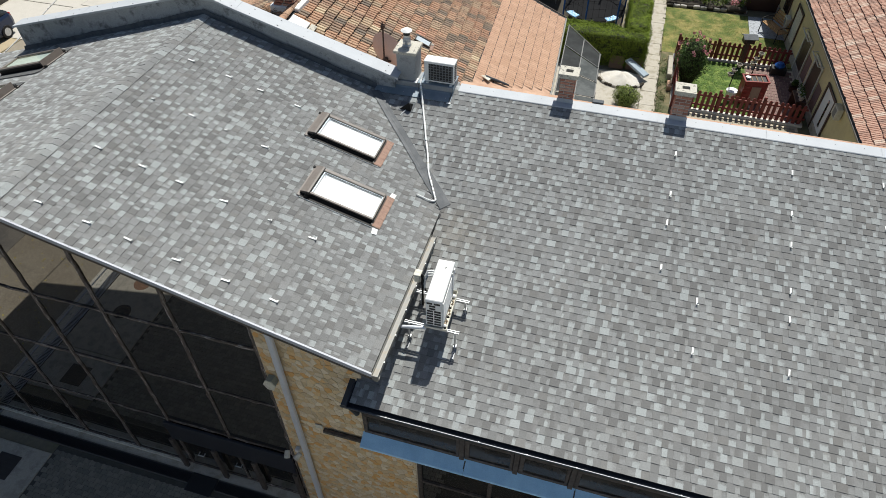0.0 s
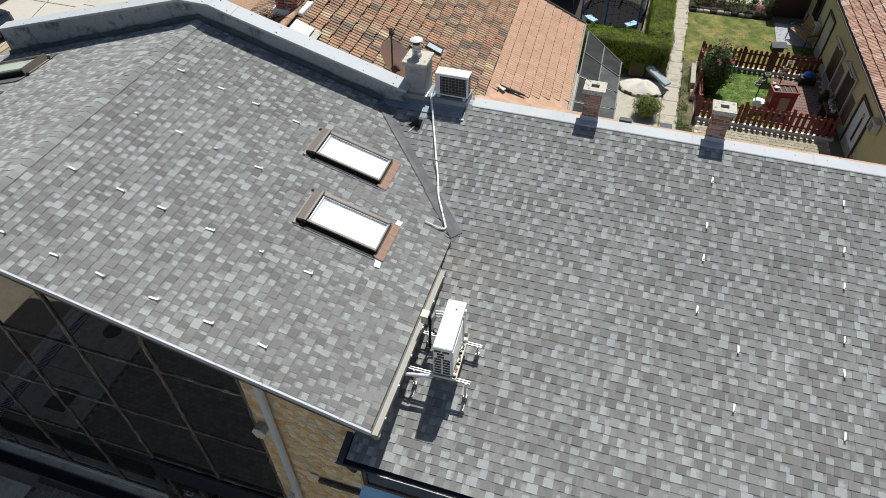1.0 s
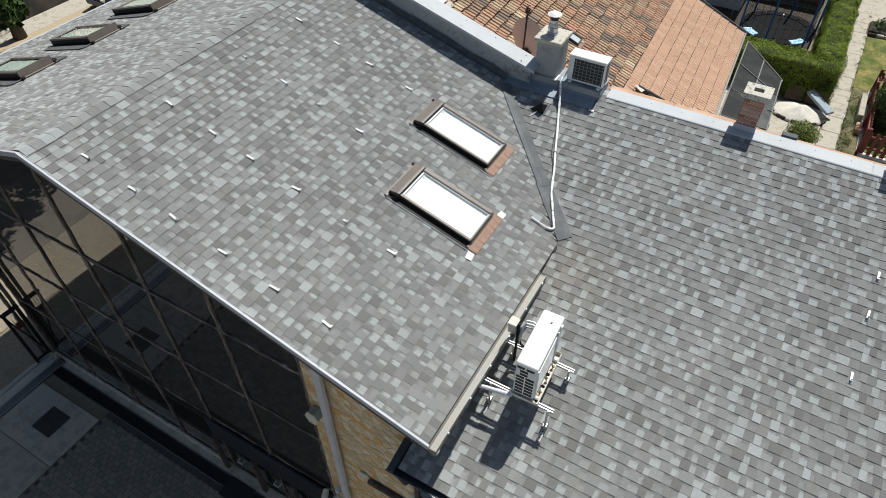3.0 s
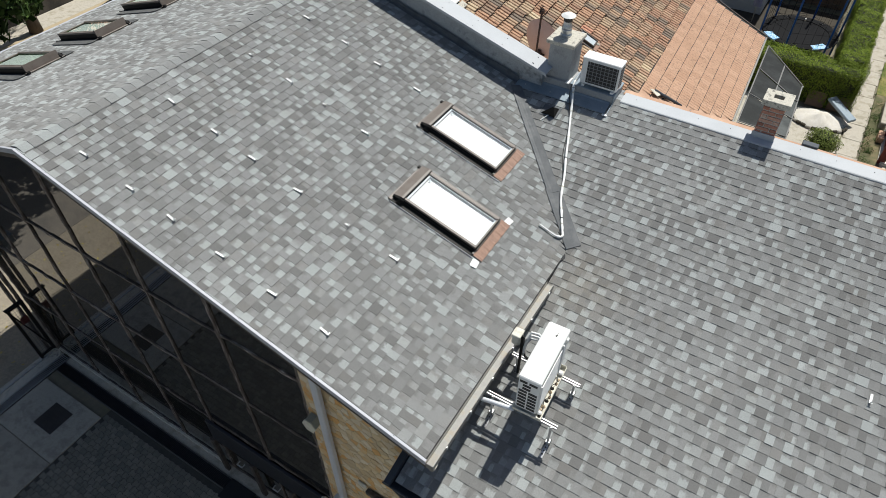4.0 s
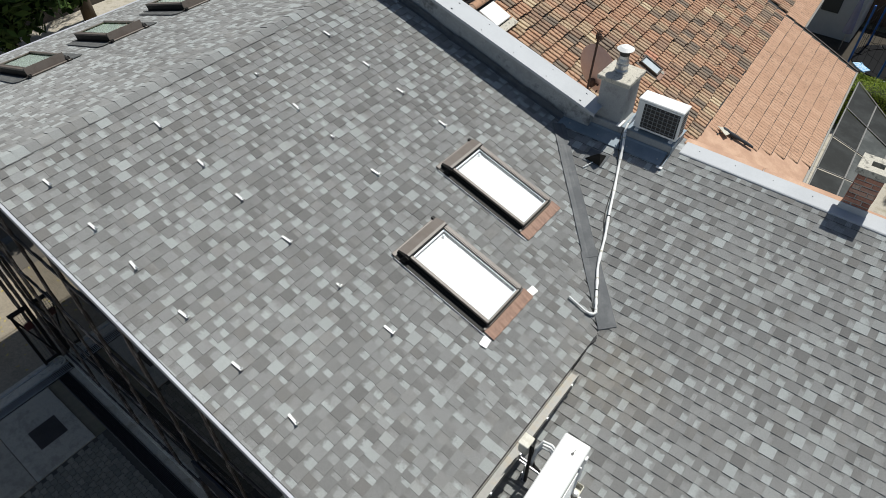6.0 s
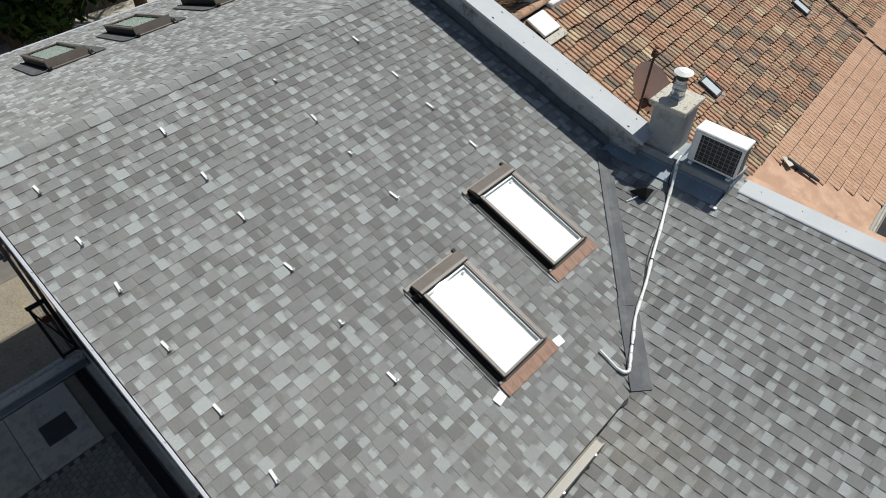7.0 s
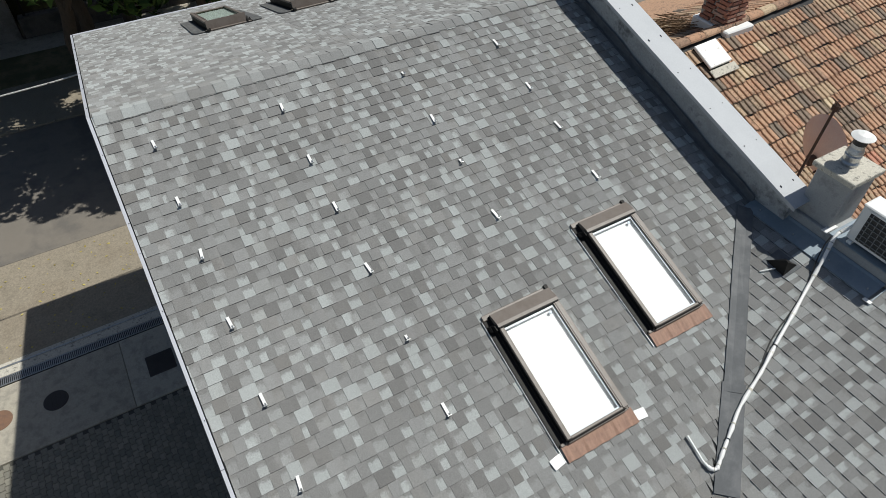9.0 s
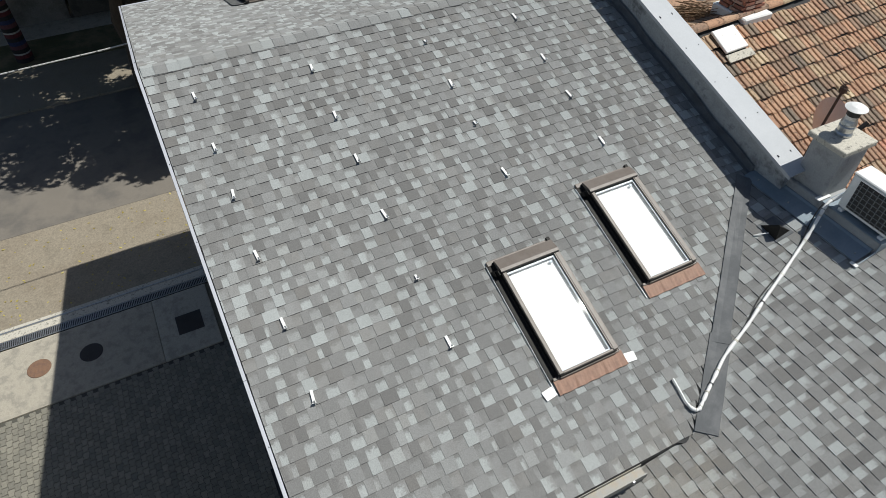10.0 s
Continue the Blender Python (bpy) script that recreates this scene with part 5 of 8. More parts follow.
for k in range(8):
    x0 = -0.44 + k * 1.72
    s = Shape()
    prof = [(-3.215, -2.135), (-3.425, -2.262), (-3.430, -2.300), (-3.422, -2.300), (-3.417, -2.272), (-3.215, -2.148)]
    s.prism([(x0, y, z) for y, z in prof], (1.716, 0, 0))
    sheet_part = part("ledge_sheet", s, BLUE, ledge)
    part("seam_stain", Shape().prism([(x0 + 1.70, y, z + 0.002) for y, z in ((-3.25, -2.156), (-3.36, -2.2225), (-3.36, -2.2245), (-3.25, -2.158))], (0.022, 0, 0)), DARKGUT, sheet_part)
lower = thing("lower_glazing", "dark glazing below the blue ledge", "glazing", kind="structure")
part("backing", Shape().box(0.42, 14, FY + 0.06, FY + 0.2, GROUND, -2.18), UNDERLAY, lower)
for k in range(11):
    x0 = 0.44 + k * 1.22
    part("post", Shape().box(x0, x0 + 0.07, FY - 0.04, FY + 0.05, GROUND, -2.18, 0.006), FRAME, lower)
    for z0, z1 in ((GROUND + 0.1, -3.55), (-3.48, -2.20)):
        part("pane", Shape().box(x0 + 0.07, x0 + 1.22, FY + 0.0, FY + 0.01, z0, z1), SMOKED, lower)
    part("rail", Shape().box(x0 + 0.07, x0 + 1.22, FY - 0.03, FY + 0.03, -3.55, -3.48, 0.004), FRAME, lower)
# unseen pale wall, added across the court to bounce sun onto the stone
BOUNCEWALL = surface("pale_bounce_render", (0.76, 0.755, 0.73), (0.70, 0.695, 0.67), rough=0.9, big=0.8, var=0.1, bump=0.3)
opposite = thing("court_bounce_wall", "unseen pale wall added to bounce light onto the stone wall", "wall", kind="structure")
part("wall_body", Shape().box(-1.6, 16.0, -13.4, -13.0, GROUND, GROUND + 7.6, 0.02), BOUNCEWALL, opposite)
part("coping", Shape().box(-1.7, 16.1, -13.45, -12.95, GROUND + 7.6, GROUND + 7.68, 0.02), CONCRETE, opposite)
# plain wall that closes the house
part("house_side", Shape().box(-10.32, -10.22, FY + 0.1, 2.5, GROUND, -0.1), PLASTER, front)

GREYBOX = surface("grey_lamp_housing", (0.13, 0.145, 0.155), rough=0.5, var=0.1)

# ---- court in front ----
COURTSLAB = surface("worn_court_concrete", (0.44, 0.41, 0.345), (0.28, 0.26, 0.22), rough=0.95, big=4, small=60, var=0.2, bump=0.5)
slab_a = thing("court_slab", "stained concrete slabs with covers beside the drain", "concrete slab", kind="structure")
part("slab", Shape().box(-9.74, -7.93, -4.98, -3.80, GROUND - 0.06, GROUND + 0.012, 0.008), COURTSLAB, slab_a)
part("slab", Shape().box(-9.74, -7.93, -8.10, -4.99, GROUND - 0.06, GROUND + 0.010, 0.008), surface("darker_stained_concrete", (0.40, 0.365, 0.30), (0.25, 0.232, 0.195), rough=0.95, big=4, small=60, var=0.22, bump=0.5), slab_a)
IRON = surface("cast_iron", (0.055, 0.05, 0.048), rough=0.7, metal=0.3, var=0.2, bump=0.5)
hatch = thing("square_cover", "square dark iron cover in the concrete slab", "cover")
part("cover_plate", Shape().box(-9.02, -8.48, -4.60, -4.06, GROUND, GROUND + 0.022, 0.006), IRON, hatch)
for k in range(5):
    part("rib", Shape().box(-8.98, -8.52, -4.54 + k * 0.10, -4.51 + k * 0.10, GROUND + 0.021, GROUND + 0.027), IRON, hatch)
RUSTY = surface("rusty_iron", (0.21, 0.12, 0.075), (0.14, 0.085, 0.06), rough=0.85, big=8, small=60, var=0.2, bump=0.5)
for x, y, mt, lab in ((-8.87, -6.33, IRON, "round dark iron manhole cover"), (-8.93, -7.33, RUSTY, "round rusty iron manhole cover")):
    mh = thing("manhole_cover", lab + " in the slab", "manhole cover", group="manhole covers")
    part("lid", Shape().lathe((x, y, GROUND), [(0.23, 0.0), (0.23, 0.022), (0.218, 0.026)], 28), mt, mh)
    for k in range(5):
        h = math.sqrt(max(0.20 ** 2 - (0.08 * (k - 2)) ** 2, 0.006))
        part("rib", Shape().box(x - h, x + h, y - 0.16 + k * 0.08 - 0.010, y - 0.16 + k * 0.08 + 0.010, GROUND + 0.025, GROUND + 0.031), mt, mh)


GRATEDGE = surface("dull_grating_edge", (0.11, 0.105, 0.095), rough=0.8, big=9, var=0.2)


def grating(name, x0, x1, y0, y1, along_x, label):
    t = thing(name, label, "drain grating")
    part("channel", Shape().box(x0, x1, y0, y1, GROUND - 0.06, GROUND + 0.002), GRILLE, t)
    for lo, hi in ((0, 0.02), (1, -0.02)):
        if along_x:
            y = y0 if lo == 0 else y1 - 0.02
            part("edge", Shape().box(x0, x1, y, y + 0.02, GROUND, GROUND + 0.02), GRATEDGE if along_x else STEEL, t)
        else:
            x = x0 if lo == 0 else x1 - 0.02
            part("edge", Shape().box(x, x + 0.02, y0, y1, GROUND, GROUND + 0.02), GRATEDGE if along_x else STEEL, t)
    s = Shape()
    n = int(((x1 - x0) if along_x else (y1 - y0)) / 0.036)
    for k in range(n):
        if along_x:
            s.box(x0 + k * 0.036, x0 + k * 0.036 + 0.014, y0 + 0.02, y1 - 0.02, GROUND, GROUND + 0.018)
        else:
            s.box(x0 + 0.02, x1 - 0.02, y0 + k * 0.036, y0 + k * 0.036 + 0.014, GROUND, GROUND + 0.018)
    tagged(part("bar_field", s, GRILLE if along_x else STEEL, t, fix=False), "close set grating bars", kind="stuff")


grating("front_grating", -4.05, -2.1, -3.57, -3.32, True, "dark drain grating beside the entrance mat")
grating("front_grating", -9.75, -4.69, -3.57, -3.32, True, "long dark drain grating along the glass front")
grating("cross_grating", -9.98, -9.76, -14.0, -3.2, False, "steel drain grating across the gateway")
sheet("gateway_strip", -10.35, -9.99, -20.0, -3.2, GROUND + 0.014, CONCRETE, "worn concrete threshold strip at the gateway", "concrete strip", 0.06)
# gate track
solid("gate_rail", Shape().box(-10.24, -10.20, -14.0, -3.3, GROUND + 0.01, GROUND + 0.04, 0.006), STEEL, "thin steel gate rail in the threshold", "gate rail")

# interlocking pavers
PAVER = tile_material("concrete_paver", [(0.0, (0.17, 0.162, 0.135)), (0.5, (0.205, 0.193, 0.157)), (1.0, (0.24, 0.227, 0.185))], 0.3)
JOINTDARK = surface("dirty_paver_joint", (0.075, 0.072, 0.060), rough=0.95, big=5, var=0.2)
court = thing("paved_court", "grey interlocking concrete paver court in the building's shade", "paving", kind="structure")
part("bed", Shape().box(-7.92, 16, -22, -3.36, GROUND - 0.08, GROUND - 0.012), JOINTDARK, court)
s = Shape()
ring = [(-0.098, -0.048), (-0.04, -0.058), (0.04, -0.038), (0.098, -0.048), (0.108, 0.0), (0.098, 0.048), (0.04, 0.038), (-0.04, 0.058), (-0.098, 0.048), (-0.088, 0.0)]
n = len(ring)
paver_v = [(x * 0.71, y * 1.02, -0.02) for x, y in ring] + [(x * 0.71, y * 1.02, 0.0) for x, y in ring]
paver_f = [tuple(range(n, 2 * n))] + [(k, (k + 1) % n, n + (k + 1) % n, n + k) for k in range(n)]
PAVER_MESH = Shape().add(paver_v, paver_f).mesh("paver", fix=False)
field, count = Shape(), 0
for j in range(66):
    for i in range(56):
        x, y = -7.83 + i * 0.150 + 0.075 * (j % 2), -3.74 - j * 0.105
        z = GROUND + rnd.uniform(-0.002, 0.003)
        if x > -1.2 and y > -3.8:
            continue
        if count < 300 and x < -6.2 and -8.6 < y < -5.2:
            part("paver", PAVER_MESH, PAVER, court, m=pose(x, y, z, rnd.uniform(-0.6, 0.6), rnd.uniform(-0.6, 0.6), 0))
            count += 1
        else:
            field.add([(x + a, y + b, z + c) for a, b, c in paver_v], paver_f)
tagged(part("paver_field", field, PAVER, court, fix=False), "grey interlocking pavers in rows", kind="stuff")

# gate leaf folded back at the corner of the glass front
gate = thing("metal_gate", "black metal gate leaf with wire mesh at the street corner", "gate")
GX = -10.25
for y in (-3.22, -3.52):
    part("gate_post", Shape().box(GX - 0.028, GX + 0.028, y - 0.028, y + 0.028, GROUND + 0.04, -4.28, 0.005), BLACK, gate)
for z in (GROUND + 0.08, -4.32):
    part("gate_rail", Shape().box(GX - 0.024, GX + 0.024, -3.50, -3.24, z, z + 0.05, 0.005), BLACK, gate)
part("top_cap", Shape().box(GX - 0.05, GX + 0.05, -3.57, -3.18, -4.28, -4.25, 0.005), BLACK, gate)
part("brace", Shape().rod((GX, -3.50, -4.45), (GX, -3.24, GROUND + 0.25), 0.016, seg=8), BLACK, gate)
for k in range(5):
    part("mesh_wire", Shape().rod((GX, -3.48 + k * 0.056, GROUND + 0.12), (GX, -3.48 + k * 0.056, -4.32), 0.004, seg=5, caps=False), DARKGUT, gate)
for k in range(22):
    part("mesh_wire", Shape().rod((GX, -3.50, GROUND + 0.17 + k * 0.068), (GX, -3.24, GROUND + 0.17 + k * 0.068), 0.004, seg=5, caps=False), DARKGUT, gate)
part("plate", Shape().box(GX + 0.02, GX + 0.06, -3.44, -3.28, -4.80, -4.60, 0.03), surface("dark_red_plate", (0.07, 0.016, 0.014), rough=0.5), gate, "dark red lock box")
corner = thing("corner_post", "worn dark steel post at the corner of the glass front", "post", kind="structure")
for y in (-3.20, -3.30):
    part("post_profile", ragged_bar(-10.36, -10.29, GROUND, -0.6, y - 0.03, y + 0.03), WORN_V, corner)
solid("hose", Shape().tube([(-10.12 + 0.14 * math.cos(a * 0.5), -3.30 + 0.10 * math.sin(a * 0.5), GROUND + 0.05 + 0.01 * (a % 2)) for a in range(10)], 0.014, 7), CREAM, "pale looped hose end at the corner post", "hose")
flood_box = thing("post_light", "grey box floodlight on the corner post", "floodlight")
part("housing", Shape().box(-10.50, -10.28, -3.62, -3.36, -3.02, -2.80, 0.02), GREYBOX, flood_box)
part("arm", Shape().box(-10.36, -10.30, -3.40, -3.30, -3.10, -2.98, 0.006), STEEL, flood_box, "bright steel bracket")

# ---- neighbour's tiled roof behind the parapet ----
OLD_TILE = tile_material("old_clay_tile", [(0.00, (0.180, 0.141, 0.108)), (0.14, (0.237, 0.173, 0.123)), (0.28, (0.342, 0.199, 0.128)), (0.48, (0.418, 0.243, 0.150)), (0.68, (0.446, 0.280, 0.179)), (0.82, (0.351, 0.247, 0.163)), (0.955, (0.427, 0.309, 0.199)), (0.985, (0.570, 0.456, 0.304)), (1.00, (0.475, 0.199, 0.128))], 0.9)
NEW_TILE = tile_material("new_clay_tile", [(0.0, (0.455, 0.275, 0.178)), (0.5, (0.485, 0.298, 0.196)), (1.0, (0.52, 0.326, 0.218))], 0.5)
RED_TILE = tile_material("red_clay_tile", [(0.0, (0.34, 0.215, 0.165)), (0.3, (0.45, 0.255, 0.185)), (0.7, (0.51, 0.315, 0.235)), (0.9, (0.56, 0.40, 0.31)), (1.0, (0.60, 0.47, 0.38))], 0.55)


def tile_shape(width, length, ribs, high):
    """A pressed clay tile: broad flat rolls along the fall with narrow grooves, a thick lower edge. X across, Y up the slope."""
    s = Shape()
    w = width / ribs
    roll = [(0.0, -0.5), (0.09, -0.5), (0.14, 0.5), (0.23, 1.0), (0.50, 0.9), (0.77, 1.0), (0.86, 0.5), (0.91, -0.5)]

    def line(y, lift, tall, pinch):
        pts = [((r + (0.5 + (t - 0.5) * pinch if t > 0 else t)) * w, y, lift + high * (z * tall if z > 0 else z)) for r in range(ribs) for t, z in roll]
        return pts + [(width, y, lift - 0.5 * high)]
    rows = [[(x, 0.055, 0.0) for x, _, _ in line(0.0, 0, 1, 1)], [(x, 0.004, z - 0.013) for x, _, z in line(0.0, 0.036, 1, 1)], line(0.0, 0.036, 1.0, 1.0), line(length * 0.72, 0.019, 0.95, 1.0), line(length * 0.82, 0.015, 0.9, 0.72), line(length * 0.87, 0.012, 0.4, 0.40), line(length, 0.006, 0.0, 0.3)]
    m = len(rows[0])
    s.add(sum(rows, []), [(j * m + k, j * m + k + 1, (j + 1) * m + k + 1, (j + 1) * m + k) for j in range(len(rows) - 1) for k in range(m - 1)])
    return s


def tile_field(parent, plane, x0, x1, y0, y1, width, length, shape, material, near, limit=300, skip=None, play=1.0):
    me = shape.mesh("roof_tile", fix=False)
    rest, count = Shape(), 0
    rows, cols = int((y1 - y0) / length), int((x1 - x0) / width)
    for j in range(rows):
        for i in range(cols):
            x, y = x0 + i * width, y0 + j * length
            if skip and skip(x, y):
                continue
            m = plane @ Matrix.Translation((x + play * rnd.uniform(-0.006, 0.006), y + play * rnd.uniform(-0.012, 0.012), play * rnd.uniform(0, 0.008))) @ pose(0, 0, 0, play * rnd.uniform(-0.8, 0.8), play * rnd.uniform(-1, 1), play * rnd.uniform(-1.2, 1.2))
            if count < limit and near(x, y):
                part("roof_tile", me, material, parent, m=m)
                count += 1
            else:
                rest.add([m @ Vector(v) for v in shape.v], shape.f)
    if rest.f:
        tagged(part("tile_field", rest, material, parent, fix=False), "clay tiles in rows", kind="stuff")


ST = 0.455
ANG_T = math.atan(ST)
tiled = thing("tiled_roof", "old mottled orange clay tile roof of the neighbouring house", "tiled roof", kind="structure")
BASE_T = pose(-1.4, 9.4, -1.88, 0, 0, 3.2)
# X along the ridge towards the back, Y up the slope
PLANE_T = BASE_T @ Matrix(((0, -math.cos(ANG_T), math.sin(ANG_T), 0), (1, 0, 0, 0), (0, math.sin(ANG_T), math.cos(ANG_T), 0), (0, 0, 0, 1)))
UP_T = 4.42 / math.cos(ANG_T)
DN_T = 2.05 / math.cos(ANG_T)
part("roof_deck", Shape().box(-6.45, 3.9, -DN_T, UP_T, -0.16, 0.0, 0, PLANE_T), UNDERLAY, tiled)
old_shape = tile_shape(0.226, 0.290, 2, 0.018)
tile_field(tiled, PLANE_T, -6.45, 3.9, 0.0, UP_T - 0.02, 0.222, 0.275, old_shape, OLD_TILE, lambda x, y: -4.9 < x < -1.0 and y > 1.0, play=1.5)
new_shape = tile_shape(0.201, DN_T / 8 + 0.015, 2, 0.0055)
new_roof = thing("new_tile_strip", "smooth new terracotta tiles along the neighbour's eave", "tiled roof", kind="structure")


def sheeted(y):
    """Where the new tiles stop and the plain terracotta sheet begins, along the ridge."""
    return -2.43 + 0.62 * (0.11 - y)


tile_field(new_roof, PLANE_T, -6.45, 3.85, -DN_T, 0.02, 0.20, DN_T / 8, new_shape, NEW_TILE, lambda x, y: True, skip=lambda x, y: x < sheeted(y), play=0.4)
# dark strips stand in for the shadow line below each tile course
for j in range(9):
    y = -DN_T + j * DN_T / 8
    part("joint_felt", Shape().box(max(-6.4, sheeted(y) + 0.1), 3.85, y - 0.016, y + 0.020, 0.002, 0.025, 0, PLANE_T), UNDERLAY, new_roof)
q = [(-6.45, -DN_T), (sheeted(-DN_T) + 0.5, -DN_T), (sheeted(0.04) + 0.5, 0.04), (-6.45, 0.04)]
part("plain_sheet", Shape().prism([PLANE_T @ Vector((x, y, 0.004)) for x, y in q], (0, 0, 0.012)), TERRACOTTA, new_roof, "plain terracotta coated sheet below the tiles")
part("roof_deck", Shape().box(-6.3, 7.2, 0.0, 4.6, -0.16, 0.0, 0, PLANE_T @ Matrix.Translation((0, UP_T, 0)) @ pose(0, 0, 0, -2 * math.degrees(ANG_T), 0, 0)), OLD_TILE, tiled)
PLANE_T2 = BASE_T @ Matrix(((0, math.cos(ANG_T), -math.sin(ANG_T), -8.84), (-1, 0, 0, 0), (0, math.sin(ANG_T), math.cos(ANG_T), 0), (0, 0, 0, 1)))
tile_field(tiled, PLANE_T2, -1.0, 6.45, UP_T - 2.2, UP_T - 0.02, 0.222, 0.275, old_shape, OLD_TILE, lambda x, y: False)
# the old slope runs on past the verge of the new tiles
part("roof_deck", Shape().box(3.9, 7.2, -2 * DN_T / 8, UP_T, -0.16, 0.0, 0, PLANE_T), UNDERLAY, tiled)
tile_field(tiled, PLANE_T, 3.92, 7.2, 0.0, UP_T - 0.02, 0.222, 0.275, old_shape, OLD_TILE, lambda x, y: False, play=1.5)
tile_field(new_roof, PLANE_T, 3.87, 7.2, -2 * DN_T / 8, 0.02, 0.20, DN_T / 8, new_shape, NEW_TILE, lambda x, y: False, play=0.4)
part("eave_board", Shape().box(3.95, 7.2, -2 * DN_T / 8 - 0.06, -2 * DN_T / 8 - 0.01, -0.10, 0.03, 0.004, PLANE_T), GUTTER, new_roof)
# ridge tiles
ridge_s = Shape()
seg = 8
prof = [(0.105 * math.cos(math.pi * k / seg), 0.075 * math.sin(math.pi * k / seg)) for k in range(seg + 1)]
ridge_s.add([(-0.02, y, z) for y, z in prof] + [(0.37, y * 0.9, z * 0.9) for y, z in prof], [(k, k + 1, seg + 2 + k, seg + 1 + k) for k in range(seg)])
ridge_me = ridge_s.mesh("ridge_tile")
for k in range(28):
    part("ridge_tile", ridge_me, OLD_TILE, tiled, m=PLANE_T @ Matrix.Translation((-6.2 + k * 0.36, UP_T, 0.02)) @ pose(0, 0, 0, -math.degrees(ANG_T), 0, rnd.uniform(-2, 2)))
part("gable_wall", Shape().prism([BASE_T @ Vector(p) for p in ((2.0, -6.2, -4.1), (2.0, -6.2, -1.1), (-4.42, -6.2, 1.85), (-8.6, -6.2, -0.2), (-8.6, -6.2, -4.1))], (0, 0.2, 0)), PLASTER, tiled)
part("gable_wall", Shape().prism([BASE_T @ Vector(p) for p in ((1.7, 3.6, -4.1), (1.7, 3.6, -1.0), (-4.42, 3.6, 1.85), (-8.6, 3.6, -0.2), (-8.6, 3.6, -4.1))], (0, 0.2, 0)), PLASTER, tiled)
part("side_wall", Shape().box(1.5, 1.7, -6.2, 3.8, -4.1, -0.95, 0, BASE_T), PLASTER, tiled)
part("verge_board", Shape().prism([BASE_T @ Vector((x, 3.88, -x * ST + z)) for x, z in ((2.1, -0.12), (2.1, 0.03), (0.5, 0.03), (0.5, -0.12))], (0, 0.04, 0)), FRAME, tiled)
part("eave_gutter", Shape().box(2.05, 2.12, -6.4, 3.9, -1.02, -0.95, 0.01, BASE_T), GUTTER, tiled)
part("mortar_verge", Shape().prism([BASE_T @ Vector((x, -6.50, -x * ST + z)) for x, z in ((2.1, -0.05), (2.1, 0.06), (-4.42, 0.06), (-4.42, -0.05))], (0, 0.12, 0)), TERRACOTTA, tiled)


def on_t(x, y):
    """A place on the tiled slope by its plan position."""
    p = BASE_T.inverted() @ Vector((x, y, 0))
    return PLANE_T @ Matrix.Translation((p.y, -p.x / math.cos(ANG_T), 0.03))


hatchw = thing("roof_panel", "white sheet metal roof hatch on old tiles", "roof hatch", on_t(-4.97, 5.08))
part("panel", Shape().box(0.0, 0.50, 0.05, 0.50, 0.05, 0.10, 0.01), surface("stained_white_sheet", (0.76, 0.75, 0.73), (0.52, 0.50, 0.47), rough=0.55, big=11, small=50, var=0.08, patch=(0.58, 0.66), bump=0.1), hatchw)
part("kerb", Shape().box(0.03, 0.47, 0.0, 0.50, 0.0, 0.05, 0.004), BLACK, hatchw)
part("sill", Shape().box(-0.02, 0.56, -0.12, 0.03, 0.040, 0.062, 0.006), CONCRETE, hatchw)
# pale base colour paints the sky's reflection into these panes
TILEGLASS = surface("painted_sky_glass", (0.50, 0.55, 0.58), rough=0.08, var=0.05, bump=0)
for x, y in ((-2.56, 7.34), (-2.70, 11.93)):
    sk = thing("tile_skylight", "small brown skylight set in the clay tiles", "skylight", on_t(x, y), group="tile skylights")
    part("sash", Shape().box(0.02, 0.05, 0, 0.46, 0, 0.075, 0.006).box(0.29, 0.32, 0, 0.46, 0, 0.075, 0.006).box(0.05, 0.29, 0, 0.035, 0, 0.065, 0.006).box(0.05, 0.29, 0.425, 0.46, 0, 0.075, 0.006), FRAME, sk)
    part("pane", Shape().box(0.05, 0.29, 0.035, 0.425, 0.03, 0.05), TILEGLASS, sk)
    for x0, x1 in ((-0.05, 0.02), (0.32, 0.37)):
        part("side_gutter", Shape().box(x0, x1, -0.06, 0.50, 0.0, 0.02, 0.004), FRAME, sk)
    part("sill", Shape().box(-0.02, 0.36, -0.10, 0.0, 0.01, 0.03, 0.005), APRON, sk)
    part("mortar_dab", Shape().lathe((0.26, -0.03, 0.02), [(0.05, 0.0), (0.045, 0.02), (0.02, 0.035)], 9), CONCRETE, sk)
redch = thing("brick_chimney", "red brick chimney with white flashing on the tile ridge", "chimney")
part("core", Shape().box(-6.12, -5.62, 5.95, 6.35, -0.6, 1.2, 0, None), BRICKJOINT, redch)
for r in range(16):
    for k in range(2):
        for yy, nn in ((5.95, 0), (6.35, 0)):
            part("brick", BRICK_LONG, BRICK, redch, m=pose(-6.0 + k * 0.25 + (0.06 if r % 2 else 0), yy, 0.05 + r * 0.072, 0, 0, 0))
        part("brick", BRICK_LONG, BRICK, redch, m=pose(-5.62, 6.04 + k * 0.22 + (0.04 if r % 2 else 0), 0.05 + r * 0.072, 0, 0, 90))
part("flashing", Shape().box(-6.2, -5.42, 5.86, 6.5, -0.12, 0.16, 0.02), WHITE, redch)

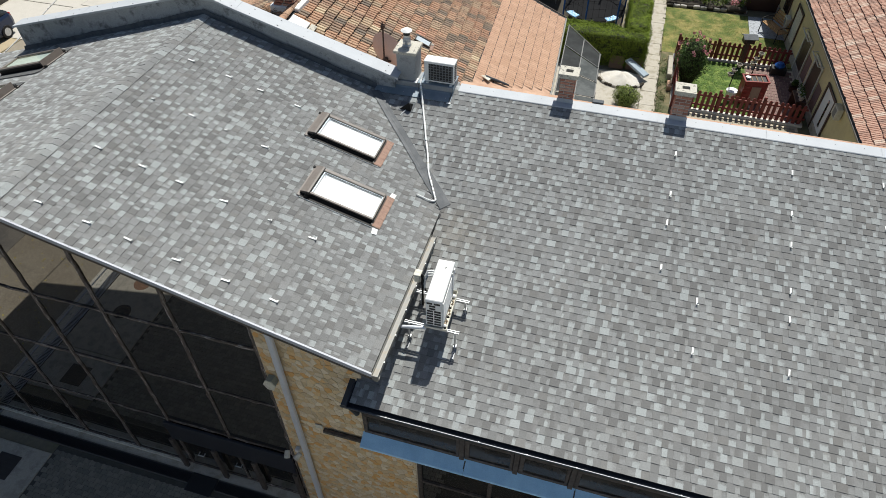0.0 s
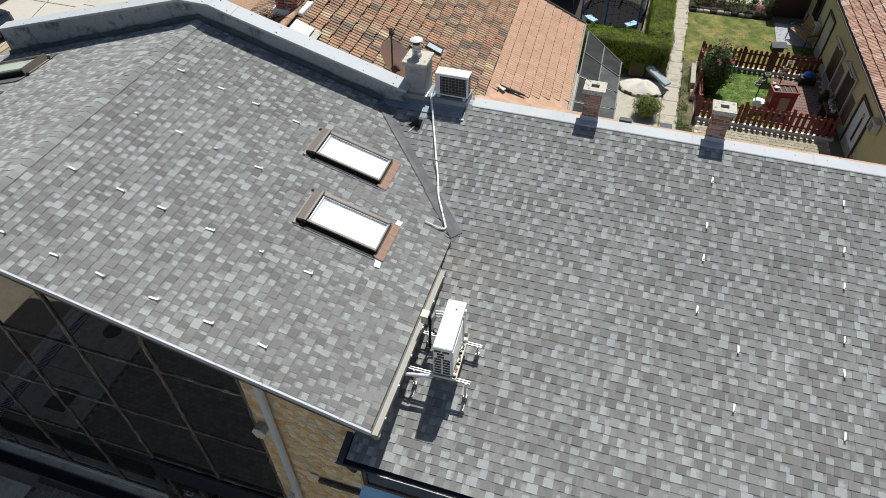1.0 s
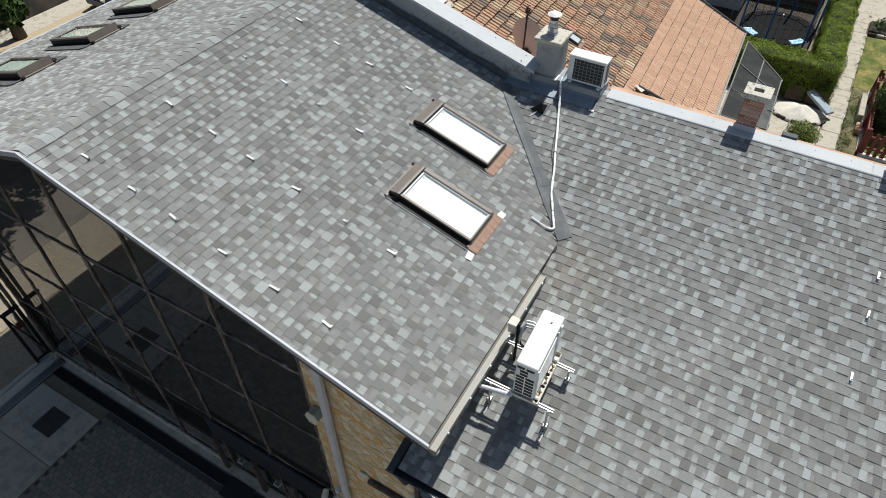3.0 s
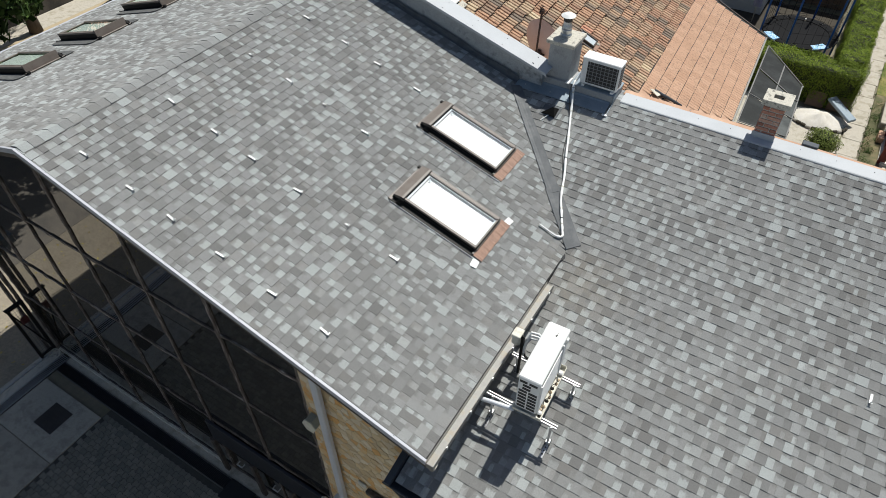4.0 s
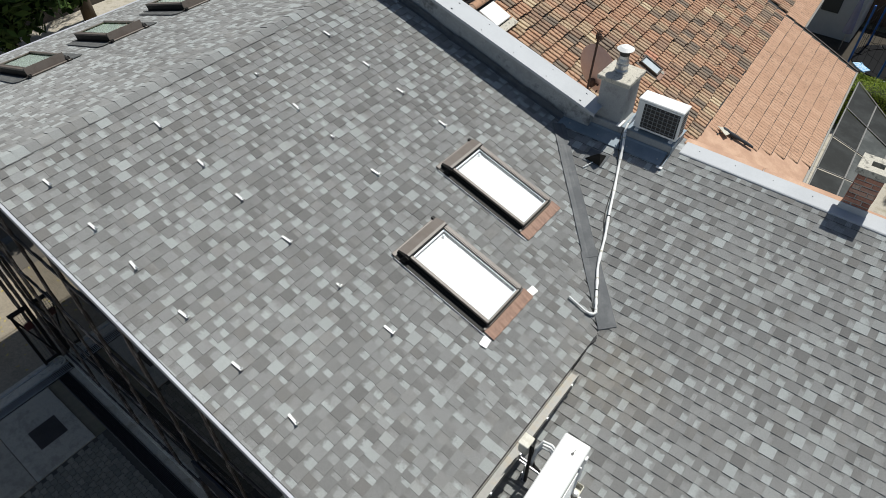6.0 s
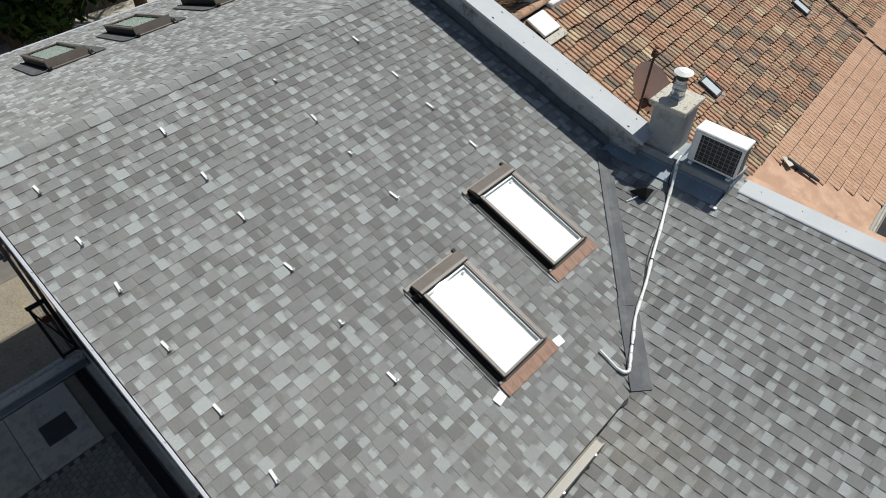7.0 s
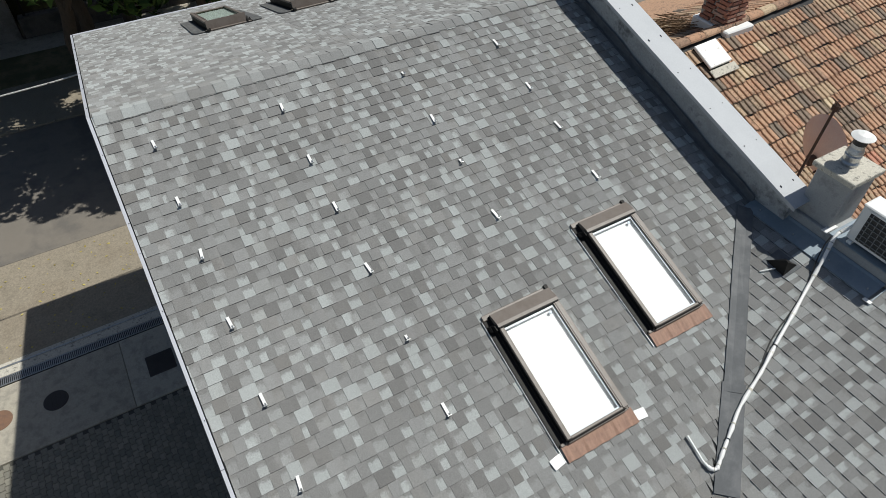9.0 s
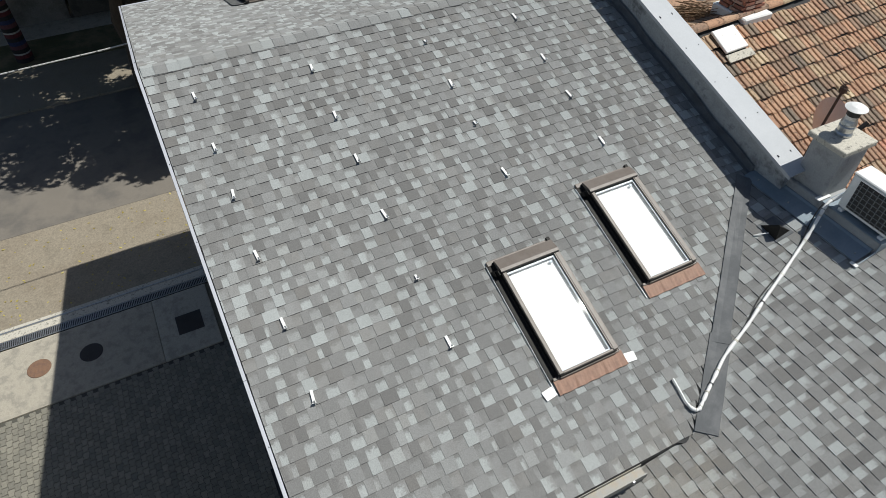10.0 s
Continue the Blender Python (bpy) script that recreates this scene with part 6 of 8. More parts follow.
reeds = thing("reed_heap", "heap of dry brown reeds lying beyond the tile ridge", "reed heap", kind="stuff")
STRAW = surface("dry_reed", (0.20, 0.125, 0.065), (0.11, 0.07, 0.04), rough=0.85, big=20, var=0.3)
stalks = Shape()
for k in range(110):
    a = rnd.gauss(0.5, 0.35)
    p = Vector((-6.35 + rnd.uniform(-0.28, 0.28), 5.62 + rnd.uniform(-0.32, 0.32), -0.17 + rnd.uniform(0.0, 0.16)))
    d = Vector((math.cos(a), math.sin(a), rnd.uniform(0.1, 0.45))) * rnd.uniform(0.2, 0.42)
    stalks.rod(p - d, p + d, 0.008, 0.005, 4, False)
tagged(part("stalk_field", stalks, STRAW, reeds, fix=False), "dry brown reed stalks", kind="stuff")
dish = thing("satellite_dish", "pinkish faded satellite dish on a rusty mast", "satellite dish")
s = Shape()
rows, seg = 5, 22
vs = []
for j in range(rows + 1):
    r = 0.46 * j / rows
    vs += [(r * 0.98 * math.cos(2 * math.pi * k / seg), 0.10 * (j / rows) ** 2, r * math.sin(2 * math.pi * k / seg)) for k in range(seg)]
fs = [(j * seg + k, j * seg + (k + 1) % seg, (j + 1) * seg + (k + 1) % seg, (j + 1) * seg + k) for j in range(rows) for k in range(seg)]
s.add(vs, fs)
s.add([(x, y - 0.012, z) for x, y, z in vs], [q[::-1] for q in fs])
DARKRUST = surface("dark_rust", (0.105, 0.060, 0.042), (0.06, 0.04, 0.03), rough=0.85, big=14, var=0.2, bump=0.3)
PINK = surface("faded_pink_enamel", (0.70, 0.53, 0.47), (0.64, 0.46, 0.40), rough=0.6, big=4, var=0.1)
DM = pose(-2.795, 4.853, -0.08, 7.6, -6.7, -19.5)
part("reflector", s, PINK, dish, m=DM, smooth=True)
MAST_TOP = Vector((-2.785, 4.75, 0.66))
part("mast", Shape().rod((-2.547, 4.04, -1.2), MAST_TOP, 0.019, seg=10), DARKRUST, dish, "rusty mast")
part("back_bracket", Shape().box(-0.045, 0.045, -0.12, -0.008, -0.24, -0.10, 0.015).box(-0.13, 0.13, -0.05, -0.012, -0.20, -0.165, 0.01), DARKRUST, dish, m=DM)
part("feed_arm", Shape().rod(DM @ Vector((0, 0.02, -0.40)), DM @ Vector((0, 0.55, -0.05)), 0.014, seg=8), DARKRUST, dish)
part("feed_horn", Shape().rod(DM @ Vector((0, 0.50, -0.08)), DM @ Vector((0, 0.60, 0.0)), 0.035, seg=10), GRILLE, dish)
for k in range(7):
    p = MAST_TOP + Vector((0, 0, 0.022 * k - 0.07))
    d = Vector((math.cos(k * 2.3), math.sin(k * 2.3) * 0.6, 0.5 * math.sin(k * 1.7)))
    part("aerial_rod", Shape().rod(p - d * 0.04, p + d * (0.09 + 0.02 * (k % 3)), 0.009, 0.006, 6), DARKRUST, dish)
part("aerial_bracket", Shape().box(-0.045, 0.045, -0.035, 0.035, -0.09, 0.0, 0.012), DARKRUST, dish, m=Matrix.Translation(MAST_TOP))

# strip of membrane curled up from the lowest tiles
flap = thing("membrane_flap", "loose black roofing membrane rolled over the new tiles", "membrane")
a, b = Vector((-0.99, 7.55, -1.955)), Vector((-0.36, 7.74, -2.235))
d = (b - a).normalized()
side, lift = Vector((-d.y, d.x, 0)).normalized(), Vector((0, 0, 1))
s = Shape()
rows = []
for k in range(9):
    c, r = a.lerp(b, k / 8), 0.050 - 0.022 * k / 8 + 0.004 * math.sin(k * 2.2)
    rows.append([c + side * (r * math.cos(q * 0.62)) + lift * (r * math.sin(q * 0.62) + 0.01) for q in range(-1, 7)])
for r0, r1 in zip(rows, rows[1:]):
    for k in range(7):
        s.face([r0[k], r1[k], r1[k + 1], r0[k + 1]])
        s.face([r0[k + 1] - lift * 0.006, r1[k + 1] - lift * 0.006, r1[k] - lift * 0.006, r0[k] - lift * 0.006])
part("sheet", s, DARKGUT, flap)
e = a - side * 0.05
part("torn_end", Shape().prism([e + Vector(q) for q in ((-0.12, -0.03, 0.065), (0.10, -0.12, -0.015), (0.14, 0.02, -0.04), (0.0, 0.06, 0.02))], (0, 0, 0.012)), CREAM, flap, "pale torn backing")

# ---- glazed lean-to beside the neighbour's eave ----
canopy = thing("glazed_canopy", "grey framed glazed canopy beside the neighbour's eave", "canopy")
GREYBAR = surface("grey_frame_bar", (0.20, 0.195, 0.185), rough=0.6)
SMOKE = surface("near_black_glazing", (0.012, 0.013, 0.012), (0.024, 0.026, 0.025), spec=0.15, rough=0.5, big=2.0, var=0.15, bump=0.05)
P0, P1, P2, P3 = Vector((0.62, 13.15, -2.95)), Vector((1.84, 11.75, -3.10)), Vector((1.98, 8.3, -3.10)), Vector((0.88, 7.6, -2.95))


# a lighter grey for most of the outer panes
GREYPANE = surface("dark_grey_glazing", (0.045, 0.050, 0.048), (0.080, 0.085, 0.082), spec=0.2, rough=0.5, big=1.5, var=0.2, bump=0.05)


def canopy_point(u, v):
    return P0.lerp(P3, u).lerp(P1.lerp(P2, u), v)


for k in range(4):
    for j in range(2):
        q = [canopy_point(u, v) for u, v in ((k / 4 + 0.005, j / 2 + 0.01), (k / 4 + 0.245, j / 2 + 0.01), (k / 4 + 0.245, j / 2 + 0.49), (k / 4 + 0.005, j / 2 + 0.49))]
        part("pane", Shape().prism(q, (0, 0, -0.012)), GREYPANE if j and k > 0 else SMOKE, canopy)
for k in range(5):
    part("bar", Shape().rod(canopy_point(k / 4, 0) + Vector((0, 0, 0.02)), canopy_point(k / 4, 1) + Vector((0, 0, 0.02)), 0.013, seg=6), GREYBAR, canopy)
for j in (0, 0.5, 1):
    part("bar", Shape().rod(canopy_point(0, j), canopy_point(1, j), 0.018, seg=6), GREYBAR, canopy)
for u in (0.0, 0.33, 0.66, 1.0):
    p = canopy_point(u, 1)
    part("post", Shape().box(p.x - 0.035, p.x + 0.035, p.y - 0.035, p.y + 0.035, GROUND, p.z, 0.006), GREYBAR, canopy)
    part("side_panel", Shape().box(p.x - 0.008, p.x + 0.008, p.y - 0.9, p.y - 0.04, GROUND + 0.1, p.z - 0.7), SMOKE, canopy)

# ---- yard ----
sheet("yard_concrete", -1.0, 3.48, 2.99, 15.9, GROUND + 0.02, YARDSLAB, "pale worn concrete yard behind the wall", "yard paving", 0.05)
walkway = thing("garden_path", "pale concrete slab path between hedge and lawn", "path", kind="structure")
for k in range(26):
    y0 = 10.0 + k * 0.95
    x0 = 3.50 + 0.004 * k + rnd.uniform(-0.03, 0.03)
    part("slab", Shape().box(x0, x0 + 0.56 + rnd.uniform(-0.04, 0.04), y0, y0 + 0.944, GROUND - 0.03, GROUND + 0.03 + rnd.uniform(-0.006, 0.006), 0.012), YARDSLAB, walkway)
sheet("lawn", 4.12, 9.2, 18.0, 22.2, GROUND + 0.02, LAWN, "sun-bleached mown garden lawn", "lawn", 0.05)
sheet("small_lawn", 4.75, 7.35, 14.15, 17.75, GROUND + 0.025, LUSH, "lush green grass inside the picket fence", "lawn", 0.05)
sheet("planting_bed", 4.12, 4.62, 10.5, 18.0, GROUND + 0.02, VERGE, "weedy planting strip beside the path", "planting bed", 0.05)
COBBLE = tile_material("yellowish_cobble", [(0.0, (0.27, 0.24, 0.18)), (1.0, (0.37, 0.33, 0.25))], 0.3)
REDPAVE = tile_material("reddish_paver", [(0.0, (0.165, 0.100, 0.088)), (1.0, (0.215, 0.135, 0.118))], 0.3)


def paving(name, x0, x1, y0, y1, w, d, material, label):
    t = thing(name, label, "paving", kind="structure")
    part("bed", Shape().box(x0, x1, y0, y1, GROUND - 0.05, GROUND + 0.008), STONEJOINT, t)
    one = Shape().box(0.006, w - 0.006, 0.006, d - 0.006, 0.0, 0.022, 0.004).mesh("paver")
    for j in range(int((y1 - y0) / d)):
        for i in range(int((x1 - x0) / w)):
            part("paver", one, material, t, m=pose(x0 + (i + 0.5 * (j % 2)) * w, y0 + j * d, GROUND + 0.004 + rnd.uniform(0, 0.003)))


paving("cobble_strip", 4.7, 9.0, 12.9, 13.85, 0.2, 0.16, COBBLE, "yellowish cobbled strip before the fence")
paving("terrace", 7.4, 9.2, 14.05, 17.8, 0.20, 0.20, REDPAVE, "reddish paved terrace beside the house")

SAND = surface("pale_sand", (0.68, 0.64, 0.58), (0.58, 0.54, 0.47), rough=0.95, big=3, small=50, var=0.1, bump=0.5)
MAROON = surface("maroon_fence_paint", (0.20, 0.040, 0.032), (0.15, 0.032, 0.026), rough=0.6, big=8, var=0.2)
PICKET = Shape().prism([(-0.055, 0, 0.09), (0.055, 0, 0.09), (0.055, 0, 0.80), (0.0, 0, 0.84), (-0.055, 0, 0.80)], (0, 0.02, 0)).mesh("picket")


def fence(p, q, label):
    t = thing("picket_fence", label, "fence", group="picket fences")
    p, q = Vector((*p, GROUND)), Vector((*q, GROUND))
    d = (q - p)
    length = d.length
    a = math.degrees(math.atan2(d.y, d.x))
    m = Matrix.Translation(p) @ pose(0, 0, 0, 0, 0, a)
    for k in range(int(length / 0.185)):
        part("picket", PICKET, MAROON, t, m=m @ pose(0.06 + k * 0.185, -0.045, rnd.uniform(-0.01, 0.01), 0, rnd.uniform(-1, 1), 0))
    for z in (0.24, 0.62):
        part("rail", Shape().box(0, length, -0.02, 0.02, z, z + 0.07, 0.004), MAROON, t, m=m)
    for k in range(int(length / 1.5) + 1):
        part("post", Shape().box(k * 1.5 - 0.045, k * 1.5 + 0.045, -0.02, 0.06, 0, 0.92, 0.006), MAROON, t, m=m)
    part("plinth", Shape().box(0, length, -0.11, 0.06, -0.02, 0.08, 0.01), SAND, t, "pale concrete plinth", m=m)


fence((4.68, 13.97), (9.15, 13.97), "maroon picket fence on a pale plinth before the terrace")
fence((4.68, 17.85), (8.95, 17.95), "maroon picket fence between terrace and lawn")
fence((4.66, 13.97), (4.66, 17.85), "maroon picket fence beside the garden path")


def leaves(shape, centre, radius, count, size, squash=1.0, rng=rnd, shell=0.55):
    """Small leaf quads scattered through an uneven ball."""
    c = Vector(centre)
    for _ in range(count):
        d = Vector((rng.gauss(0, 1), rng.gauss(0, 1), rng.gauss(0, 1))).normalized()
        r = radius * (shell + (1 - shell) * rng.random() ** 0.5) * (0.85 + 0.3 * noise.noise(d * 2.0 + c))
        p = c + Vector((d.x * r, d.y * r, d.z * r * squash))
        n = (d + Vector((rng.gauss(0, 0.6), rng.gauss(0, 0.6), rng.gauss(0, 0.6)))).normalized()
        a = n.orthogonal().normalized()
        a.rotate(Matrix.Rotation(rng.random() * 6.28, 3, n))
        b = n.cross(a)
        s = size * rng.uniform(0.6, 1.3)
        shape.face([p - a * s, p - b * s * 0.45, p + a * s, p + b * s * 0.45])


HEDGE_LEAF = leaf_material("hedge_leaf", (0.075, 0.120, 0.012), (0.235, 0.300, 0.036))
BUSH_LEAF = leaf_material("bush_leaf", (0.035, 0.07, 0.015), (0.11, 0.17, 0.05))
TREE_LEAF = leaf_material("tree_leaf", (0.018, 0.042, 0.010), (0.07, 0.12, 0.025))
GREY_LEAF = leaf_material("grey_green_leaf", (0.10, 0.145, 0.03), (0.25, 0.29, 0.08))
PETAL = leaf_material("pink_petal", (0.55, 0.16, 0.20), (0.70, 0.38, 0.40))
SOIL = surface("dark_soil", (0.04, 0.032, 0.022), rough=0.95, big=4, var=0.3)
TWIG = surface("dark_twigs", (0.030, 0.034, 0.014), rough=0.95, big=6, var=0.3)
BARK = surface("tree_bark", (0.085, 0.065, 0.048), (0.05, 0.04, 0.03), rough=0.95, big=7, small=40, var=0.3, bump=0.8, stretch=(1, 1, 0.3))


def hedge(x0, x1, y0, y1, h, label):
    t = thing("hedge", label, "hedge", group="clipped hedges")
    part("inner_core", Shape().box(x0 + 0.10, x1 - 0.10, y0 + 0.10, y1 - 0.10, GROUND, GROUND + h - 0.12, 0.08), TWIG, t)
    s = Shape()
    w, d = x1 - x0, y1 - y0
    area = w * d + 2 * (w + d) * h
    for _ in range(int(area * 2100)):
        k = rnd.random() * area
        if k < w * d:
            p, n = Vector((x0 + rnd.random() * w, y0 + rnd.random() * d, GROUND + h)), Vector((0, 0, 1))
        elif k < w * d + 2 * w * h:
            f = rnd.random() < 0.5
            p, n = Vector((x0 + rnd.random() * w, y0 if f else y1, GROUND + rnd.random() * h)), Vector((0, -1 if f else 1, 0))
        else:
            f = rnd.random() < 0.5
            p, n = Vector((x0 if f else x1, y0 + rnd.random() * d, GROUND + rnd.random() * h)), Vector((-1 if f else 1, 0, 0))
        p += n * (0.13 * noise.noise(p * 2.2) + 0.08 * noise.noise(p * 6.0) + rnd.uniform(-0.08, 0.04))
        spread = 0.55 if n.z > 0.5 else 0.28
        if n.z < 0.5:
            n.z -= 0.30
        n = (n + Vector((rnd.gauss(0, spread), rnd.gauss(0, spread), rnd.gauss(0, spread)))).normalized()
        a = n.orthogonal().normalized()
        a.rotate(Matrix.Rotation(rnd.random() * 6.28, 3, n))
        b = n.cross(a)
        q = rnd.uniform(0.014, 0.034)
        s.face([p - a * q, p - b * q * 0.45, p + a * q, p + b * q * 0.45])
    part("foliage", s, HEDGE_LEAF, t, fix=False)


hedge(0.1, 3.45, 16.25, 17.2, 1.27, "clipped bright green hedge across the garden")
hedge(2.55, 3.42, 17.15, 30.0, 1.30, "clipped bright green hedge along the path")


def bush(x, y, r, h, leaf, count, label, size=0.05, name="shrub"):
    t = thing(name, label, "shrub")
    part("stems", Shape().rod((x, y, GROUND), (x, y, GROUND + h * 0.6), 0.03, 0.015, 7), BARK, t)
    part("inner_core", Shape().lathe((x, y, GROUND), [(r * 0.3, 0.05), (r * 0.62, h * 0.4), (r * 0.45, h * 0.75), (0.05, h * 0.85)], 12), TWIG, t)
    s = Shape()
    leaves(s, (x, y, GROUND + h * 0.5), r, count, size, h * 0.5 / r)
    part("foliage", s, leaf, t, fix=False)
    return t


bush(3.0, 13.55, 0.55, 0.85, GREY_LEAF, 6000, "round grey-green shrub on the pale yard", 0.025)
rose = bush(5.12, 15.7, 0.72, 2.1, BUSH_LEAF, 5200, "tall rose bush with pink blooms inside the fence", 0.036, "rose_bush")
for k in range(17):
    a, e = rnd.random() * 6.28, rnd.uniform(0.1, 1.3)
    c = (5.12 + 0.66 * math.cos(a) * math.cos(e), 15.7 + 0.66 * math.sin(a) * math.cos(e), GROUND + 1.1 + 0.98 * math.sin(e))
    s = Shape()
    leaves(s, c, 0.07, 16, 0.04, 1.0)
    part("bloom", s, PETAL, rose, "pink rose bloom", fix=False)
# weeds along the bed
weeds = Shape()
for k in range(60):
    leaves(weeds, (rnd.uniform(4.14, 4.55), rnd.uniform(11.5, 17.4), GROUND + 0.08), 0.14, 50, 0.022, 0.8)
for k in range(70):
    leaves(weeds, (rnd.choice((3.47, 4.09)) + rnd.uniform(-0.04, 0.04), rnd.uniform(11.5, 24.0), GROUND + 0.05), rnd.uniform(0.05, 0.11), 22, 0.020, 0.6)
solid("weeds", weeds, BUSH_LEAF, "low green weeds along the planting strip", "weeds", kind="stuff", fix=False)

# short grass in tufts on both lawns
def turf(name, x0, x1, y0, y1, count, leaf, label):
    s = Shape()
    for _ in range(count):
        p = Vector((rnd.uniform(x0, x1), rnd.uniform(y0, y1), GROUND + 0.02))
        if noise.noise(p * 1.4) < -0.25:
            continue
        a, h = rnd.random() * 6.28, rnd.uniform(0.008, 0.022)
        d = Vector((math.cos(a), math.sin(a), 0)) * rnd.uniform(0.006, 0.014)
        lean = Vector((rnd.uniform(-0.02, 0.02), rnd.uniform(-0.02, 0.02), h))
        s.face([p - d, p + d, p + d * 0.3 + lean, p - d * 0.3 + lean])
    solid(name, s, leaf, label, "grass", kind="stuff", fix=False)


DRY_BLADE = leaf_material("dry_grass_blade", (0.20, 0.25, 0.045), (0.38, 0.34, 0.12))
GREEN_BLADE = leaf_material("green_grass_blade", (0.09, 0.17, 0.02), (0.24, 0.33, 0.06))
turf("lawn_grass", 4.15, 9.0, 18.05, 22.1, 7000, DRY_BLADE, "short sun-bleached grass of the lawn")
turf("fenced_grass", 4.8, 7.3, 14.2, 17.7, 16000, GREEN_BLADE, "lush green grass inside the fence")

# heap of pale sand edged with stones, with boards leaning behind
s = Shape()
n, rows = 24, 6
vs = []
for j in range(rows + 1):
    t = j / rows
    for k in range(n):
        a = 2 * math.pi * k / n
        r = 1 - t * 0.95
        vs.append((2.75 + 0.80 * r * math.cos(a) * (1 + 0.1 * math.sin(3 * a)), 15.4 + 0.62 * r * math.sin(a) * (1 + 0.08 * math.cos(2 * a)), GROUND + 0.02 + 0.26 * t ** 0.8 + 0.06 * t * noise.noise(Vector((math.cos(a) * 2, math.sin(a) * 2, t * 3))) + 0.015 * math.sin(a * 5 + 4 * t)))
s.add(vs, [(j * n + k, j * n + (k + 1) % n, (j + 1) * n + (k + 1) % n, (j + 1) * n + k) for j in range(rows) for k in range(n)] + [tuple(range(rows * n, rows * n + n))])
solid("sand", s, SAND, "pale sand piled on the concrete yard", "sand", smooth=True)
edging = thing("stone_edging", "row of dark rough stones edging the sand", "stone edging")
for k in range(15):
    a = math.radians(190 + k * 11)
    part("stone", Shape().box(-0.08, 0.08, -0.05, 0.05, 0, 0.09, 0.025), SOIL if k % 3 else BRICKJOINT, edging, m=pose(2.72 + 0.86 * math.cos(a), 15.35 + 0.66 * math.sin(a), GROUND + 0.02, rnd.uniform(-8, 8), rnd.uniform(-8, 8), math.degrees(a) + 90))
WOOD = surface("raw_board", (0.22, 0.14, 0.085), (0.15, 0.095, 0.06), rough=0.8, big=3, small=60, var=0.2, stretch=(1, 6, 6))
for x, y, w, r in ((2.15, 16.1, 0.55, 0), (2.80, 16.12, 0.62, 4)):
    solid("board", Shape().box(0, w, -0.02, 0.02, 0, 0.48, 0.006), WOOD, "brown board leaning behind the sand heap", "board", m=pose(x, y, GROUND + 0.02, -25, 0, r), group="boards")
solid("grey_panel", Shape().box(-0.52, 0.52, -0.16, 0.16, 0, 0.10, 0.02), FLASH, "grey-blue metal panel lying on the sand", "metal panel", m=pose(3.22, 15.75, GROUND + 0.32, 0, 14, -38))
solid("door_mat", Shape().box(3.55, 3.95, 12.95, 13.25, GROUND + 0.03, GROUND + 0.05, 0.005), DARKGUT, "dark grate mat on the garden path", "mat")

# trampoline behind the hedge
tramp = thing("trampoline", "round trampoline with blue poles, black net and blue pads", "trampoline")
TBLUE = surface("blue_steel_pole", (0.02, 0.10, 0.36), rough=0.4, metal=0.2, var=0.1)
PAD = surface("light_blue_pad", (0.16, 0.42, 0.72), (0.55, 0.62, 0.68), rough=0.6, big=14, var=0.1, patch=(0.5, 0.55))
NET = surface("black_net", (0.008, 0.008, 0.009), rough=0.8, spec=0.1, big=30, var=0.3)
TX, TY, TR = 1.08, 19.6, 1.25
part("mat", Shape().lathe((TX, TY, GROUND + 0.72), [(0.05, 0.0), (TR - 0.25, 0.0), (TR - 0.25, 0.02), (0.05, 0.02)], 32), NET, tramp)
for k in range(12):
    a0, a1 = 2 * math.pi * k / 12 + 0.02, 2 * math.pi * (k + 1) / 12 - 0.02
    q = []
    for r in (TR - 0.25, TR + 0.05):
        row = [(TX + r * math.cos(a0 + (a1 - a0) * j / 4), TY + r * math.sin(a0 + (a1 - a0) * j / 4), GROUND + 0.76) for j in range(5)]
        q += row if r < TR else row[::-1]
    part("pad", Shape().prism(q, (0, 0, -0.04)), PAD if k in (7, 10) else NET, tramp)
for k in range(6):
    a = 2 * math.pi * k / 6 + 0.35
    x, y = TX + (TR + 0.08) * math.cos(a), TY + (TR + 0.08) * math.sin(a)
    part("pole", Shape().rod((x, y, GROUND), (x, y, GROUND + 2.55), 0.035, seg=10), TBLUE, tramp)
    b = a + 2 * math.pi / 6
    x2, y2 = TX + (TR + 0.05) * math.cos(b), TY + (TR + 0.05) * math.sin(b)
    for j in range(5):
        z = GROUND + 0.85 + j * 0.36
        part("net_cord", Shape().rod((x, y, z), (x2, y2, z), 0.006, seg=4, caps=False), NET, tramp)
    for j in range(1, 5):
        t = j / 5
        part("net_cord", Shape().rod((x + (x2 - x) * t, y + (y2 - y) * t, GROUND + 0.8), (x + (x2 - x) * t, y + (y2 - y) * t, GROUND + 2.4), 0.006, seg=4, caps=False), NET, tramp)
part("rim", Shape().tube([(TX + TR * math.cos(2 * math.pi * k / 24), TY + TR * math.sin(2 * math.pi * k / 24), GROUND + 0.70) for k in range(25)], 0.03, 8), STEEL, tramp)
# dark sheet paints the shade on the ground round the trampoline
sheet("dark_ground_cloth", -2.0, 2.3, 17.7, 23.5, GROUND + 0.015, SOIL, "dark sheet standing in for shaded ground under the trampoline", "ground cloth", 0.03)
solid("plank_fence", Shape().box(-2.5, 2.3, 24.0, 24.1, GROUND, GROUND + 1.8, 0.02), WOOD, "brown plank fence behind the trampoline", "fence")
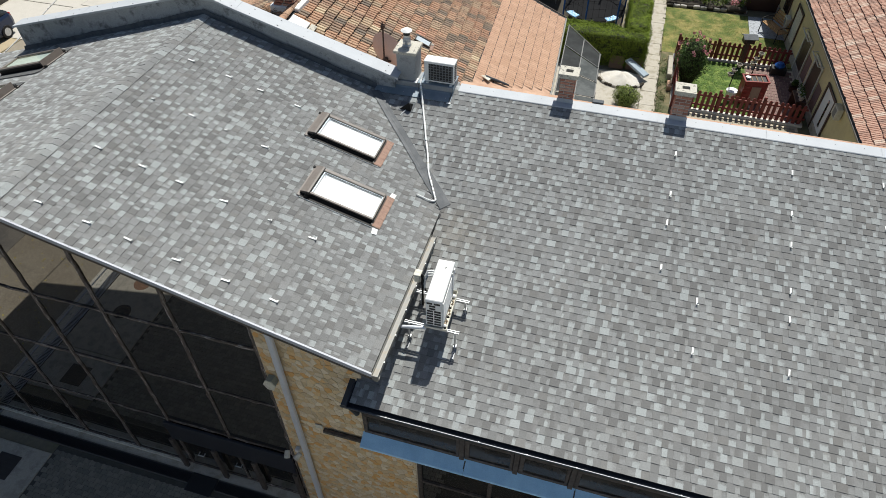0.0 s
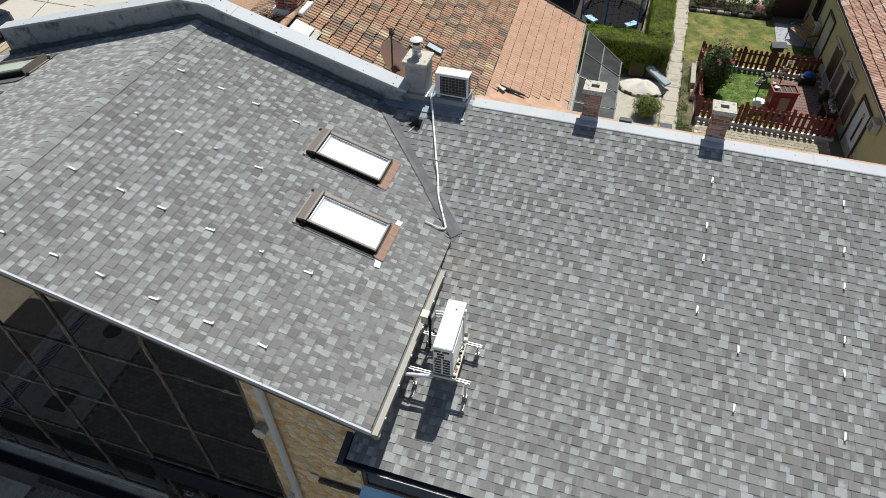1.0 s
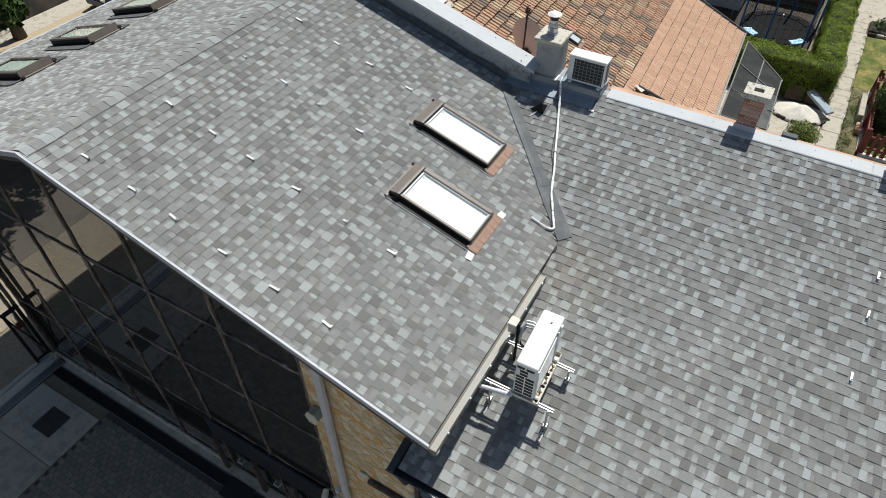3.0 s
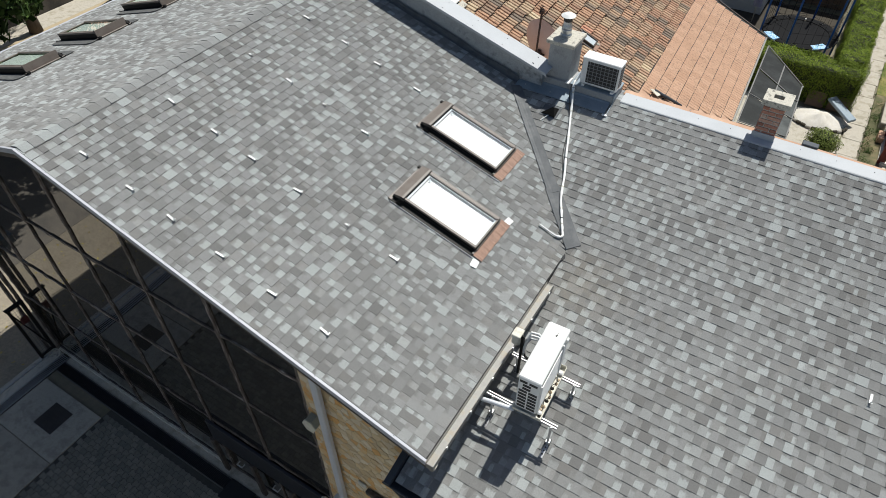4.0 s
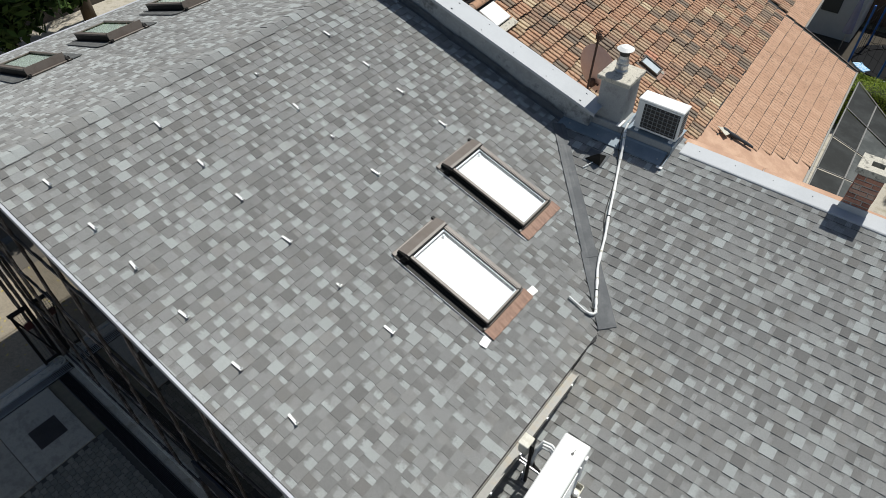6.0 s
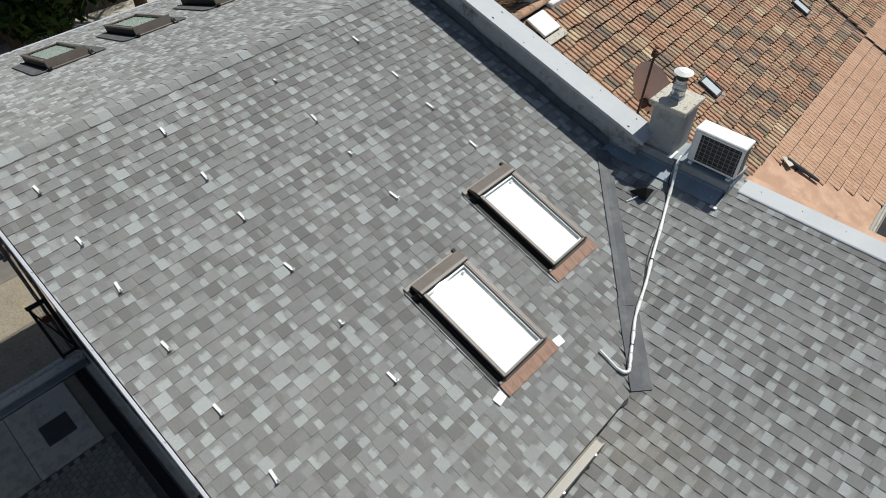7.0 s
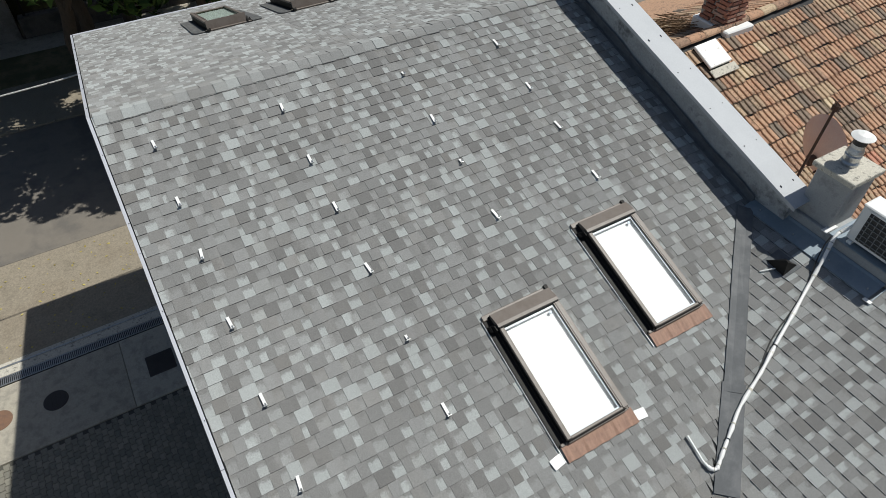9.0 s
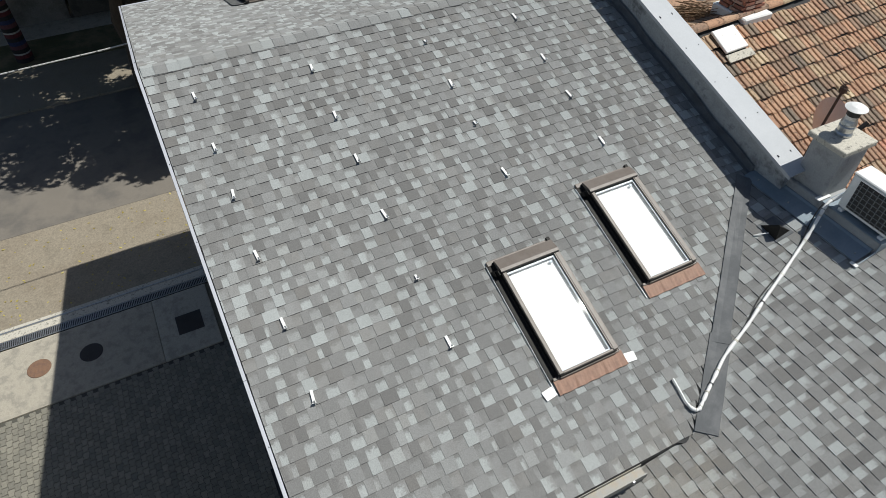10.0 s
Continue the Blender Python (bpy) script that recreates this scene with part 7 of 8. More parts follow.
# white house corner behind the tiled roof
shed = thing("white_house", "white rendered house with grey shutters behind the tiles", "house")
part("wall", Shape().box(-4.6, -0.6, 21.9, 26.0, GROUND, GROUND + 3.0), surface("off_white_render", (0.55, 0.56, 0.55), rough=0.9, var=0.08), shed)
part("shutter", Shape().box(-1.95, -1.35, 21.86, 21.92, GROUND + 0.9, GROUND + 2.3, 0.01), DARKGUT, shed)
part("roof", Shape().box(-4.8, -0.4, 21.6, 26.3, GROUND + 3.0, GROUND + 3.15, 0.02), TERRACOTTA, shed)
para_sol = thing("folded_parasol", "folded lilac-grey garden parasol", "parasol")
part("pole", Shape().rod((-0.75, 21.1, GROUND), (-0.75, 21.1, GROUND + 2.2), 0.02, seg=8), STEEL, para_sol)
part("cloth", Shape().lathe((-0.75, 21.1, GROUND + 0.7), [(0.16, 0.0), (0.13, 0.4), (0.10, 0.9), (0.03, 1.45)], 12), surface("lilac_cloth", (0.32, 0.31, 0.40), rough=0.9), para_sol)

# ---- yellow house along the garden ----
YELLOW = surface("pale_yellow_render", (0.66, 0.56, 0.30), (0.56, 0.47, 0.26), rough=0.9, big=1.8, var=0.12, bump=0.3)
DOORB = surface("dark_brown_door", (0.055, 0.028, 0.02), rough=0.5, var=0.15)
house = thing("yellow_house", "pale yellow rendered house with brown doors and red tile roof", "house")
HM = pose(9.42, 13.6, GROUND, 0, 0, 3.2)     # Y runs along the wall towards the back, X into the house


def house_part(name, shape, material, label="", parent=None):
    return part(name, shape, material, parent or house, label, m=HM if parent is None else None)


house_part("wall", Shape().box(0.0, 0.3, -8.0, 12.0, 0.0, 3.0), YELLOW)
house_part("plinth", Shape().box(-0.03, 0.0, -8.0, 12.0, 0.0, 0.35, 0.008), YARDSLAB)
SH = math.tan(radians(27))
deck = [(-0.48, 2.93), (6.0, 2.93 + 6.48 * SH), (6.0, 2.80 + 6.48 * SH), (-0.48, 2.80)]
house_part("roof_deck", Shape().prism([(x, -8.2, z) for x, z in deck], (0, 20.4, 0)), UNDERLAY)
house_part("eave_gutter", Shape().prism([(-0.60, -8.2, 2.86), (-0.58, -8.2, 2.79), (-0.50, -8.2, 2.79), (-0.48, -8.2, 2.86), (-0.50, -8.2, 2.86), (-0.52, -8.2, 2.81), (-0.57, -8.2, 2.81), (-0.59, -8.2, 2.87)], (0, 20.4, 0)), GUTTER, "weathered metal eave gutter")
PH = HM @ Matrix.Translation((-0.555, 0, 2.915)) @ Matrix(((0, math.cos(radians(27)), -math.sin(radians(27)), 0), (-1, 0, 0, 0), (0, math.sin(radians(27)), math.cos(radians(27)), 0), (0, 0, 0, 1)))
red_shape = tile_shape(0.172, 0.275, 2, 0.013)
red_roof = thing("red_tile_roof", "red clay tile roof of the yellow house", "tiled roof", kind="structure")
tile_field(red_roof, PH, -8.5, 8.2, 0.0, 6.2, 0.166, 0.26, red_shape, RED_TILE, lambda x, y: -4.0 < x < 2.5 and y < 4.0)


def opening(y0, y1, z0, z1, leaf, label, name="door"):
    d = part(name, Shape().box(-0.015, 0.02, y0, y1, z0, z1, 0.006), leaf, house, label, m=HM)
    part("surround", Shape().box(-0.05, -0.015, y0 - 0.10, y0, z0, z1 + 0.10, 0.006).box(-0.05, -0.015, y1, y1 + 0.10, z0, z1 + 0.10, 0.006).box(-0.05, -0.015, y0, y1, z1, z1 + 0.10, 0.006), DOORB if leaf is not DOORB else CREAM, d)
    return d


d = opening(-0.72, 0.32, 0.05, 1.70, WHITE, "white panelled door in a brown frame")
part("glass_slot", Shape().box(-0.03, -0.016, -0.35, -0.22, 0.5, 1.5, 0.004), SMOKED, d)
opening(1.45, 2.40, 0.05, 1.62, DOORB, "dark brown double door")
opening(3.42, 4.34, 0.05, 1.54, DOORB, "dark brown double door")
opening(5.6, 6.5, 0.05, 1.62, CREAM, "cream panelled door")
opening(7.7, 8.4, 0.6, 1.5, SMOKED, "dark window", "window")
for y0, y1, z in ((1.35, 2.5, 1.80), (3.32, 4.44, 1.72)):
    part("door_shelter", Shape().box(-0.24, -0.20, y0, y1, z - 0.03, z, 0.004).box(-0.20, -0.02, y0, y0 + 0.04, z - 0.03, z, 0.004).box(-0.20, -0.02, y1 - 0.04, y1, z - 0.03, z, 0.004), CREAM, house, "pale door shelter frame", m=HM)
for y0 in (0.75, 2.75):
    part("brown_dado", Shape().box(-0.012, 0.0, y0, y0 + 0.55, 0.36, 1.25), REDPAVE, house, "reddish painted wall panel", m=HM)
for y, z in ((-1.65, 1.62), (6.75, 0.55)):
    unit = part("wall_unit", Shape().box(-0.22, -0.02, y, y + 0.44, z, z + 0.38, 0.02), CREAM, house, "white air conditioner on the wall", m=HM)
    part("grille", Shape().box(-0.224, -0.218, y + 0.05, y + 0.32, z + 0.05, z + 0.33, 0.004), GREYBAR, unit)

# ---- garden things ----
def at(x, y, z=0.0, r=0.0):
    return pose(x, y, GROUND + z, 0, 0, r)


stand = thing("garden_grill", "dark red timber grill cabinet with a beige door", "grill cabinet", at(7.38, 15.12, 0.02, 10))
REDWOOD = surface("dark_red_timber", (0.24, 0.030, 0.024), (0.17, 0.026, 0.022), rough=0.55, big=6, var=0.15)
BEIGE = surface("beige_cabinet_door", (0.36, 0.29, 0.22), (0.29, 0.23, 0.18), rough=0.8, big=6, var=0.15)
for x in (-0.41, 0.37):
    part("side_panel", Shape().box(x, x + 0.04, -0.24, 0.24, 0, 0.88, 0.006), REDWOOD, stand)
part("back_panel", Shape().box(-0.37, 0.37, 0.20, 0.24, 0, 0.88, 0.006), REDWOOD, stand)
for k in range(8):
    part("front_board", Shape().box(-0.37, 0.37, -0.24, -0.215, 0.03 + k * 0.105, 0.127 + k * 0.105, 0.005), REDWOOD, stand)
part("door", Shape().box(-0.12, 0.20, -0.262, -0.242, 0.10, 0.72, 0.006), BEIGE, stand, "beige cabinet door")
part("top_frame", Shape().box(-0.44, 0.44, -0.28, -0.22, 0.88, 0.95, 0.006).box(-0.44, 0.44, 0.22, 0.28, 0.88, 0.95, 0.006).box(-0.44, -0.38, -0.22, 0.22, 0.88, 0.95, 0.006).box(0.38, 0.44, -0.22, 0.22, 0.88, 0.95, 0.006), REDWOOD, stand)
part("hob", Shape().box(-0.38, 0.38, -0.22, 0.22, 0.87, 0.90, 0.004), GRILLE, stand)
for k in range(3):
    part("slat", Shape().box(-0.16 + k * 0.18, -0.12 + k * 0.18, -0.22, 0.22, 0.90, 0.92, 0.004), WOOD, stand)
part("pot", Shape().lathe((-0.28, 0.02, 0.92), [(0.06, 0), (0.08, 0.05), (0.085, 0.06)], 14), WHITE, stand)
solid("white_bucket", Shape().lathe((0, 0, 0), [(0.16, 0), (0.20, 0.36), (0.21, 0.38), (0.19, 0.38)], 18), WHITE, "white plastic bucket on the grass", "bucket", m=at(6.72, 15.05, 0.02))


def pot_stand(x, y, r, label):
    t = thing("pot_stand", label, "plant stand", at(x, y, 0.02, r), group="pot stands")
    part("pole", Shape().rod((0, 0, 0), (0.05, 0, 1.15), 0.022, 0.018, 8), BLACK, t)
    for k, (dx, z) in enumerate(((-0.20, 0.90), (-0.02, 1.00), (0.20, 1.14))):
        part("arm", Shape().rod((0.03, 0, z - 0.08), (dx, 0, z), 0.012, seg=6), BLACK, t)
        pt = part("pot", Shape().lathe((dx, 0, z), [(0.06, 0), (0.10, 0.10), (0.11, 0.11), (0.095, 0.11), (0.085, 0.08), (0.02, 0.07)], 16), YARDSLAB, t, "pale clay pot")
        part("soil", Shape().lathe((dx, 0, z + 0.08), [(0.085, 0), (0.02, 0.010)], 12), SOIL, pt)


pot_stand(6.60, 15.25, 50, "black stand with three pale clay pots on the grass")
pot_stand(7.42, 16.30, 55, "black stand with three pale clay pots on the terrace")
bird = thing("bird_table", "dark wooden bird house on a post with a grey roof", "bird house", at(7.14, 17.5, 0.02, 12))
part("post", Shape().box(-0.07, 0.07, -0.07, 0.07, 0, 1.10, 0.008), DOORB, bird)
part("house_box", Shape().box(-0.20, 0.20, -0.15, 0.15, 1.08, 1.30, 0.008), DOORB, bird)
part("doorway", Shape().box(-0.10, 0.10, -0.156, -0.148, 1.13, 1.26, 0.004), GRILLE, bird)
for sy in (-1, 1):
    part("roof", Shape().prism([(-0.27, 0.0, 1.385), (-0.27, sy * 0.24, 1.29), (-0.27, sy * 0.24, 1.31), (-0.27, 0.0, 1.405)], (0.54, 0, 0)), FELT, bird)
bench = thing("garden_bench", "slatted wooden garden bench with black iron ends", "bench", at(8.52, 20.5, 0.02, -62))
SLATW = surface("varnished_bench_slat", (0.36, 0.20, 0.075), (0.28, 0.15, 0.06), rough=0.5, big=5, var=0.15)
for k in range(5):
    part("seat_slat", Shape().box(-0.62, 0.62, -0.22 + k * 0.095, -0.15 + k * 0.095, 0.42, 0.445, 0.005), SLATW, bench)
for k in range(5):
    part("back_slat", Shape().box(-0.62, 0.62, 0.26 + k * 0.03, 0.285 + k * 0.03, 0.50 + k * 0.085, 0.57 + k * 0.085, 0.005), SLATW, bench)
for x in (-0.58, 0.58):
    part("iron_end", Shape().tube([(x, -0.25, 0), (x, -0.22, 0.42), (x, 0.25, 0.42), (x, 0.40, 0.95)], 0.02, 8), BLACK, bench)
    part("arm_rest", Shape().tube([(x, -0.22, 0.42), (x, -0.26, 0.60), (x, -0.10, 0.66), (x, 0.28, 0.64)], 0.018, 8), BLACK, bench)
    part("iron_leg", Shape().rod((x, 0.25, 0.42), (x, 0.32, 0), 0.02, seg=8), BLACK, bench)
sheet("gravel_patch", 7.65, 9.05, 20.3, 22.15, GROUND + 0.045, surface("grey_white_gravel", (0.40, 0.42, 0.45), (0.20, 0.21, 0.22), rough=0.95, big=9, small=38, var=0.3, patch=(0.5, 0.6), bump=1.0), "pale gravel patch under the bench", "gravel", 0.02)
bed = thing("flower_bed", "stone edged flower bed with pink and green plants", "flower bed")
for k in range(12):
    part("edge_stone", Shape().box(0, 0.28, 0, 0.14, 0, 0.14, 0.03), BRICKJOINT if k % 3 else SOIL, bed, m=pose(4.15 + k * 0.29, 22.2 + 0.02 * k, GROUND, rnd.uniform(-3, 3), rnd.uniform(-3, 3), rnd.uniform(-6, 6)))
part("bed_soil", Shape().box(4.15, 7.6, 22.4, 23.4, GROUND, GROUND + 0.16, 0.04), SOIL, bed)
for k in range(16):
    s = Shape()
    leaves(s, (4.4 + k * 0.2, 22.8 + rnd.uniform(-0.25, 0.3), GROUND + 0.4), rnd.uniform(0.2, 0.4), 130, 0.05, 0.8)
    part("plant", s, (BUSH_LEAF, TREE_LEAF, GREY_LEAF, BUSH_LEAF, TREE_LEAF, PETAL, BUSH_LEAF, HEDGE_LEAF)[k % 8], bed, fix=False)
sheet("back_paving", 4.1, 9.0, 23.5, 32.0, GROUND + 0.02, YARDSLAB, "pale paving behind the flower bed", "paving", 0.05)
garden_shed = thing("garden_shed", "dark brown plank garden shed with a flat roof", "shed", at(8.15, 24.0, 0, 3))
for k in range(12):
    part("roof_plank", Shape().box(-0.80 + k * 0.135, -0.672 + k * 0.135, -1.2, 1.3, 1.90, 1.94 + 0.003 * (k % 2), 0.005), surface("dark_shed_plank", (0.075, 0.042, 0.028), rough=0.8, big=5, var=0.2) if k == 0 else bpy.data.materials["dark_shed_plank"], garden_shed)
part("shed_wall", Shape().box(-0.72, 0.75, -1.1, 1.2, 0, 1.9, 0.01), DOORB, garden_shed)
pots = thing("pot_rack", "brown rack with potted plants against the wall", "plant rack", at(8.95, 14.9, 0.02, 3))
part("rack", Shape().box(-0.18, 0.18, -0.40, 0.40, 0.55, 0.60, 0.006).box(-0.18, 0.18, -0.40, -0.36, 0, 0.55, 0.004).box(-0.18, 0.18, 0.36, 0.40, 0, 0.55, 0.004), DOORB, pots)
for k in range(3):
    pt = part("pot", Shape().lathe((0, -0.25 + k * 0.25, 0.60), [(0.07, 0), (0.10, 0.14)], 12), CREAM, pots)
    s = Shape()
    leaves(s, (0, -0.25 + k * 0.25, 0.84), 0.14, 50, 0.04)
    part("leaf_tuft", s, BUSH_LEAF, pt, fix=False)
for x, y, r in ((8.98, 14.15, 0.20), (9.0, 16.25, 0.14)):
    t = thing("potted_plant", "leafy potted plant standing by the house wall", "potted plant", group="potted plants")
    part("pot", Shape().lathe((x, y, GROUND), [(0.12, 0), (0.17, 0.24), (0.18, 0.26)], 14), DOORB, t)
    s = Shape()
    leaves(s, (x, y, GROUND + 0.28 + r * 0.7), r, 260, 0.05)
    part("foliage", s, TREE_LEAF, t, fix=False)
for y in (15.1, 15.35):
    solid("flower_box", Shape().box(-0.09, 0.09, -0.11, 0.11, 0, 0.20, 0.02), TERRACOTTA, "terracotta flower box beside the fence", "flower box", m=at(4.52, y, 0.02), group="flower boxes")
solid("stone_trough", Shape().box(-0.09, 0.09, -0.75, 0.75, 0, 0.28, 0.02), YARDSLAB, "long pale stone trough beside the fence", "trough", m=at(4.48, 16.5, 0.02))
bags = thing("blue_bag", "blue plastic bag on a dark crate on the terrace", "bag", at(8.55, 17.45, 0.02))
part("crate", Shape().box(-0.28, 0.28, -0.18, 0.18, 0, 0.28, 0.02), GRILLE, bags)
s = Shape().lathe((0, 0, 0.28), [(0.16, 0), (0.20, 0.08), (0.13, 0.18), (0.03, 0.22)], 9)
part("bag", s, TBLUE, bags)

# ---- street: trees, far wall, car, overhead cable ----
CONIFER_LEAF = leaf_material("conifer_spray", (0.012, 0.026, 0.010), (0.035, 0.060, 0.020))


def sprays(shape, p, heart, rng):
    """Drooping fans of narrow needles round a limb's end."""
    out = Vector((p.x - heart.x, p.y - heart.y, 0)).normalized()
    for _ in range(26):
        c = p + Vector((rng.gauss(0, 0.45), rng.gauss(0, 0.45), rng.gauss(0, 0.30)))
        d = (out + Vector((rng.gauss(0, 0.5), rng.gauss(0, 0.5), rng.uniform(-0.9, 0.1)))).normalized()
        for k in range(9):
            q = c + d * (0.07 * k) + Vector((0, 0, -0.004 * k * k))
            n = Vector((rng.gauss(0, 1), rng.gauss(0, 1), rng.gauss(0, 0.6))).normalized()
            e = (d * 0.5 + n).normalized() * rng.uniform(0.10, 0.18)
            w = d.cross(e).normalized() * 0.022
            shape.face([q - w, q + e * 0.5 - w * 0.7, q + e, q + w])


def tree(x, y, h, spread, seed, label, knit=False, conifer=False):
    rng = random.Random(seed)
    t = thing("street_tree", label, "tree", group="street trees")
    trunk = [Vector((x, y, GROUND - 0.05))]
    for k in range(1, 7):
        trunk.append(Vector((x + rng.uniform(-0.08, 0.08) * k * 0.5, y + rng.uniform(-0.08, 0.08) * k * 0.5, GROUND + h * 0.52 * k / 6)))
    part("trunk", Shape().tube(trunk, [0.26, 0.22, 0.20, 0.185, 0.17, 0.15, 0.12], 12), BARK, t, smooth=True)
    if knit:
        cols = [surface("knitted_" + n, c, rough=0.95, big=30, small=120, var=0.25, bump=0.6) for n, c in (("dark", (0.025, 0.025, 0.028)), ("maroon", (0.10, 0.022, 0.026)), ("white", (0.42, 0.40, 0.38)), ("black", (0.02, 0.02, 0.02)), ("plum", (0.12, 0.05, 0.06)), ("navy", (0.03, 0.04, 0.10)))]
        z0 = GROUND + 0.06
        for k in range(22):
            tall = 0.055 if k % 6 == 2 else 0.135
            part("knitted_band", Shape().rod((x, y, z0), (x, y, z0 + tall - 0.006), 0.275 - 0.002 * k, 0.272 - 0.002 * k, 16), cols[k % 6], t, "knitted wool band")
            z0 += tall
    crown = Shape()
    tips = []
    for k in range(7):
        a = 2 * math.pi * k / 7 + rng.uniform(-0.4, 0.4)
        p0 = trunk[4].lerp(trunk[6], rng.random())
        p1 = p0 + Vector((math.cos(a) * spread * 0.45, math.sin(a) * spread * 0.45, h * rng.uniform(0.12, 0.25)))
        p2 = p1 + Vector((math.cos(a) * spread * 0.35, math.sin(a) * spread * 0.35, h * rng.uniform(0.02, 0.14)))
        part("limb", Shape().tube([p0, p0.lerp(p1, 0.5) + Vector((0, 0, 0.1)), p1, p2], [0.10, 0.08, 0.05, 0.02], 8), BARK, t)
        tips += [p1, p2, p1.lerp(p2, 0.5), p0.lerp(p1, 0.7)]
    for k in range(16):
        a, r = rng.random() * 6.28, spread * math.sqrt(rng.random()) * 0.9
        tips.append(Vector((x + r * math.cos(a), y + r * math.sin(a), GROUND + h * rng.uniform(0.5, 0.95) - 0.12 * r)))
    for p in tips:
        if conifer:
            sprays(crown, p, trunk[3], rng)
        else:
            leaves(crown, p, rng.uniform(0.6, 1.2), 350, 0.15, 0.65, rng, 0.2)
    part("crown", crown, CONIFER_LEAF if conifer else TREE_LEAF, t, fix=False)
    return t


tree(-22.5, -6.95, 8.0, 3.6, 3, "street tree with a colourfully knitted trunk wrap", True)
tree(-22.9, 2.4, 7.5, 3.9, 5, "leafy street tree on the dry verge")
tree(-23.4, -1.8, 6.5, 3.0, 11, "leafy street tree shading the road")
# next five stand out of view, placed so their crowns darken the street
tree(-18.9, 0.6, 8.0, 3.4, 8, "unseen leafy tree placed to shade the road")
tree(-16.6, -0.2, 8.8, 3.0, 13, "unseen leafy tree placed to shade the road")
tree(-18.6, -3.6, 9.2, 3.8, 31, "unseen leafy tree placed to shade the road")
tree(-21.8, -3.2, 9.4, 4.2, 37, "unseen leafy tree placed to shade the road")
tree(-24.6, -3.4, 9.0, 3.8, 41, "unseen tall tree placed behind the verge for shade")
tree(-23.9, 5.7, 7.2, 2.7, 21, "dark conifer on the dirt strip near the parked car", False, True)

far_wall = thing("street_wall", "dark stained wall and wire fence across the street", "wall", kind="structure")
PALESLAB = surface("pale_street_concrete", (0.50, 0.465, 0.41), (0.43, 0.40, 0.35), rough=0.95, big=0.9, small=30, var=0.10, bump=0.3)
OLDWALL = surface("dark_stained_wall", (0.13, 0.115, 0.10), (0.06, 0.055, 0.05), rough=0.95, big=1.2, small=20, var=0.25, bump=0.5)
part("wall_body", Shape().box(-25.45, -25.07, -40, -5.3, GROUND - 0.1, GROUND + 2.6, 0.03), surface("pale_stained_wall", (0.26, 0.24, 0.215), (0.13, 0.115, 0.10), rough=0.95, big=0.8, small=20, var=0.2, bump=0.4), far_wall)
part("wall_body", Shape().box(-25.45, -25.07, -5.2, 40, GROUND - 0.1, GROUND + 0.75, 0.03), OLDWALL, far_wall)
for k in range(24):
    part("fence_post", Shape().box(-25.29, -25.21, -5.0 + k * 1.8, -4.92 + k * 1.8, GROUND + 0.7, GROUND + 2.0, 0.01), BLACK, far_wall)
for z in (0.85, 1.3, 1.9):
    part("fence_wire", Shape().rod((-25.25, -5.0, GROUND + z), (-25.25, 38, GROUND + z), 0.015, seg=5), BLACK, far_wall)
s = Shape()
for k in range(240):
    s.rod((-25.25, -5.0 + k * 0.18, GROUND + 0.72), (-25.25, -5.0 + k * 0.18, GROUND + 1.9), 0.008, seg=4, caps=False)
tagged(part("fence_wires", s, BLACK, far_wall, fix=False), "close set fence wires", kind="stuff")
part("ivy_base", Shape().box(-27.6, -26.5, -20, 40, GROUND, GROUND + 1.6, 0.3), TWIG, far_wall)
s = Shape()
for k in range(90):
    leaves(s, (-27.2 + rnd.uniform(-0.5, 0.5), -15 + k * 0.55, GROUND + rnd.uniform(0.8, 3.2)), 0.9, 60, 0.14, 1.0)
solid("far_shrubs", s, TREE_LEAF, "dark shrubs behind the street fence", "shrubs", kind="stuff", fix=False)

car = thing("parked_car", "dark blue-grey parked estate car with pale roof rails", "car", pose(-23.05, 10.35, GROUND + 0.055, 0, 0, 92) @ Matrix.Diagonal((0.84, 0.84, 0.84, 1)))
CARBLUE = surface("dark_blue_car_paint", (0.020, 0.030, 0.065), rough=0.15, metal=0.3, var=0.05, bump=0)
CARGLASS = surface("car_glass", (0.02, 0.024, 0.028), rough=0.05, var=0.02, bump=0)
TAILRED = surface("red_tail_lamp", (0.45, 0.02, 0.02), rough=0.2, var=0.05, bump=0)


def hull(sections):
    """Skin over cross sections from front to rear: (x, half width, low z, shoulder z, top half width, top z)."""
    h = Shape()
    rings = []
    for x, w, lo, mid, tw, top in sections:
        rings.append([(x, -w * 0.94, lo), (x, -w, (lo + mid) / 2), (x, -w * 0.97, mid), (x, -tw, top), (x, tw, top), (x, w * 0.97, mid), (x, w, (lo + mid) / 2), (x, w * 0.94, lo)])
    n = len(rings[0])
    h.add([q for r in rings for q in r], [tuple(range(n))[::-1], tuple(range((len(rings) - 1) * n, len(rings) * n))] + [(i * n + k, i * n + (k + 1) % n, (i + 1) * n + (k + 1) % n, (i + 1) * n + k) for i in range(len(rings) - 1) for k in range(n)])
    return h


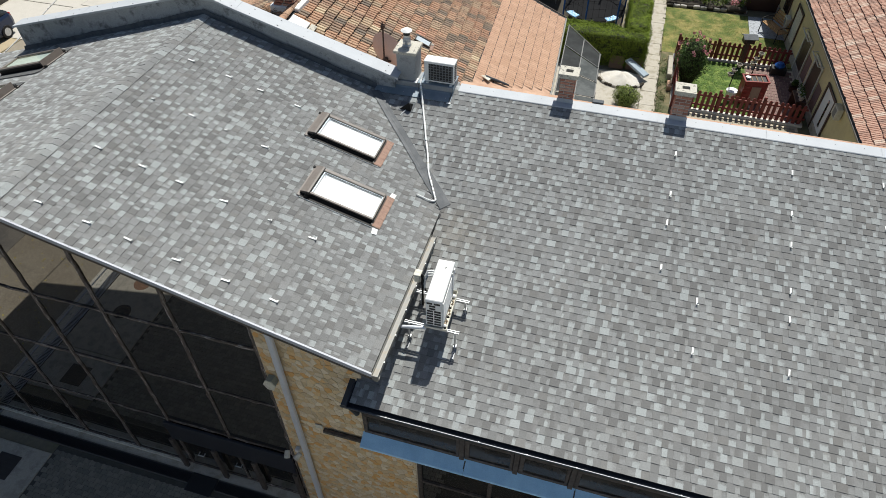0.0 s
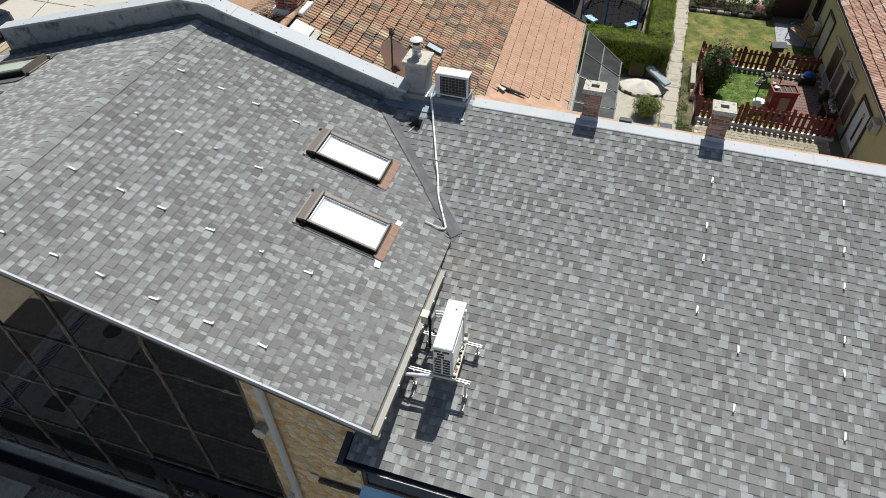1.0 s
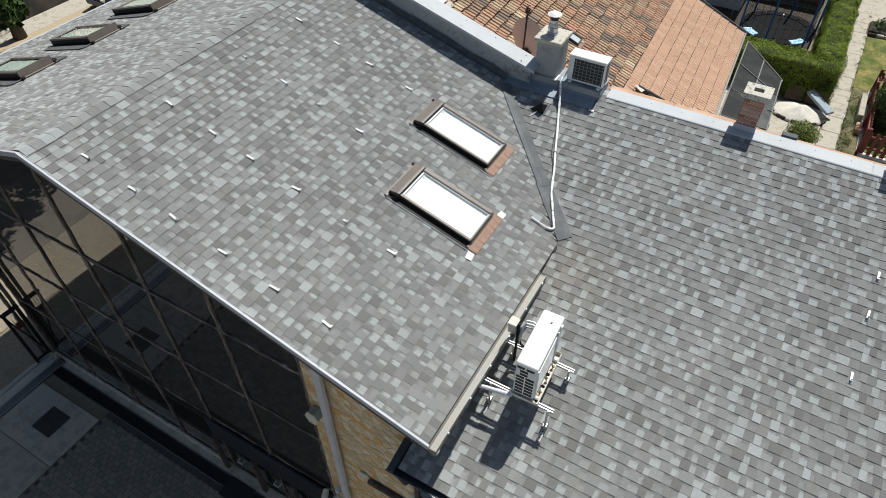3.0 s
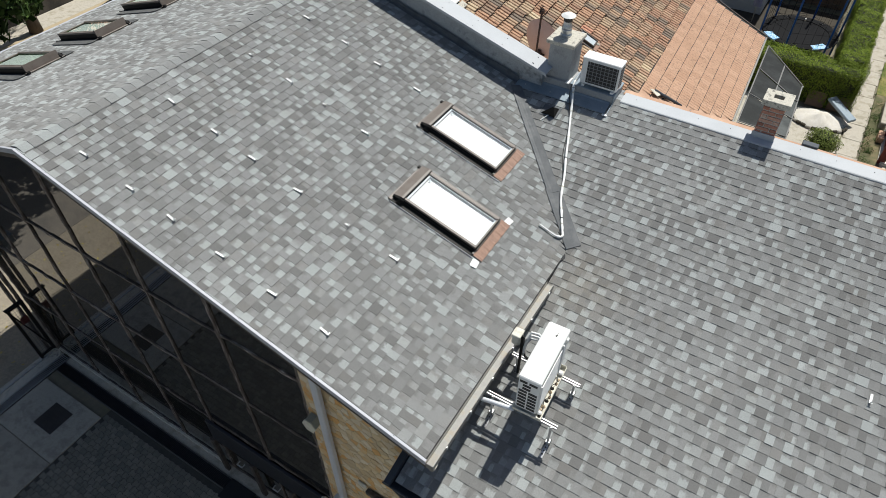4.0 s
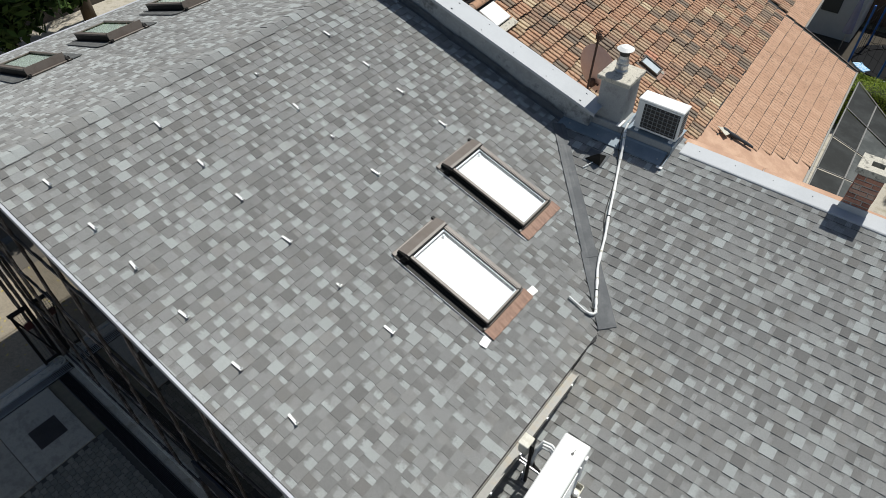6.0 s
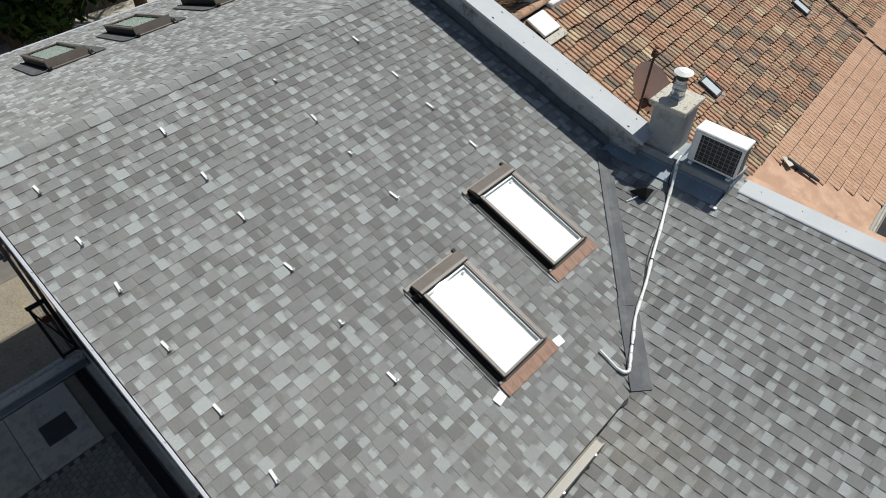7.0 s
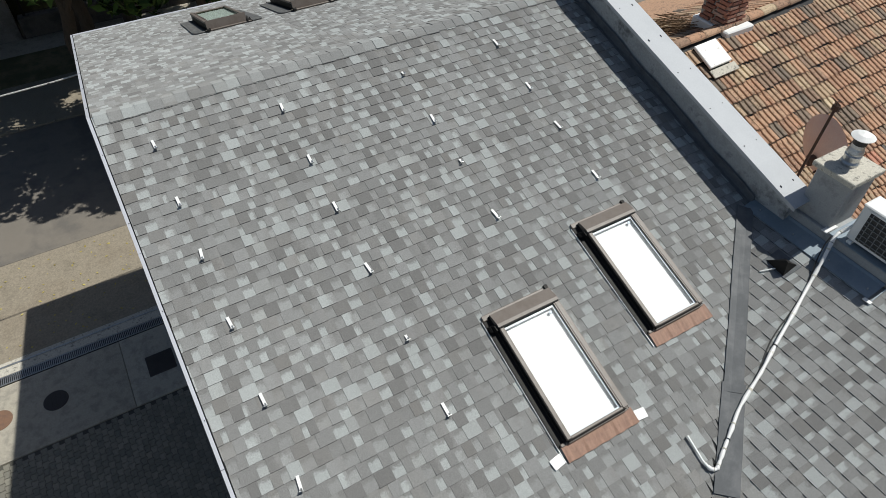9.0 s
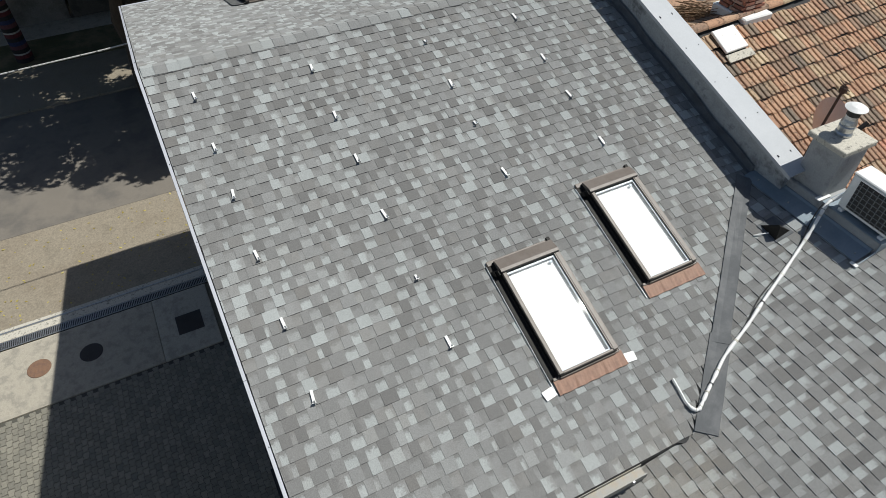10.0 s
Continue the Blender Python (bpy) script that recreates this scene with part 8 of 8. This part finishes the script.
part("body", hull([(-2.12, 0.60, 0.36, 0.55, 0.50, 0.62), (-2.0, 0.78, 0.26, 0.66, 0.66, 0.76), (-1.5, 0.85, 0.22, 0.78, 0.74, 0.90), (-0.9, 0.86, 0.22, 0.84, 0.78, 0.97), (1.2, 0.86, 0.22, 0.88, 0.78, 1.0), (1.95, 0.82, 0.24, 0.88, 0.74, 1.0), (2.12, 0.74, 0.34, 0.80, 0.66, 0.92)]), CARBLUE, car, smooth=False)
part("cabin_glass", hull([(-1.0, 0.76, 0.93, 0.95, 0.70, 0.97), (-0.35, 0.75, 0.95, 1.15, 0.62, 1.38), (1.55, 0.75, 0.97, 1.15, 0.62, 1.40), (2.02, 0.70, 0.95, 1.0, 0.62, 1.06)]), CARGLASS, car)
part("car_roof", hull([(-0.38, 0.61, 1.375, 1.39, 0.56, 1.40), (0.2, 0.62, 1.40, 1.43, 0.55, 1.45), (1.2, 0.62, 1.40, 1.43, 0.55, 1.45), (1.62, 0.61, 1.385, 1.40, 0.56, 1.41)]), CARBLUE, car)
for y in (-0.56, 0.56):
    part("roof_rail", Shape().tube([(-0.2, y, 1.43), (-0.1, y, 1.50), (1.3, y, 1.50), (1.4, y, 1.43)], 0.022, 8), STEEL, car)
    part("headlight", Shape().box(-2.10, -1.98, y - 0.14, y + 0.14, 0.60, 0.72, 0.02), CREAM, car, "clear headlight")
    part("tail_lamp", Shape().box(2.02, 2.11, y * 1.2 - 0.06, y * 1.2 + 0.06, 0.70, 0.98, 0.02), TAILRED, car, "red tail lamp")
for x in (0.1, 0.9):
    part("roof_bar", Shape().box(x, x + 0.06, -0.56, 0.56, 1.49, 1.52, 0.008), STEEL, car)
part("number_plate", Shape().box(2.10, 2.125, -0.22, 0.22, 0.58, 0.68, 0.004), WHITE, car)
TYRE = surface("black_tyre", (0.018, 0.018, 0.019), rough=0.85, var=0.1)
for x in (-1.35, 1.35):
    for y in (-0.78, 0.78):
        side = 1 if y > 0 else -1
        w = part("wheel", Shape().rod((x, y - 0.10, 0.31), (x, y + 0.10, 0.31), 0.31, seg=22), TYRE, car)
        part("rim", Shape().rod((x, y + 0.100 * side, 0.31), (x, y + 0.112 * side, 0.31), 0.20, seg=16), STEEL, w)
DIRT = surface("tan_dirt", (0.42, 0.34, 0.22), (0.33, 0.27, 0.18), rough=0.95, big=2, small=25, var=0.2, bump=0.5)
sheet("sand_verge", -23.88, -21.88, 4.0, 11.48, GROUND + 0.05, DIRT, "tan trodden dirt strip beside the parked car", "verge", 0.03)
apron_yard = thing("concrete_apron", "pale cracked concrete apron beside the street", "paving", kind="structure")
for k, (x0, x1, y0, y1) in enumerate(((-24.9, -21.7, 11.52, 14.6), (-21.68, -19.26, 11.52, 14.9), (-24.9, -21.5, 14.63, 22.0), (-21.48, -19.26, 14.93, 22.0))):
    part("slab", Shape().box(x0, x1, y0, y1, GROUND - 0.02, GROUND + 0.052 + 0.004 * k, 0.01), PALESLAB, apron_yard)


def cable_point(y):
    return (-11.49 - 0.025 * y, y, -0.60 + 0.10 * y + 0.009 * y * y)


LIGHTCABLE = surface("pale_twisted_cable", (0.50, 0.50, 0.48), (0.05, 0.05, 0.05), rough=0.6, big=9, var=0.1, patch=(0.56, 0.60), bump=0.1)
solid("overhead_cable", Shape().tube([cable_point(-20 + k * 2.0) for k in range(19)], 0.014, 6), LIGHTCABLE, "pale twisted overhead cable along the street", "cable")
pole = thing("utility_pole", "grey wooden utility pole carrying the cable", "utility pole")
part("shaft", Shape().rod((-11.93, 16.0, GROUND), (-11.93, 16.0, 3.6), 0.14, 0.10, 12), GREYBAR, pole)
# fallen leaves on the pavement
s = Shape()
for _ in range(160):
    p = Vector((rnd.uniform(-13.3, -10.4), rnd.uniform(-9.0, -3.0), GROUND + 0.022))
    a = rnd.random() * 6.28
    d, q = Vector((math.cos(a), math.sin(a), 0.2)), Vector((-math.sin(a), math.cos(a), 0.1))
    r = rnd.uniform(0.02, 0.045)
    s.face([p - d * r, p - q * r * 0.6, p + d * r, p + q * r * 0.6])
solid("fallen_leaves", s, leaf_material("dry_leaf", (0.30, 0.24, 0.06), (0.42, 0.36, 0.12)), "scattered dry yellow leaves on the pavement", "leaves", kind="stuff", fix=False)
# houses that close the distance
FARWALL = surface("far_house_render", (0.42, 0.38, 0.30), rough=0.9, big=0.5, var=0.12)
for k, (x, y, w, d) in enumerate(((-36, -20, 9, 12), (-37, 6, 9, 12), (-36, 32, 9, 14), (2, 46, 14, 9), (22, 44, 12, 9), (26, 14, 9, 14))):
    hs = thing("far_house", "plain rendered house with a red tile roof in the distance", "house", pose(x, y, GROUND), group="far houses")
    part("wall", Shape().box(-w / 2, w / 2, -d / 2, d / 2, 0, 3.4), FARWALL, hs)
    part("roof", Shape().prism([(-w / 2 - 0.4, -d / 2 - 0.4, 3.4), (w / 2 + 0.4, -d / 2 - 0.4, 3.4), (0, -d / 2 - 0.4, 6.0)], (0, d + 0.8, 0)), TERRACOTTA, hs)
    for j in range(3):
        part("window", Shape().box(-w / 2 - 0.03, w / 2 + 0.03, -d / 2 + 1.5 + j * 3, -d / 2 + 2.6 + j * 3, 1.1, 2.4, 0.02), SMOKED, hs)

# ---- from plan units to metres ----
for me in bpy.data.meshes:
    me.transform(Matrix.Scale(S, 4))
for ob in scene.objects:
    if ob.type in {"MESH", "EMPTY"}:
        ob.location = ob.location * S
